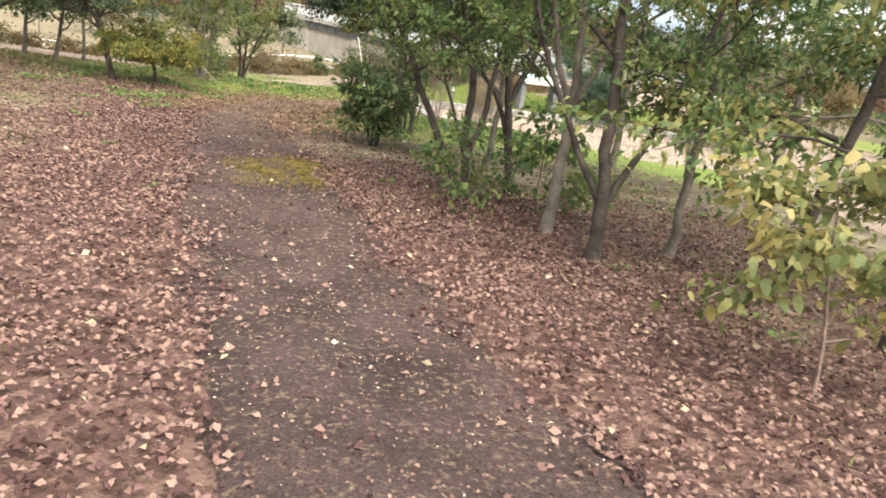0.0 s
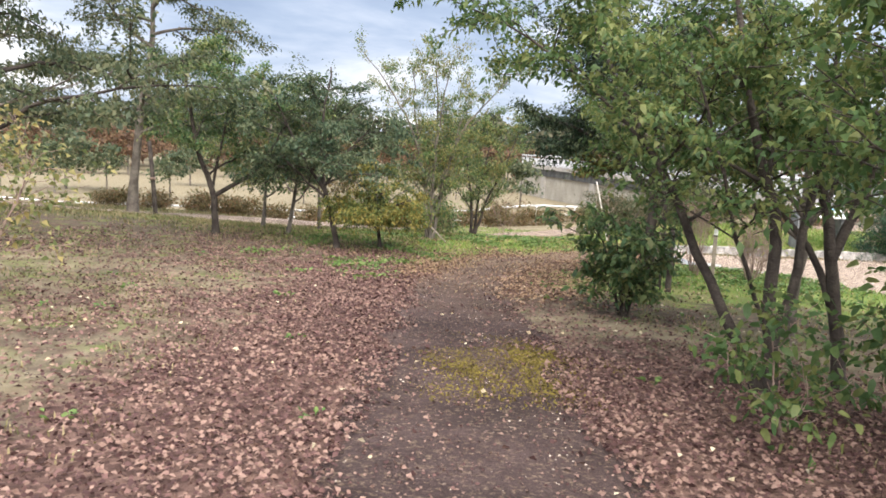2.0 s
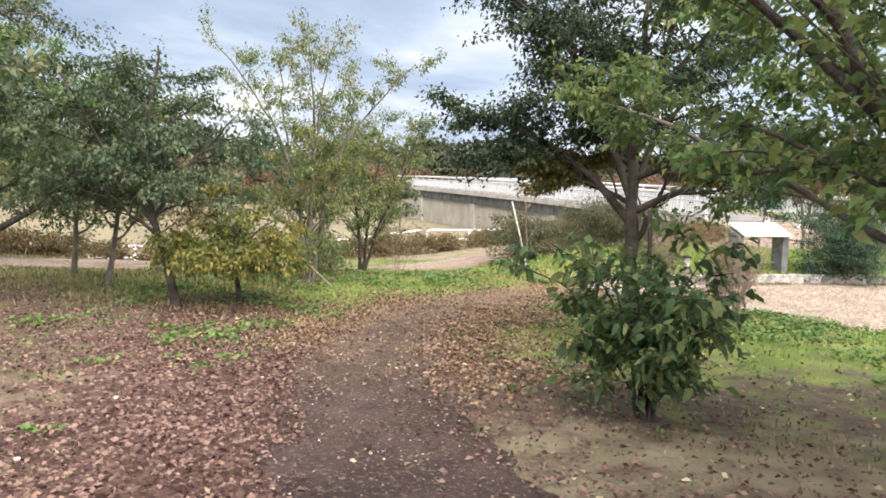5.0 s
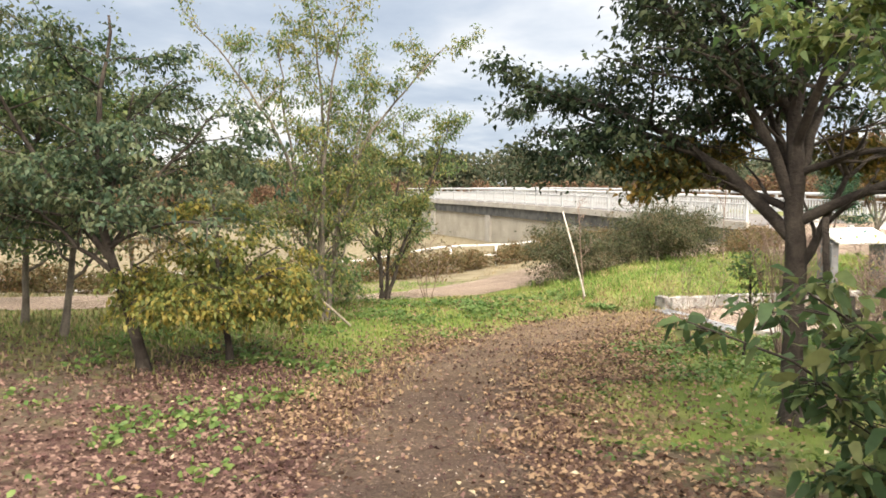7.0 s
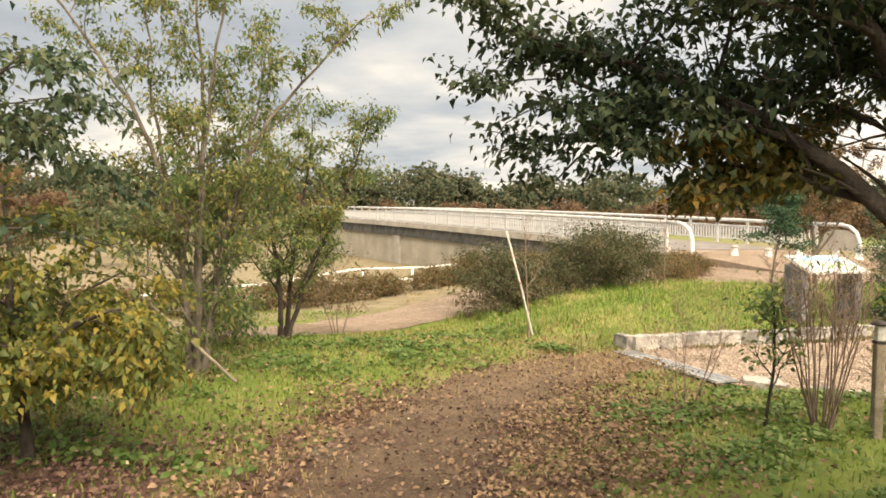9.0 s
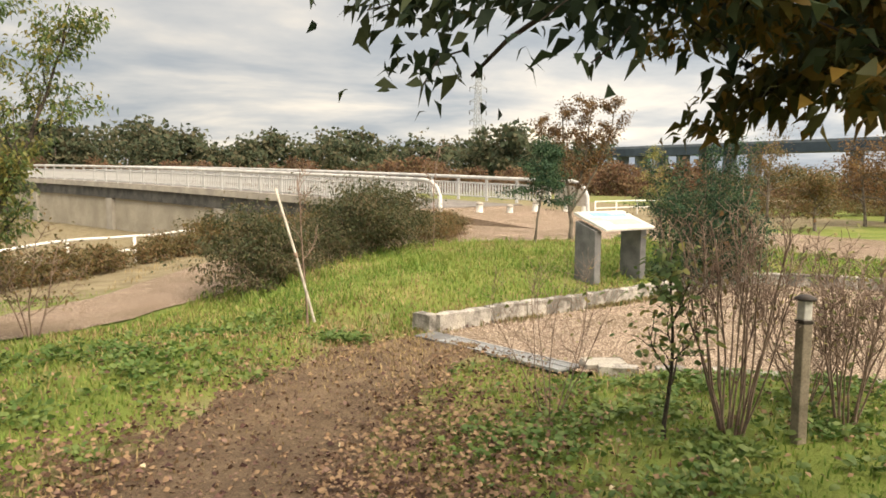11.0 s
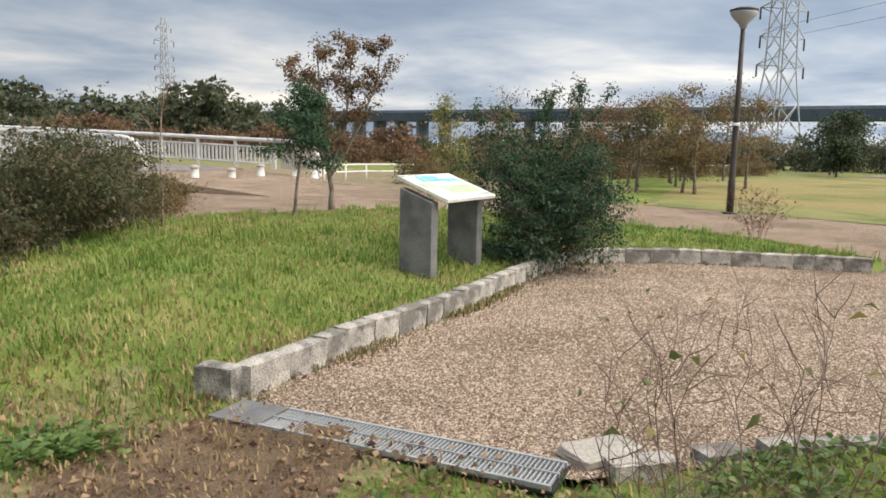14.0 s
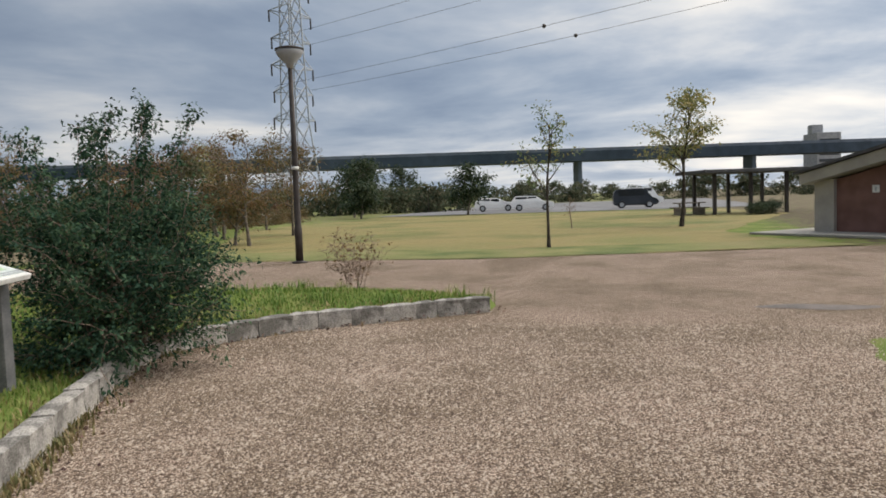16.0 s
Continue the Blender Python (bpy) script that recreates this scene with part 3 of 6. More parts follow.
def grass_at(x, y):
    side = x - trail_mid(y)
    late = 2.4 * smooth(1.6, 3.0, -side) * (y < 19)
    g = 0.28 + 0.72 * smooth(12.5 + late, 17.0 + late, y)
    g = g + 0.15 * smooth(2.5, 4.5, -side) * (1 - smooth(12, 15, y))
    return np.clip(g - 0.9 * (np.abs(side) < 0.75) * (y < 21.8), 0, 1)


far = smooth(40, 60, np.hypot(fx, fy - 20))
zone = np.ones((len(fx), 4), np.float32)
zone[:, 0] = litter_at(fx, fy) * (np.abs(fx) < 30) * (1 - smooth(6, 9, fx))
zone[:, 1] = np.clip(grass_at(fx, fy), 0, 1)
zone[:, 2] = np.clip(0.45 * far + 0.5 * (1 - smooth(11, 14, fy)) * (np.abs(fx) < 30) + 0.85 * smooth(28, 33, fy) * (fx < 4) + 0.85 * smooth(36, 40, fy) * (fx >= 4) * (fx < 26) * (fy < 75) + 0.9 * smooth(0.5, 4, (fy - 26) * 0.75 + (-4.5 - fx) * 0.65) * (fx < 0) + 0.35 * np.exp(-trail_d ** 2 / 0.4) * (fy > 13) * (fy < 23) + 0.4 * np.exp(-((fx + 2.6) ** 2 + (fy - 21.9) ** 2) / 1.0), 0, 1)
att = gme.color_attributes.new("zone", "FLOAT_COLOR", "POINT")
att.data.foreach_set("color", zone.ravel())
ground = tagged(new("ground", gme), "sloping park ground with grass, bare earth and leaf litter", "ground", kind="structure")


def strip(name, rows, material, lift, label, category, across=9, rag=0.12, seed=1.0):
    """A path laid along (x, y, width) rows, with ragged edges."""
    pts = np.array([r[:2] for r in rows], float)
    seg = np.concatenate([[0], np.cumsum(np.hypot(*np.diff(pts, axis=0).T))])
    s = np.arange(0, seg[-1], 0.14)
    px, py = np.interp(s, seg, pts[:, 0]), np.interp(s, seg, pts[:, 1])
    for _ in range(6):
        px[1:-1] = (px[:-2] + 2 * px[1:-1] + px[2:]) / 4
        py[1:-1] = (py[:-2] + 2 * py[1:-1] + py[2:]) / 4
    w = np.interp(s, seg, [r[2] for r in rows])
    tx, ty = np.gradient(px), np.gradient(py)
    ln = np.hypot(tx, ty)
    qx, qy = ty / ln, -tx / ln
    vs = []
    for i in range(len(s)):
        for k in range(across):
            f = 2 * k / (across - 1) - 1
            half = w[i] / 2 + rag * (wob(s[i], f > 0, 1.6, seed) + 0.5 * wob(s[i], f > 0, 5.0, seed + 4))
            vs.append((px[i] + qx[i] * f * half, py[i] + qy[i] * f * half))
    vs = np.array(vs)
    z = land(vs[:, 0], vs[:, 1]) + lift
    edge = np.tile(np.abs(np.linspace(-1, 1, across)) > 0.99, len(s))
    z = z - 0.03 * edge + np.array([0.012 * wob(a, b, 1.8, seed + 2) for a, b in vs])
    fs = [(i * across + k, i * across + k + 1, (i + 1) * across + k + 1, (i + 1) * across + k) for i in range(len(s) - 1) for k in range(across - 1)]
    return tagged(new(name, mesh_of(name, np.column_stack([vs, z]), fs, material, True)), label, category, kind="structure")


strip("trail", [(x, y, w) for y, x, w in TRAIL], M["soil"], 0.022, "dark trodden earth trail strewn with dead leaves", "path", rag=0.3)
strip("gravel_road", ROAD, M["gravel"], 0.05, "pale gravel side road", "road", rag=0.2, seed=5)


def flat_area(name, poly, z, material, label, category, step=0.2, rag=0.06, seed=2.0):
    from mathutils.geometry import tessellate_polygon
    pts = [Vector((x, y, z)) for x, y in ragged(list(poly), step, rag, seed)]
    me = mesh_of(name, pts, [tuple(t) for t in tessellate_polygon([pts])], material)
    bm = bmesh.new()
    bm.from_mesh(me)
    bmesh.ops.recalc_face_normals(bm, faces=bm.faces)
    if bm.faces[0].normal.z < 0:
        bmesh.ops.reverse_faces(bm, faces=bm.faces)
    bm.to_mesh(me)
    bm.free()
    return tagged(new(name, me), label, category, kind="structure")


flat_area("gravel_plaza", PLAZA, PLAZA_Z, M["gravel"], "pale pinkish gravel plaza", "gravel")
LAWN = ((16.35, 31.9), (16.5, 28.0), (16.3, 24.0), (18.7, 14.4), (23.0, 16.6), (27.0, 17.0), (44.0, 12.0), (58.0, 14.0), (62.0, 42.0), (40.0, 44.0), (26.0, 37.0))
flat_area("lawn", LAWN, PLAZA_Z + 0.004, M["lawn_dry"], "mown lawn turning straw yellow", "lawn", 1.0, 0.4)
flat_area("lawn_verge", ((16.42, 31.6), (16.56, 28.0), (16.36, 24.0), (18.75, 14.6), (21.2, 15.6), (19.6, 24.4), (19.8, 28.0), (19.6, 33.0)), PLAZA_Z + 0.009, M["lawn"], "greener strip of lawn along the plaza", "lawn", 0.6, 0.5)
flat_area("car_park", ((62.0, 10.0), (130.0, 10.0), (130.0, 46.0), (64.0, 44.0)), PLAZA_Z + 0.03, M["asphalt"], "grey asphalt car park", "car park", 8, 0.0)


# ---- trees and shrubs ----
def grow(r, height, fork, spread, limbs, thick, lean=(0.0, 0.0), levels=2, stems=1, rise=0.6, wiggle=0.12, splay=0.28, low=None):
    """For each stem the branch lines (points, radii) of a tree at the origin; and the twigs where leaves sit."""
    made, twigs = [], []
    low = fork * height * 0.85 if low is None else low

    def branch(lines, p0, d, length, rad, level):
        k = (7, 6, 4, 3)[level]
        pts, d = [np.array(p0, float)], np.array(d, float)
        for _ in range(k):
            d = d + r.normal(size=3) * wiggle * (0.6 if level == 0 else 1.3) + np.array([0, 0, 0.03 if level == 0 else 0.05 * (rise - 0.3)])
            if level and pts[-1][2] + d[2] * length / k < low:
                d[2] += 0.45
            d /= np.linalg.norm(d)
            pts.append(pts[-1] + d * length / k)
        lines.append((np.array(pts), np.linspace(rad, max(rad * (0.3 if level else 0.35), min(0.0025, thick * 0.2)), k + 1)))
        if level >= levels:
            twigs.append(np.array(pts))
            return
        n = limbs if level == 0 else int(r.integers(4, 7))
        for j in range(n):
            f = (fork + (1 - fork) * (j + 0.6) / n) if level == 0 else 0.2 + 0.8 * (j + r.random()) / n
            f = min(f, 0.99)
            i = min(int(f * k), k - 1)
            q = pts[i] + (pts[i + 1] - pts[i]) * (f * k - i)
            if level == 0:
                a = j * 2.4 + r.random() * 0.8
                e = radians(52 * rise + 38 * f * f * max(rise, 0.35) - 6)
                nd = np.array([math.cos(a) * math.cos(e), math.sin(a) * math.cos(e), math.sin(e)])
                ln = spread * (0.8 + 0.4 * r.random()) * (1.12 - 0.62 * f ** 1.5)
                nr = rad * (0.55 - 0.25 * f)
            else:
                t = pts[i + 1] - pts[i]
                t /= np.linalg.norm(t)
                w = np.cross(t, np.array([0, 0, 1.0]) + r.normal(size=3) * 0.35)
                w /= np.linalg.norm(w) + 1e-9
                nd = t * 0.75 + w * (1 if j % 2 else -1) * (0.6 + 0.4 * r.random()) + r.normal(size=3) * 0.15
                nd /= np.linalg.norm(nd)
                ln = length * (0.38 + 0.3 * r.random())
                nr = rad * 0.45
            branch(lines, q, nd, ln, max(nr, min(0.004, thick * 0.3)), level + 1)

    for sidx in range(stems):
        lines = []
        a = sidx * 6.283 / max(stems, 1) + r.random()
        o = 0.0 if stems == 1 else 0.05 + thick * 0.6
        d0 = np.array([lean[0] + (splay * math.cos(a) if stems > 1 else 0), lean[1] + (splay * math.sin(a) if stems > 1 else 0), 1.0])
        branch(lines, (o * math.cos(a), o * math.sin(a), -0.06), d0 / np.linalg.norm(d0), height * (0.85 + 0.15 * r.random()), thick, 0)
        lines[0][1][0] *= 1.35
        made.append(lines)
    return made, twigs


def foliage(r, twigs, count, size, scatter=0.12, slim=0.45, hang=0.3, plain=True, place=None):
    """Leaves along the twigs."""
    tw = np.concatenate([t[1:] for t in twigs])
    ax = np.concatenate([np.gradient(t, axis=0)[1:] for t in twigs])
    i = r.integers(0, len(tw), count)
    axis = ax[i] / (np.linalg.norm(ax[i], axis=1)[:, None] + 1e-9)
    pos = tw[i] + r.normal(size=(count, 3)) * scatter * np.array([1, 1, 0.55]) + axis * (r.random((count, 1)) - 0.6) * 0.2
    d = axis * 0.5 + r.normal(size=(count, 3)) * np.array([0.9, 0.9, 0.5])
    d[:, 2] -= hang
    if place:
        keep = ~over_trail(pos, *place)
        pos, d, count = pos[keep], d[keep], int(keep.sum())
    ln = size * (0.6 + 0.8 * r.random(count))
    return leaf_arrays(pos, d, ln, ln * slim * (0.8 + 0.5 * r.random(count)), r, plain=plain)


def over_trail(p, x, y):
    """Which points of a tree at (x, y) would hang low over the trail, where it bends round the last tree above all."""
    X, Y = x + p[:, 0], y + p[:, 1]
    off = X - trail_mid(Y)
    bend = x > -3 and 14 < y < 16
    if np.min(np.abs(off)) > (2.0 if bend else 0.8):
        return np.zeros(len(X), bool)
    up = hgt(x, y) + p[:, 2] - land(X, Y)
    return ((np.abs(off) < 0.8) & (Y < 21) & (up < 1.92)) | ((np.abs(off) < 2.0) & (Y > 16.2) & (Y < 18) & bend & (up < 2.6))


def tree(name, x, y, label, seed, height, spread, leaf, leaves, size, bark="bark_grey", fork=0.3, limbs=7, thick=0.08, lean=(0, 0), levels=2, stems=1, rise=0.6, scatter=0.10, slim=0.45, hang=0.3, category="tree", group="", wiggle=0.12, sides=7, plain=True, splay=0.28, low=None):
    r = np.random.default_rng(seed)
    made, twigs = grow(r, height, fork, spread, limbs, thick, lean, levels, stems, rise, wiggle, splay, low)
    ob = thing(name, x, y, hgt(x, y), label, category, group)
    made = [[ln for k, ln in enumerate(lines) if k == 0 or not over_trail(ln[0], x, y).any()] for lines in made]
    twigs = [t for t in twigs if not over_trail(t, x, y).any()] or twigs[:1]
    stem = "trunk" if category == "tree" else "stem"
    for lines in made:
        part(stem, tubes_mesh(stem, lines, M[bark], sides if thick > 0.03 else 4), None, ob)
    if leaves:
        part("crown" if category == "tree" else "foliage", tri_mesh("crown", *foliage(r, twigs, leaves, size, scatter, slim, hang, plain, (x, y)), M[leaf]), None, ob)
    return ob


def ramify(r, limbs, reach, per, rise=0.35, start=0.3, low=0.0, levels=2, bend=0.0):
    """Branch lines and leaf twigs of a tree whose main limbs are given as (points, first radius, last radius)."""
    made, twigs = [], []

    def side(lines, p0, d, length, rad, level):
        k = 6 if level == 1 else 4
        pts, d = [np.array(p0, float)], np.array(d, float)
        for _ in range(k):
            d = d + r.normal(size=3) * 0.13
            d[2] += bend / k
            if pts[-1][2] + d[2] * length / k < low:
                d[2] += 0.4
            d /= np.linalg.norm(d)
            pts.append(pts[-1] + d * length / k)
        pts = np.array(pts)
        lines.append((pts, np.linspace(rad, max(0.3 * rad, 0.0022), k + 1)))
        twigs.append(pts if level >= levels else pts[k // 2:])
        if level >= levels:
            return
        for j in range(int(r.integers(4, 7))):
            f = 0.15 + 0.8 * r.random()
            i = min(int(f * k), k - 1)
            q = pts[i] + (pts[i + 1] - pts[i]) * (f * k - i)
            t = (pts[i + 1] - pts[i]) / np.linalg.norm(pts[i + 1] - pts[i])
            w = np.cross(t, np.array([0, 0, 1.0]) + r.normal(size=3) * 0.3)
            w /= np.linalg.norm(w) + 1e-9
            nd = t * 0.7 + w * (1 if j % 2 else -1) * (0.55 + 0.4 * r.random()) + r.normal(size=3) * 0.15
            side(lines, q, nd / np.linalg.norm(nd), length * (0.35 + 0.3 * r.random()), max(rad * 0.5, 0.0035), level + 1)

    for n, (knots, r0, r1) in enumerate(limbs):
        kn = np.array(knots, float)
        seg = np.concatenate([[0], np.cumsum(np.linalg.norm(np.diff(kn, axis=0), axis=1))])
        steps = max(6, int(seg[-1] / 0.25))
        at = np.linspace(0, seg[-1], steps + 1)
        soft = seg[-1] / (len(kn) * 2.5)
        pts = np.stack([sum(np.interp(np.clip(at + o * soft, 0, seg[-1]), seg, kn[:, c]) for o in (-1, 0, 1)) / 3 for c in range(3)], 1)
        pts[0] = kn[0]
        pts[1:] += r.normal(size=pts[1:].shape) * 0.012
        rad = np.linspace(r0, r1, steps + 1)
        if kn[0][2] < 0.05:
            rad[0] *= 1.4
        lines = [(pts, rad)]
        twigs.append(pts[int(0.8 * steps):])
        for j in range(per):
            f = start + (0.98 - start) * (j + r.random()) / per
            i = min(int(f * steps), steps - 1)
            t = (pts[i + 1] - pts[i]) / np.linalg.norm(pts[i + 1] - pts[i])
            a = j * 2.4 + n + r.random()
            nd = t * 0.45 + np.array([math.cos(a), math.sin(a), rise])
            side(lines, pts[i], nd / np.linalg.norm(nd), reach * (1.1 - 0.55 * f) * (0.75 + 0.5 * r.random()), max(rad[i] * 0.5, 0.004), 1)
        made.append(lines)
    return made, twigs


def limb_tree(name, x, y, label, seed, limbs, reach, per, leaf, leaves, size, bark="bark_grey", group="", category="tree", rise=0.35, start=0.3, low=0.0, levels=2, bend=0.0, scatter=0.07, slim=0.45, hang=0.35, plain=True, leaf2=None, sides=8, hollow=0.0):
    """A tree or shrub with given main limbs, side branches and leaves; hollow: the bare radius round the trunk."""
    r = np.random.default_rng(seed)
    made, twigs = ramify(r, limbs, reach, per, rise, start, low, levels, bend)
    ob = thing(name, x, y, hgt(x, y), label, category, group)
    for k, lines in enumerate(made):
        kept = [ln for j, ln in enumerate(lines) if j == 0 or not over_trail(ln[0], x, y).any()]
        stem = "stem" if category != "tree" else "trunk" if k == 0 else "limb"
        part(stem, tubes_mesh(stem, kept, M[bark], sides), None, ob)
    twigs = [t for t in twigs if not over_trail(t, x, y).any()]
    if hollow:
        twigs = [t for t in twigs if np.hypot(t[:, 0].mean(), t[:, 1].mean()) > hollow or t[:, 2].mean() > 2.6]
    if leaf2:
        turned = [t for t in twigs if t[:, 0].mean() > -1.2 and t[:, 1].mean() > 0.1 and t[:, 2].mean() < 2.3]
        twigs = [t for t in twigs if not (t[:, 0].mean() > -1.2 and t[:, 1].mean() > 0.1 and t[:, 2].mean() < 2.3)]
        part("turning_leaves", tri_mesh("crown", *foliage(r, turned, leaves // 4, size, scatter, slim, hang, plain, (x, y)), M[leaf2]), None, ob, "leaves turning yellow-brown")
    part("crown" if category == "tree" else "foliage", tri_mesh("crown", *foliage(r, twigs, leaves, size, scatter, slim, hang, plain, (x, y)), M[leaf]), None, ob)
    return ob


# woods beside the start of the trail
G1 = "trees beside the trail"
limb_tree("tree", 1.28, 6.27, "dark-barked young tree with fresh green leaves", 11, (
    (((0, 0, -0.06), (0.0, 0, 0.42), (-0.09, 0.02, 1.24), (-0.14, 0.03, 2.1), (-0.25, 0.1, 3.4), (-0.3, 0.1, 4.3)), 0.065, 0.015),
    (((0.0, 0, 0.45), (-0.3, 0.1, 0.95), (-0.61, 0.13, 1.5), (-0.97, 0.2, 2.3), (-1.1, 0.3, 3.0)), 0.035, 0.01),
    (((0.0, 0, 0.5), (0.3, 0.2, 1.1), (0.7, 0.3, 2.0), (0.8, 0.4, 3.4)), 0.035, 0.01)), 1.1, 8, "leaf_green", 5200, 0.07, "bark_dark", G1, rise=0.3, start=0.35, low=0.9)
limb_tree("tree", 0.94, 7.08, "slender grey tree with fresh green leaves", 12, (
    (((0, 0, -0.06), (0.03, 0, 0.9), (0.0, 0.05, 2.0), (-0.12, 0.1, 3.2), (-0.1, 0.1, 4.2)), 0.06, 0.015),
    (((0.02, 0, 1.1), (-0.25, -0.1, 1.9), (-0.55, -0.1, 3.0), (-0.6, 0, 3.8)), 0.035, 0.01),
    (((0.02, 0, 1.2), (0.35, 0.1, 2.0), (0.5, 0.1, 3.0), (0.55, 0.2, 3.8)), 0.03, 0.01)), 1.1, 7, "leaf_fresh", 4600, 0.07, "bark_grey", G1, rise=0.3, start=0.4, low=1.0)
limb_tree("tree", 2.11, 6.94, "thin grey tree with mid-green leaves", 13, (
    (((0, 0, -0.06), (0.02, 0, 1.0), (0.1, 0.05, 2.2), (0.15, 0.1, 3.4), (0.2, 0.1, 4.4)), 0.045, 0.012),
    (((0.02, 0, 0.9), (0.3, 0.1, 1.7), (0.6, 0.1, 2.8)), 0.025, 0.008)), 1.1, 9, "leaf_mid", 4200, 0.07, "bark_grey", G1, rise=0.3, start=0.3, low=0.8)
tree("tree", 2.9, 6.2, "dark tree with yellowing green leaves", 14, 4.4, 1.7, "leaf_cherry", 6500, 0.085, "bark_dark", 0.2, 8, 0.06, (0.1, 0), group=G1, rise=0.4)
tree("tree", 3.1, 4.9, "thin leaning tree with yellow-green leaves", 15, 3.6, 1.5, "leaf_cherry", 5000, 0.085, "bark_dark", 0.16, 8, 0.04, (0.15, 0), group=G1, rise=0.3)
tree("shrub", 2.15, 3.85, "drooping young shrub with yellow-green leaves", 16, 1.4, 0.6, "leaf_yellow", 1300, 0.08, "twig", 0.25, 8, 0.014, (-0.12, 0.0), category="shrub", scatter=0.08, slim=0.55, rise=0.35, plain=False)
limb_tree("tree", 0.02, 8.85, "forked dark tree with fresh green leaves reaching towards the trail", 17, (
    (((0.02, 0, -0.06), (-0.06, 0, 0.22), (-0.21, 0.03, 0.46), (-0.49, 0.07, 0.98), (-0.75, 0.11, 1.51), (-1.15, 0.17, 2.18), (-1.5, 0.23, 2.83), (-1.72, 0.26, 3.44)), 0.055, 0.01),
    (((0.06, 0.02, -0.06), (0.07, 0.0, 0.3), (0.03, 0.0, 0.6), (-0.02, 0.0, 1.52), (-0.3, 0.05, 2.39), (-0.4, 0.06, 3.11), (-0.49, 0.07, 3.9)), 0.062, 0.012),
    (((0.05, 0.0, 0.35), (-0.2, -0.25, 1.1), (-0.45, -0.5, 1.9), (-0.75, -0.65, 2.7)), 0.022, 0.008),
    (((-0.95, 0.14, 1.85), (-1.6, 0.25, 2.5), (-2.3, 0.35, 3.0), (-3.1, 0.45, 3.3)), 0.02, 0.005),
    (((0.06, 0.05, 0.3), (0.25, 0.35, 1.3), (0.4, 0.7, 2.5), (0.4, 0.9, 3.7)), 0.045, 0.012)), 1.25, 9, "leaf_green", 18000, 0.064, "bark_dark", G1, rise=0.28, start=0.42, low=1.15)
limb_tree("tree", 0.7, 9.3, "dark leaning tree with yellowing green leaves", 117, (
    (((0, 0, -0.06), (-0.05, 0.01, 0.1), (-0.2, 0.05, 1.1), (-0.33, 0.09, 1.96), (-0.68, 0.18, 2.52), (-0.97, 0.25, 3.1), (-1.21, 0.32, 3.7)), 0.062, 0.015),
    (((-0.1, 0.02, 0.5), (-0.16, 0.03, 0.85), (-0.46, 0.12, 1.34), (-0.82, 0.21, 1.81), (-1.24, 0.32, 2.39), (-1.78, 0.46, 3.06)), 0.035, 0.008),
    (((-0.2, 0.05, 1.1), (0.1, 0.2, 1.9), (0.3, 0.3, 3.0), (0.35, 0.3, 4.0)), 0.045, 0.01)), 1.1, 8, "leaf_cherry", 6500, 0.066, "bark_dark", G1, rise=0.3, start=0.4, low=1.0)
limb_tree("tree", 0.45, 11.3, "young tree with wide sprays of fresh green leaves", 18, (
    (((0, 0, -0.06), (0.02, 0, 1.0), (0.0, 0.05, 2.2), (0.1, 0.1, 3.8)), 0.055, 0.012),
    (((0.01, 0, 1.15), (-0.7, 0.4, 1.6), (-1.4, 0.85, 2.05), (-2.1, 1.3, 2.4), (-2.75, 1.65, 2.55)), 0.035, 0.008),
    (((0.01, 0, 1.4), (-0.6, 0.0, 2.2), (-1.2, 0.3, 2.9), (-1.8, 0.7, 3.3)), 0.03, 0.008),
    (((0.01, 0, 1.5), (-0.3, 0.7, 2.2), (-0.9, 1.3, 2.8)), 0.028, 0.007),
    (((0.01, 0, 1.3), (0.5, 0.3, 2.0), (0.9, 0.5, 3.0)), 0.028, 0.007)), 0.95, 8, "leaf_green", 14500, 0.07, "bark_grey", G1, rise=0.15, start=0.3, low=1.5, scatter=0.06)
tree("tree", 2.2, 11.0, "slender grey tree with green leaves", 19, 5.0, 2.0, "leaf_mid", 4800, 0.09, "bark_grey", 0.25, 8, 0.06, (0.05, 0), group=G1, rise=0.4)
tree("tree", 3.8, 9.4, "slender grey tree with green leaves", 20, 5.2, 2.0, "leaf_mid", 4800, 0.09, "bark_grey", 0.25, 8, 0.06, (0.05, 0), group=G1, rise=0.4)
tree("tree", 4.4, 6.8, "slender grey tree with green leaves", 26, 5.0, 2.0, "leaf_mid", 4800, 0.09, "bark_grey", 0.22, 8, 0.06, (0.05, 0), group=G1, rise=0.4)
tree("tree", 3.9, 12.6, "young tree with yellowing leaves", 21, 4.6, 1.8, "leaf_cherry", 5000, 0.09, "bark_grey", 0.3, 8, 0.05, group=G1, rise=0.4)
tree("shrub", 0.12, 7.75, "low shrub with broad fresh green leaves", 22, 0.95, 0.5, "leaf_green", 560, 0.07, "twig", 0.1, 7, 0.012, (-0.1, -0.1), category="shrub", slim=0.55, scatter=0.08, plain=False, rise=0.4)
tree("shrub", 0.9, 8.3, "low shrub with broad fresh green leaves", 27, 1.2, 0.6, "leaf_green", 800, 0.09, "twig", 0.1, 7, 0.012, (0.0, -0.1), category="shrub", slim=0.55, scatter=0.08, plain=False, rise=0.4)
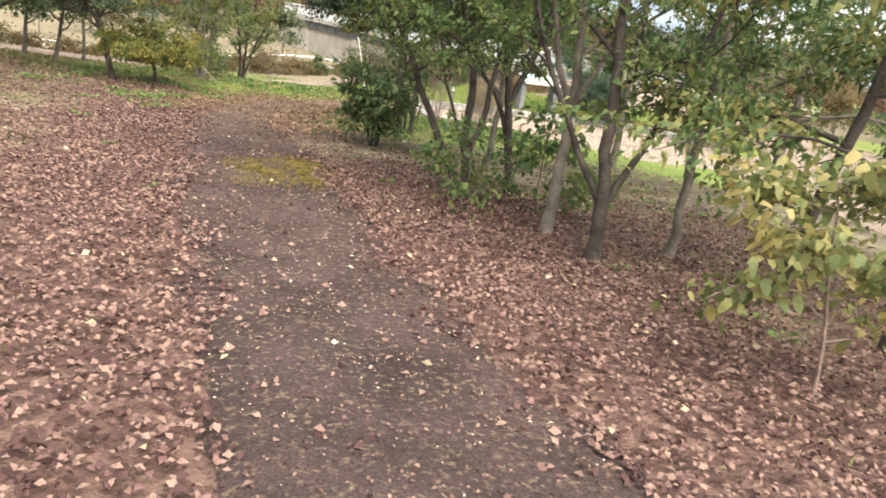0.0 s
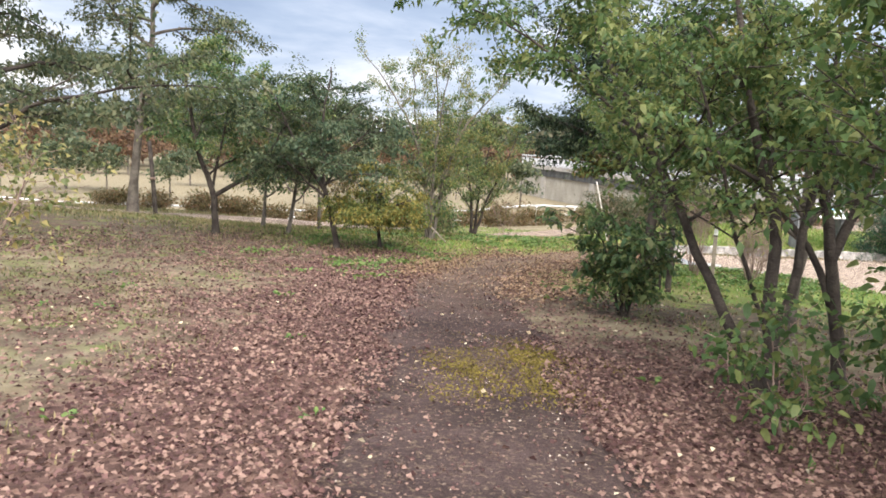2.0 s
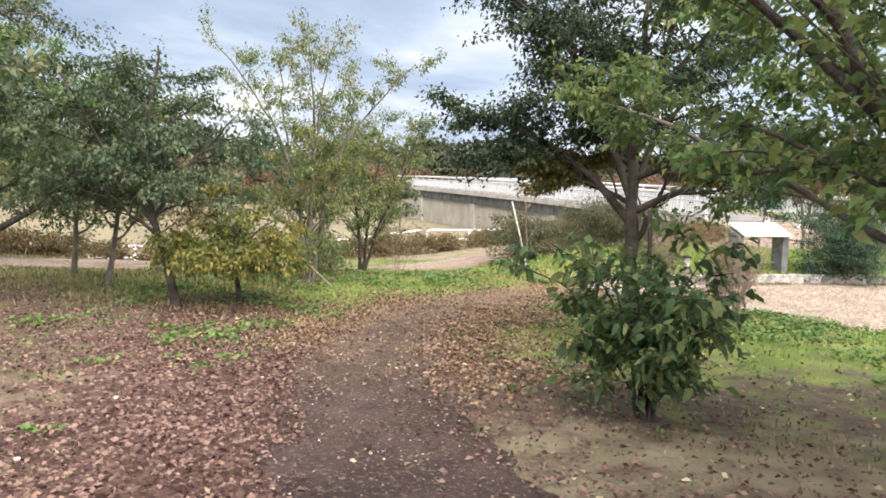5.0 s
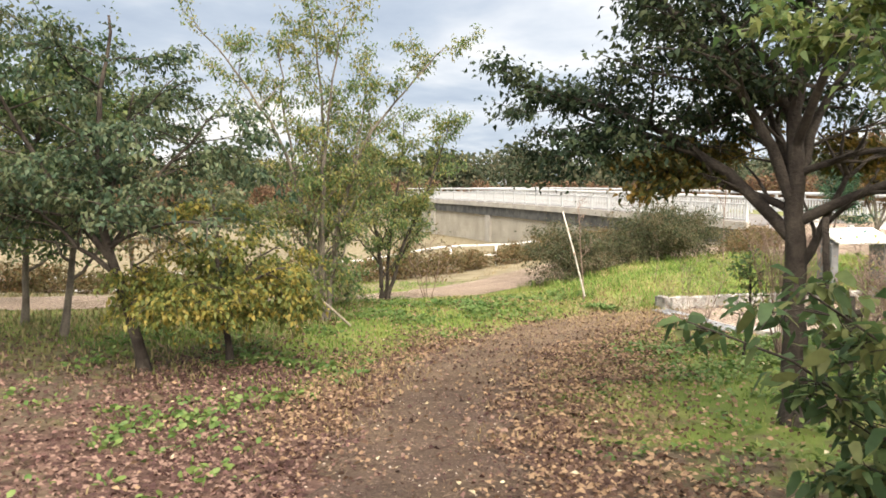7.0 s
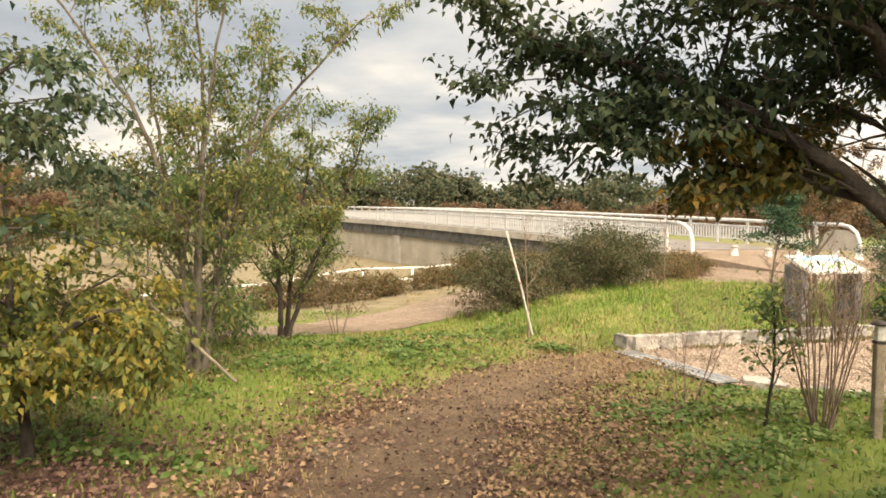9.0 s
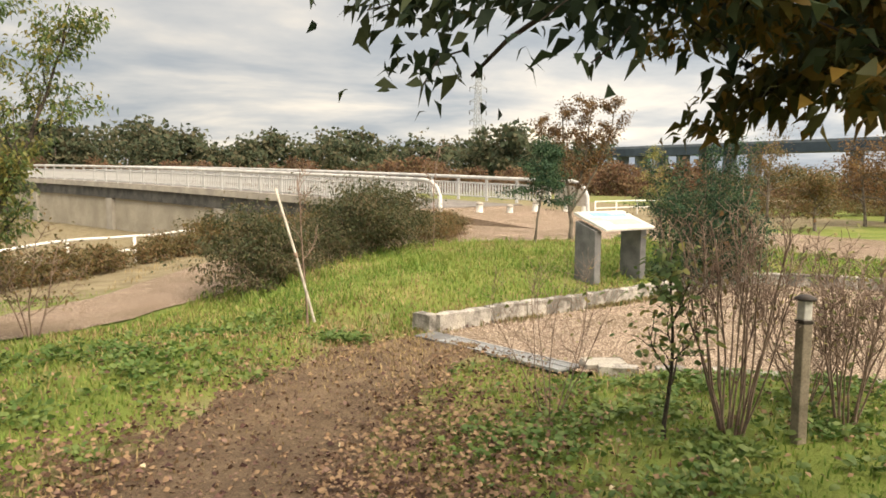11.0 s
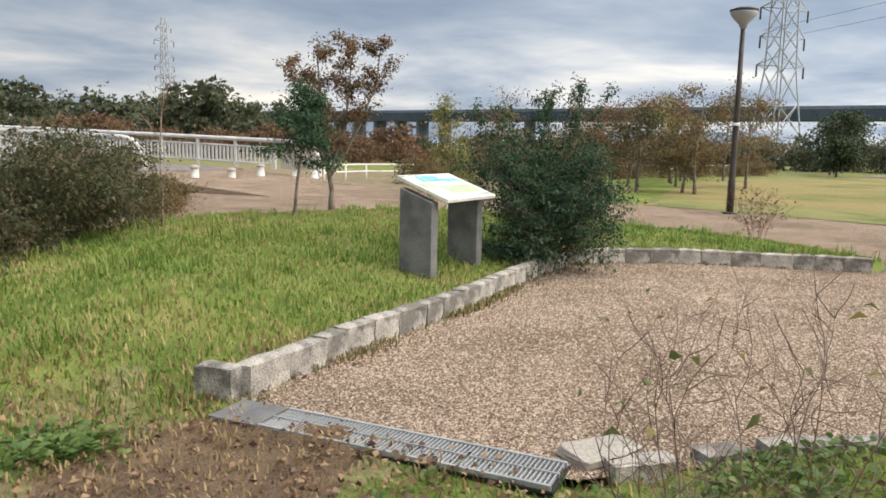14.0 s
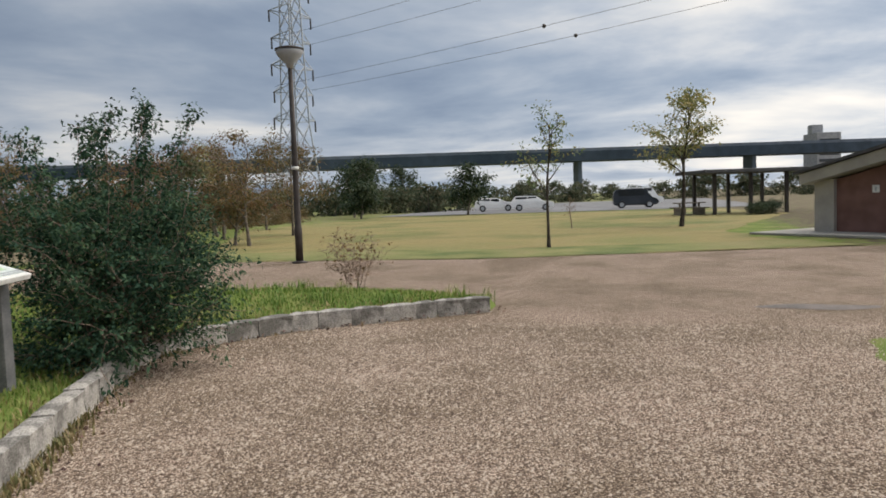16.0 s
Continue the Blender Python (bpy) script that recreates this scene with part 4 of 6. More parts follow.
limb_tree("shrub", -1.42, 12.1, "broad-leaved evergreen shrub with many arching stems", 23, [
    (((0.05 * math.cos(a), 0.05 * math.sin(a), -0.05), (0.16 * w * math.cos(a), 0.16 * w * math.sin(a), 0.45 * h), (0.45 * w * math.cos(a), 0.45 * w * math.sin(a), 0.9 * h), (0.95 * w * math.cos(a), 0.95 * w * math.sin(a), 1.08 * h)), 0.013, 0.004)
    for a, w, h in ((3.0, 1.25, 1.1), (3.6, 1.0, 1.3), (2.4, 0.95, 1.25), (0.1, 0.65, 1.35), (5.2, 0.9, 1.05), (1.5, 0.7, 1.25), (4.3, 0.75, 1.3), (0.8, 0.7, 0.9), (5.9, 0.8, 0.85), (3.3, 0.7, 0.6), (4.7, 0.7, 0.6))], 0.42, 7, "leaf_olive", 2900, 0.095, "bark_dark", category="shrub", rise=0.1, start=0.3, low=0.2, levels=2, scatter=0.05, slim=0.42, plain=False, sides=5)
limb_tree("tree", -1.36, 15.05, "dark-barked tree with a wide dark green crown", 24, (
    (((0, 0, -0.06), (-0.02, 0.0, 0.8), (-0.03, 0.01, 1.6), (-0.05, 0.0, 2.5), (0.02, 0.05, 3.5), (0.05, 0.1, 4.5)), 0.105, 0.02),
    (((-0.02, 0.01, 1.45), (-0.45, 0.2, 1.95), (-1.05, 0.45, 2.42), (-1.7, 0.65, 2.7), (-2.2, 0.8, 2.85)), 0.055, 0.012),
    (((-0.5, 0.22, 2.0), (-1.0, 0.8, 2.35), (-1.6, 1.2, 2.55), (-2.0, 1.4, 2.75)), 0.035, 0.01),
    (((-0.9, 0.38, 2.3), (-1.3, 0.8, 2.35), (-1.7, 1.1, 2.2), (-1.9, 1.2, 1.95)), 0.02, 0.006),
    (((-0.03, 0.0, 1.7), (-0.3, 0.0, 2.4), (-0.7, -0.05, 2.9), (-1.1, -0.05, 3.4), (-1.4, 0.0, 3.9)), 0.05, 0.012),
    (((-0.03, 0.0, 1.6), (0.4, -0.1, 1.85), (0.9, -0.25, 2.0), (1.4, -0.35, 2.3), (1.8, -0.4, 2.6)), 0.045, 0.01),
    (((-0.03, 0.0, 1.75), (-0.05, 0.4, 2.3), (-0.2, 0.9, 2.8), (-0.4, 1.3, 3.2)), 0.045, 0.01),
    (((-0.03, 0.0, 1.9), (0.3, 0.5, 2.6), (0.8, 0.9, 3.2), (1.2, 1.1, 3.8)), 0.045, 0.01),
    (((-0.04, 0.0, 2.2), (0.1, -0.5, 2.9), (0.2, -1.0, 3.6), (0.1, -1.3, 4.1)), 0.04, 0.01),
    (((-0.04, 0.0, 2.6), (-0.8, 0.1, 3.5), (-1.5, 0.2, 4.1), (-2.0, 0.25, 4.5)), 0.035, 0.01),
    (((-0.02, 0.0, 2.7), (0.6, -0.2, 3.5), (1.2, -0.35, 4.1), (1.6, -0.4, 4.4)), 0.035, 0.01),
    (((-0.04, 0.0, 2.4), (-0.6, 0.3, 3.3), (-1.1, 0.6, 4.0), (-1.4, 0.8, 4.4)), 0.04, 0.01)), 1.1, 10, "leaf_dark", 36000, 0.062, "bark_dark", hollow=0.75, rise=0.12, start=0.28, low=1.6, levels=2, scatter=0.075, slim=0.48, leaf2="leaf_turning")
tree("shrub", -7.5, 8.0, "straggling shrub with pale yellow leaves", 25, 1.9, 0.9, "leaf_yellow", 1300, 0.075, "twig", 0.3, 8, 0.018, stems=3, category="shrub", scatter=0.1, slim=0.6, rise=0.5)

# left of the trail
limb_tree("tree", -7.35, 15.5, "small leaning tree with a drooping dark green crown", 31, (
    (((0, 0, -0.06), (-0.04, -0.02, 0.3), (-0.23, -0.14, 1.07), (-0.3, -0.18, 1.5), (-0.35, -0.1, 2.6), (-0.2, 0.0, 3.6)), 0.062, 0.012),
    (((-0.25, -0.15, 1.15), (-0.7, -0.4, 1.9), (-1.0, -0.6, 2.7), (-1.3, -0.8, 3.3)), 0.035, 0.01),
    (((-0.26, -0.15, 1.2), (-0.1, 0.2, 1.8), (0.35, 0.4, 2.3), (0.7, 0.5, 2.7)), 0.03, 0.008),
    (((-0.22, -0.13, 1.0), (-0.8, -0.1, 1.4), (-1.3, -0.2, 1.9)), 0.028, 0.008),
    (((-0.3, -0.16, 1.5), (-0.5, 0.5, 2.2), (-0.6, 0.9, 3.0)), 0.03, 0.008)), 1.35, 10, "leaf_blue", 18000, 0.066, "bark_dark", rise=0.12, start=0.35, low=0.75, bend=-0.35, scatter=0.06)
limb_tree("tree", -6.6, 15.85, "low maple with drooping olive and yellow foliage", 32, (
    (((0, 0, -0.05), (-0.05, 0.0, 0.4), (-0.1, 0.0, 0.9), (-0.15, 0.0, 1.85)), 0.04, 0.01),
    (((-0.05, 0, 0.4), (-0.5, -0.2, 0.9), (-0.9, -0.35, 1.1)), 0.022, 0.007),
    (((-0.05, 0, 0.5), (0.35, -0.05, 0.95), (0.75, -0.1, 1.05)), 0.022, 0.007),
    (((-0.06, 0, 0.6), (0.1, 0.45, 1.1), (0.3, 0.8, 1.2)), 0.02, 0.006),
    (((-0.06, 0, 0.55), (0.0, -0.5, 0.9), (0.05, -0.85, 0.95)), 0.02, 0.006)), 0.76, 10, "leaf_maple", 12500, 0.058, "bark_dark", rise=0.1, start=0.3, low=0.22, bend=-0.8, scatter=0.055, slim=0.5)
limb_tree("tree", -10.0, 15.2, "low forked tree with mid-green leaves", 33, (
    (((0, 0, -0.06), (-0.02, -0.02, 0.5), (-0.02, -0.02, 0.87), (-0.3, -0.23, 1.66), (-0.42, -0.33, 2.59), (-0.54, -0.42, 3.7)), 0.075, 0.012),
    (((-0.02, -0.02, 0.8), (0.25, 0.2, 1.0), (0.62, 0.49, 1.33), (1.11, 0.86, 2.3), (1.34, 1.05, 3.3)), 0.05, 0.01),
    (((-0.05, -0.04, 1.0), (0.2, -0.1, 1.9), (0.4, -0.1, 2.8), (0.4, 0.0, 3.6)), 0.03, 0.008)), 1.3, 9, "leaf_mid", 14000, 0.075, "bark_dark", rise=0.2, start=0.35, low=1.0, bend=-0.2, scatter=0.08)
tree("tree", -9.3, 16.8, "small brown-barked tree with dark foliage", 34, 2.6, 1.2, "leaf_mid", 3600, 0.075, "bark_grey", 0.25, 9, 0.05, rise=0.35, low=0.95)
tree("tree", -10.35, 17.4, "small brown-barked tree with olive foliage", 35, 2.8, 1.3, "leaf_cherry", 3600, 0.075, "bark_grey", 0.25, 9, 0.05, rise=0.35, low=0.95)
tree("tree", -9.7, 18.9, "small brown-barked tree with rusty foliage", 36, 2.6, 1.2, "leaf_brown", 2800, 0.075, "bark_grey", 0.3, 8, 0.045, rise=0.35, low=0.95)
tree("tree", -15.3, 18.6, "tall grey tree with a thin green crown", 38, 7.6, 2.9, "leaf_tall", 21000, 0.10, "bark_grey", 0.3, 14, 0.13, scatter=0.16, rise=0.35)
tree("tree", -17.0, 14.5, "tall grey tree with a thin green crown", 39, 6.8, 3.0, "leaf_tall", 19000, 0.10, "bark_grey", 0.25, 12, 0.12, scatter=0.18, rise=0.4)
tree("tree", -11.0, 10.8, "spreading dark tree over leaf litter", 40, 5.4, 3.1, "leaf_tall", 21000, 0.095, "bark_dark", 0.28, 12, 0.10, (0.05, 0), scatter=0.15, rise=0.4, low=1.50)
limb_tree("tree", -6.85, 19.2, "tall many-stemmed tree with thin yellowing leaves", 41, (
    (((-0.06, 0, -0.06), (-0.1, -0.04, 1.14), (-0.44, -0.16, 2.58), (-1.07, -0.4, 3.67), (-1.62, -0.6, 4.35)), 0.04, 0.008),
    (((0.0, 0.03, -0.06), (0.02, 0.01, 1.7), (0.08, 0.03, 2.89), (0.03, 0.01, 3.92), (-0.07, -0.03, 4.6)), 0.045, 0.008),
    (((0.06, 0, -0.06), (0.29, 0.11, 1.69), (0.68, 0.25, 2.8), (1.22, 0.4, 3.4), (1.9, 0.5, 4.1)), 0.04, 0.007),
    (((0.03, -0.04, -0.06), (0.15, -0.25, 2.1), (0.39, -0.45, 3.5), (0.7, -0.6, 4.4)), 0.035, 0.007),
    (((-0.04, 0.05, -0.06), (-0.31, 0.2, 1.54), (-0.72, 0.4, 3.28), (-0.77, 0.5, 4.4)), 0.035, 0.007),
    (((0.03, 0.06, -0.06), (0.2, 0.5, 1.6), (0.4, 0.9, 3.0), (0.45, 1.2, 4.0)), 0.035, 0.007)), 0.95, 13, "leaf_cherry", 19000, 0.062, "bark_grey", rise=0.7, start=0.14, low=0.4, bend=0.25, scatter=0.06, slim=0.38, hang=0.8)
limb_tree("tree", -6.72, 22.2, "many-stemmed tree with thin yellowing leaves", 42, (
    (((-0.04, 0, -0.06), (-0.06, -0.02, 1.02), (-0.26, -0.07, 2.06), (-0.2, -0.04, 3.2)), 0.045, 0.008),
    (((0.04, 0, -0.06), (0.32, 0.09, 1.02), (0.73, 0.2, 1.84), (1.14, 0.31, 3.0), (1.25, 0.34, 3.7)), 0.042, 0.007),
    (((0.0, 0.04, -0.06), (0.13, 0.14, 1.5), (0.3, 0.4, 2.8), (0.3, 0.5, 3.5)), 0.04, 0.008)), 0.9, 13, "leaf_cherry", 12500, 0.062, "bark_dark", rise=0.55, start=0.16, low=0.5, bend=0.15, scatter=0.06, slim=0.4, hang=0.7)
tree("shrub", -6.2, 23.7, "small many-stemmed shrub with thin leaves", 43, 1.4, 0.5, "leaf_brown", 600, 0.06, "twig", 0.2, 6, 0.013, stems=4, category="shrub")
tree("shrub", -7.4, 21.2, "rounded green shrub behind the trees", 44, 0.85, 0.55, "leaf_mid", 2200, 0.07, "twig", 0.1, 8, 0.013, stems=4, category="shrub", rise=0.4)

# mound and plaza edge
tree("sapling", -3.05, 22.6, "thin bare sapling tied to a pole", 51, 2.0, 0.5, "leaf_brown", 14, 0.06, "twig", 0.4, 5, 0.014, category="sapling", rise=1.2)
tree("sapling", 0.6, 29.8, "thin bare sapling on the grass mound", 52, 2.4, 0.6, "leaf_brown", 20, 0.06, "twig", 0.4, 5, 0.016, category="sapling", rise=1.2)
tree("tree", 3.6, 31.0, "small dark evergreen tree on a thin trunk", 53, 2.5, 0.62, "leaf_bush", 6500, 0.07, "bark_grey", 0.45, 12, 0.035, scatter=0.12, rise=0.5)
limb_tree("tree", 5.4, 32.3, "small tree with sparse reddish-brown autumn leaves", 54, (
    (((-0.1, 0.06, -0.06), (-0.14, 0.08, 1.0), (-0.3, 0.2, 2.2), (-0.38, 0.23, 3.8)), 0.06, 0.01),
    (((-0.14, 0.08, 0.95), (-0.5, 0.3, 1.9), (-0.9, 0.55, 3.2)), 0.035, 0.008),
    (((-0.13, 0.08, 0.85), (0.15, -0.1, 2.0), (0.25, -0.2, 3.3), (0.3, -0.2, 3.9)), 0.04, 0.008),
    (((-0.13, 0.08, 0.8), (0.4, -0.25, 1.8), (0.75, -0.45, 3.0), (0.85, -0.5, 3.9)), 0.035, 0.008)), 0.7, 9, "leaf_red", 8000, 0.075, "bark_grey", rise=0.75, start=0.3, low=1.0, bend=0.2, scatter=0.07)
tree("bush", 4.1, 24.72, "dense feathery evergreen bush with long sprigs", 55, 1.7, 0.8, "leaf_bush", 34000, 0.052, "twig", 0.05, 14, 0.014, stems=7, category="bush", scatter=0.075, rise=0.5, splay=0.36, low=0.05, hang=0.1, slim=0.4)
tree("bush", 4.15, 24.9, "tall thin sprigs growing out of an evergreen bush", 63, 2.5, 0.3, "leaf_bush", 4200, 0.05, "twig", 0.6, 5, 0.008, stems=11, category="bush", scatter=0.03, rise=1.2, splay=0.32)
tree("shrub", 9.4, 24.5, "twiggy shrub with a few reddish leaves", 56, 1.05, 0.5, "leaf_red", 260, 0.06, "twig", 0.25, 6, 0.009, stems=8, category="shrub", splay=0.4)
tree("shrub", -1.15, 18.12, "small leafy shrub with dark stem", 57, 1.3, 0.42, "leaf_cherry", 380, 0.06, "bark_dark", 0.3, 9, 0.018, category="shrub", rise=0.9, slim=0.55, plain=False)
tree("shrub", -0.72, 17.95, "dense clump of tall bare brown stems", 58, 1.6, 0.34, "leaf_brown", 240, 0.05, "twig", 0.45, 6, 0.009, stems=18, category="shrub", rise=1.3, splay=0.2)
tree("shrub", -1.65, 18.85, "twiggy bare shrub beside the plaza", 59, 1.15, 0.45, "leaf_yellow", 46, 0.05, "twig", 0.3, 6, 0.005, stems=7, category="shrub", rise=0.95)
tree("shrub", 0.3, 18.0, "clump of bare stems with a few yellow leaves", 60, 1.3, 0.45, "leaf_yellow", 190, 0.06, "twig", 0.3, 8, 0.009, stems=12, category="shrub", rise=1.1, splay=0.25)
tree("shrub", 0.4, 18.5, "twiggy bare shrub with a few yellow leaves", 61, 1.05, 0.45, "leaf_yellow", 160, 0.06, "twig", 0.2, 8, 0.008, stems=9, category="shrub", rise=0.8, splay=0.4)
tree("shrub", 5.6, 28.5, "small upright yellowing conifer", 62, 2.2, 0.4, "leaf_yellow", 3000, 0.055, "bark_grey", 0.1, 14, 0.03, category="shrub", scatter=0.08)

# field and bank
tree("tree", 19.8, 22.6, "young tree with thin upright crown on the lawn", 71, 3.9, 1.1, "leaf_cherry", 800, 0.10, "bark_dark", 0.35, 9, 0.05, rise=0.9)
tree("tree", 30.8, 18.4, "young tree with yellow-green crown on the lawn", 72, 5.6, 2.0, "leaf_yellow", 2600, 0.16, "bark_dark", 0.42, 9, 0.09, rise=0.7, scatter=0.2)
tree("sapling", 31.7, 23.0, "staked sapling on the lawn", 73, 1.5, 0.4, "leaf_brown", 60, 0.08, "twig", 0.4, 6, 0.03, category="sapling")
for k, (x, y, h, leaf) in enumerate(((24.2, 35.4, 2.6, "leaf_brown"), (22.0, 38.5, 3.6, "leaf_red"), (26.0, 39.5, 4.0, "leaf_red"), (29.0, 38.8, 3.4, "leaf_brown"), (32.0, 41.0, 4.2, "leaf_yellow"), (20.0, 42.0, 3.8, "leaf_brown"), (36.0, 43.0, 4.0, "leaf_red"), (17.5, 36.5, 2.2, "leaf_brown"), (23.7, 34.5, 4.2, "leaf_brown"), (23.1, 36.9, 3.6, "leaf_hedge"), (33.3, 42.0, 5.0, "leaf_red"), (31.1, 36.3, 4.4, "leaf_brown"), (25.3, 40.5, 3.6, "leaf_red"), (39.4, 42.2, 5.2, "leaf_hedge"))):
    tree("tree", x, y, "small spreading autumn tree behind the plaza", 80 + k, h * 0.9, h * 0.48, leaf, 3000, 0.12, "bark_grey", 0.25, 9, 0.07, scatter=0.22, group="autumn trees by the field")
for k, (x, y, h) in enumerate(((66.0, 47.0, 6.0), (63.0, 35.0, 4.2), (60.0, 44.0, 3.0), (76.0, 50.0, 6.0), (84.0, 52.0, 6.5), (92.0, 50.0, 6.0))):
    tree("tree", x, y, "round dark evergreen tree at the edge of the lawn", 95 + k, h * 0.85, h * 0.42, "leaf_dark", 2600, 0.3, "bark_grey", 0.2, 10, 0.1, scatter=0.4, group="evergreens by the car park")


def bush_row(name, line, height, width, leaf, label, seed, leaves=1600, size=0.08, every=0.9):
    """Bushes along a line, each one a thing of its own, in three shapes that share their meshes."""
    r = np.random.default_rng(seed)
    shapes = []
    for k in range(3):
        made, twigs = grow(np.random.default_rng(seed + k), height * 0.8, 0.08, width * 0.42, 8, 0.012, (0, 0), 2, 5, 0.45, splay=0.4)
        shapes.append(([tubes_mesh("stem", lines[:14], M["twig"], 4) for lines in made], tri_mesh("foliage", *foliage(r, twigs, leaves, size, 0.10, slim=0.4), M[leaf])))
    pts = np.array(line, float)
    seg = np.concatenate([[0], np.cumsum(np.hypot(*np.diff(pts, axis=0).T))])
    for k, s in enumerate(np.arange(0, seg[-1], every)):
        x, y = np.interp(s, seg, pts[:, 0]) + r.normal() * 0.2, np.interp(s, seg, pts[:, 1]) + r.normal() * 0.2
        ob = thing(name, x, y, hgt(x, y) - 0.03, label, "bush", name + " row", r.random() * 360)
        f = 0.8 + 0.4 * r.random()
        ob.scale = (f, f, f * (0.85 + 0.3 * r.random()))
        st, lv = shapes[k % 3]
        for one in st:
            part("stem", one, None, ob)
        part("foliage", lv, None, ob)


bush_row("hedge_bush", ((-3.3, 26.3), (-2.2, 27.3), (-1.0, 28.7), (-0.2, 30.2)), 1.4, 2.0, "leaf_hedge", "olive and brown deciduous hedge bush", 210, 8500, 0.062, 0.75)
bush_row("low_bush", ((1.6, 34.4), (2.6, 36.4), (3.4, 38.0)), 0.8, 1.2, "leaf_brown", "low brown bush beside the bridge approach", 220, 2500, 0.07, 0.8)
bush_row("reed_clump", ((-19.0, 21.5), (-12.0, 25.6), (-8.6, 28.3), (-6.4, 31.2), (-4.6, 34.5), (-1.5, 38.0), (1.5, 41.0)), 0.8, 1.1, "leaf_brown", "brown bank-side reeds and shrubs", 230, 1800, 0.09, 0.8)
bush_row("bank_bush", ((15.5, 40.0), (18.0, 46.0), (24.0, 46.0), (32.0, 46.5), (44.0, 47.0), (56.0, 48.0)), 1.3, 2.0, "leaf_brown", "rounded olive bush on the river bank", 240, 2600, 0.11, 2.0)


# far woods: too many to count, joined belt by belt
def far_shape(seed, height):
    r = np.random.default_rng(seed)
    made, twigs = grow(r, height * 0.75, 0.15, height * 0.45, 10, 0.16, (0, 0), 2, 1, 0.45)
    return foliage(r, twigs, 1000, 0.6, 0.6, slim=0.8)


FAR = [far_shape(300 + k, 9.0) for k in range(5)]
fr = np.random.default_rng(5)


def far_wood(leaf, a0, a1, step, d0, d1, s0, s1, label, z=-1.8):
    vs, ts, trunks, base = [], [], [], 0
    for a in np.arange(a0, a1, step):
        d = d0 + (d1 - d0) * fr.random()
        aa, turn = radians(a + fr.normal() * step * 0.4), fr.random() * 6.283
        f = s0 + (s1 - s0) * fr.random()
        v, t = FAR[int(fr.integers(len(FAR)))]
        c, s = math.cos(turn) * f, math.sin(turn) * f
        x, y = -4 + d * math.sin(aa), 16 + d * math.cos(aa)
        vs.append(np.column_stack([x + c * v[:, 0] - s * v[:, 1], y + s * v[:, 0] + c * v[:, 1], z + f * v[:, 2]]))
        ts.append(t + base)
        base += len(v)
        trunks.append((np.array([(x, y, z - 1), (x, y, z + 2.5 * f), (x, y, z + 5 * f)]), [0.2 * f, 0.15 * f, 0.08 * f]))
    ob = tagged(new("far_wood", tri_mesh("far_wood", np.concatenate(vs), np.concatenate(ts), M[leaf])), label, "trees", kind="stuff")
    tr = part("trunks", tubes_mesh("trunks", trunks, M["bark_grey"], 5), None, ob)
    tr["kind"] = "stuff"


far_wood("leaf_far", -100, 29, 1.3, 118, 150, 0.75, 1.55, "belt of broad green trees across the river")
far_wood("leaf_far", -95, 27, 3.2, 160, 190, 1.1, 1.95, "second belt of broad green trees across the river")
far_wood("leaf_far_rust", -60, 36, 1.1, 88, 112, 0.45, 0.7, "low rust-coloured trees before the far wood")
far_wood("leaf_far_rust", 30, 62, 1.2, 62, 100, 0.3, 0.5, "low brown trees on the river plain")
far_wood("leaf_far", 34, 122, 1.1, 128, 165, 0.42, 0.72, "dark green trees beyond the car park")
far_wood("leaf_far", 42, 75, 1.3, 88, 100, 0.4, 0.65, "dark green trees beside the car park")
far_wood("leaf_tall", -75, -12, 3.0, 40, 70, 0.25, 0.6, "thin grey-green trees across the side road")
far_wood("leaf_far", 122, 262, 6.0, 50, 70, 0.8, 1.1, "broad green trees behind the trail")


# ---- kerb, drain, edging ----
def along(line, step):
    pts = np.array(line, float)
    seg = np.concatenate([[0], np.cumsum(np.hypot(*np.diff(pts, axis=0).T))])
    for s in np.arange(step / 2, seg[-1], step):
        x, y = np.interp(s, seg, pts[:, 0]), np.interp(s, seg, pts[:, 1])
        x2, y2 = np.interp(s + 0.1, seg, pts[:, 0]), np.interp(s + 0.1, seg, pts[:, 1])
        x1, y1 = np.interp(s - 0.1, seg, pts[:, 0]), np.interp(s - 0.1, seg, pts[:, 1])
        yield s, x, y, math.degrees(math.atan2(y2 - y1, x2 - x1))


kerb = thing("kerb", -1.55, 22.3, PLAZA_Z, "rough granite block kerb round the grass mound", "kerb")
kerb["kind"] = "structure"
stone_meshes, stone_long = [], (0.42, 0.33, 0.46, 0.38, 0.29, 0.44)
for k in range(6):
    bm = box(stone_long[k] - 0.008, 0.15, 0.27, (0, 0, -0.05), 0)
    bmesh.ops.subdivide_edges(bm, edges=bm.edges[:], cuts=3, use_grid_fill=True)
    for v in bm.verts:
        c = v.co
        rim = max(abs(c.x) / (stone_long[k] / 2), abs(c.y) / 0.075) > 0.95 and c.z > 0.2
        v.co = c + Vector((0.010 * wob(c.y * 9, c.z * 9, 1, k), 0.011 * wob(c.x * 8, c.z * 11, 1, k + 20.0), 0.012 * wob(c.x * 9, c.y * 9, 1, k + 40.0) - (0.016 if rim else 0)))
    me = bpy.data.meshes.new("kerb_stone")
    bm.to_mesh(me)
    bm.free()
    me.materials.append(M["granite"])
    stone_meshes.append(me)
kerb_pts = np.array(KERB, float)
kerb_seg = np.concatenate([[0], np.cumsum(np.hypot(*np.diff(kerb_pts, axis=0).T))])
kpos, k = 0.0, 0
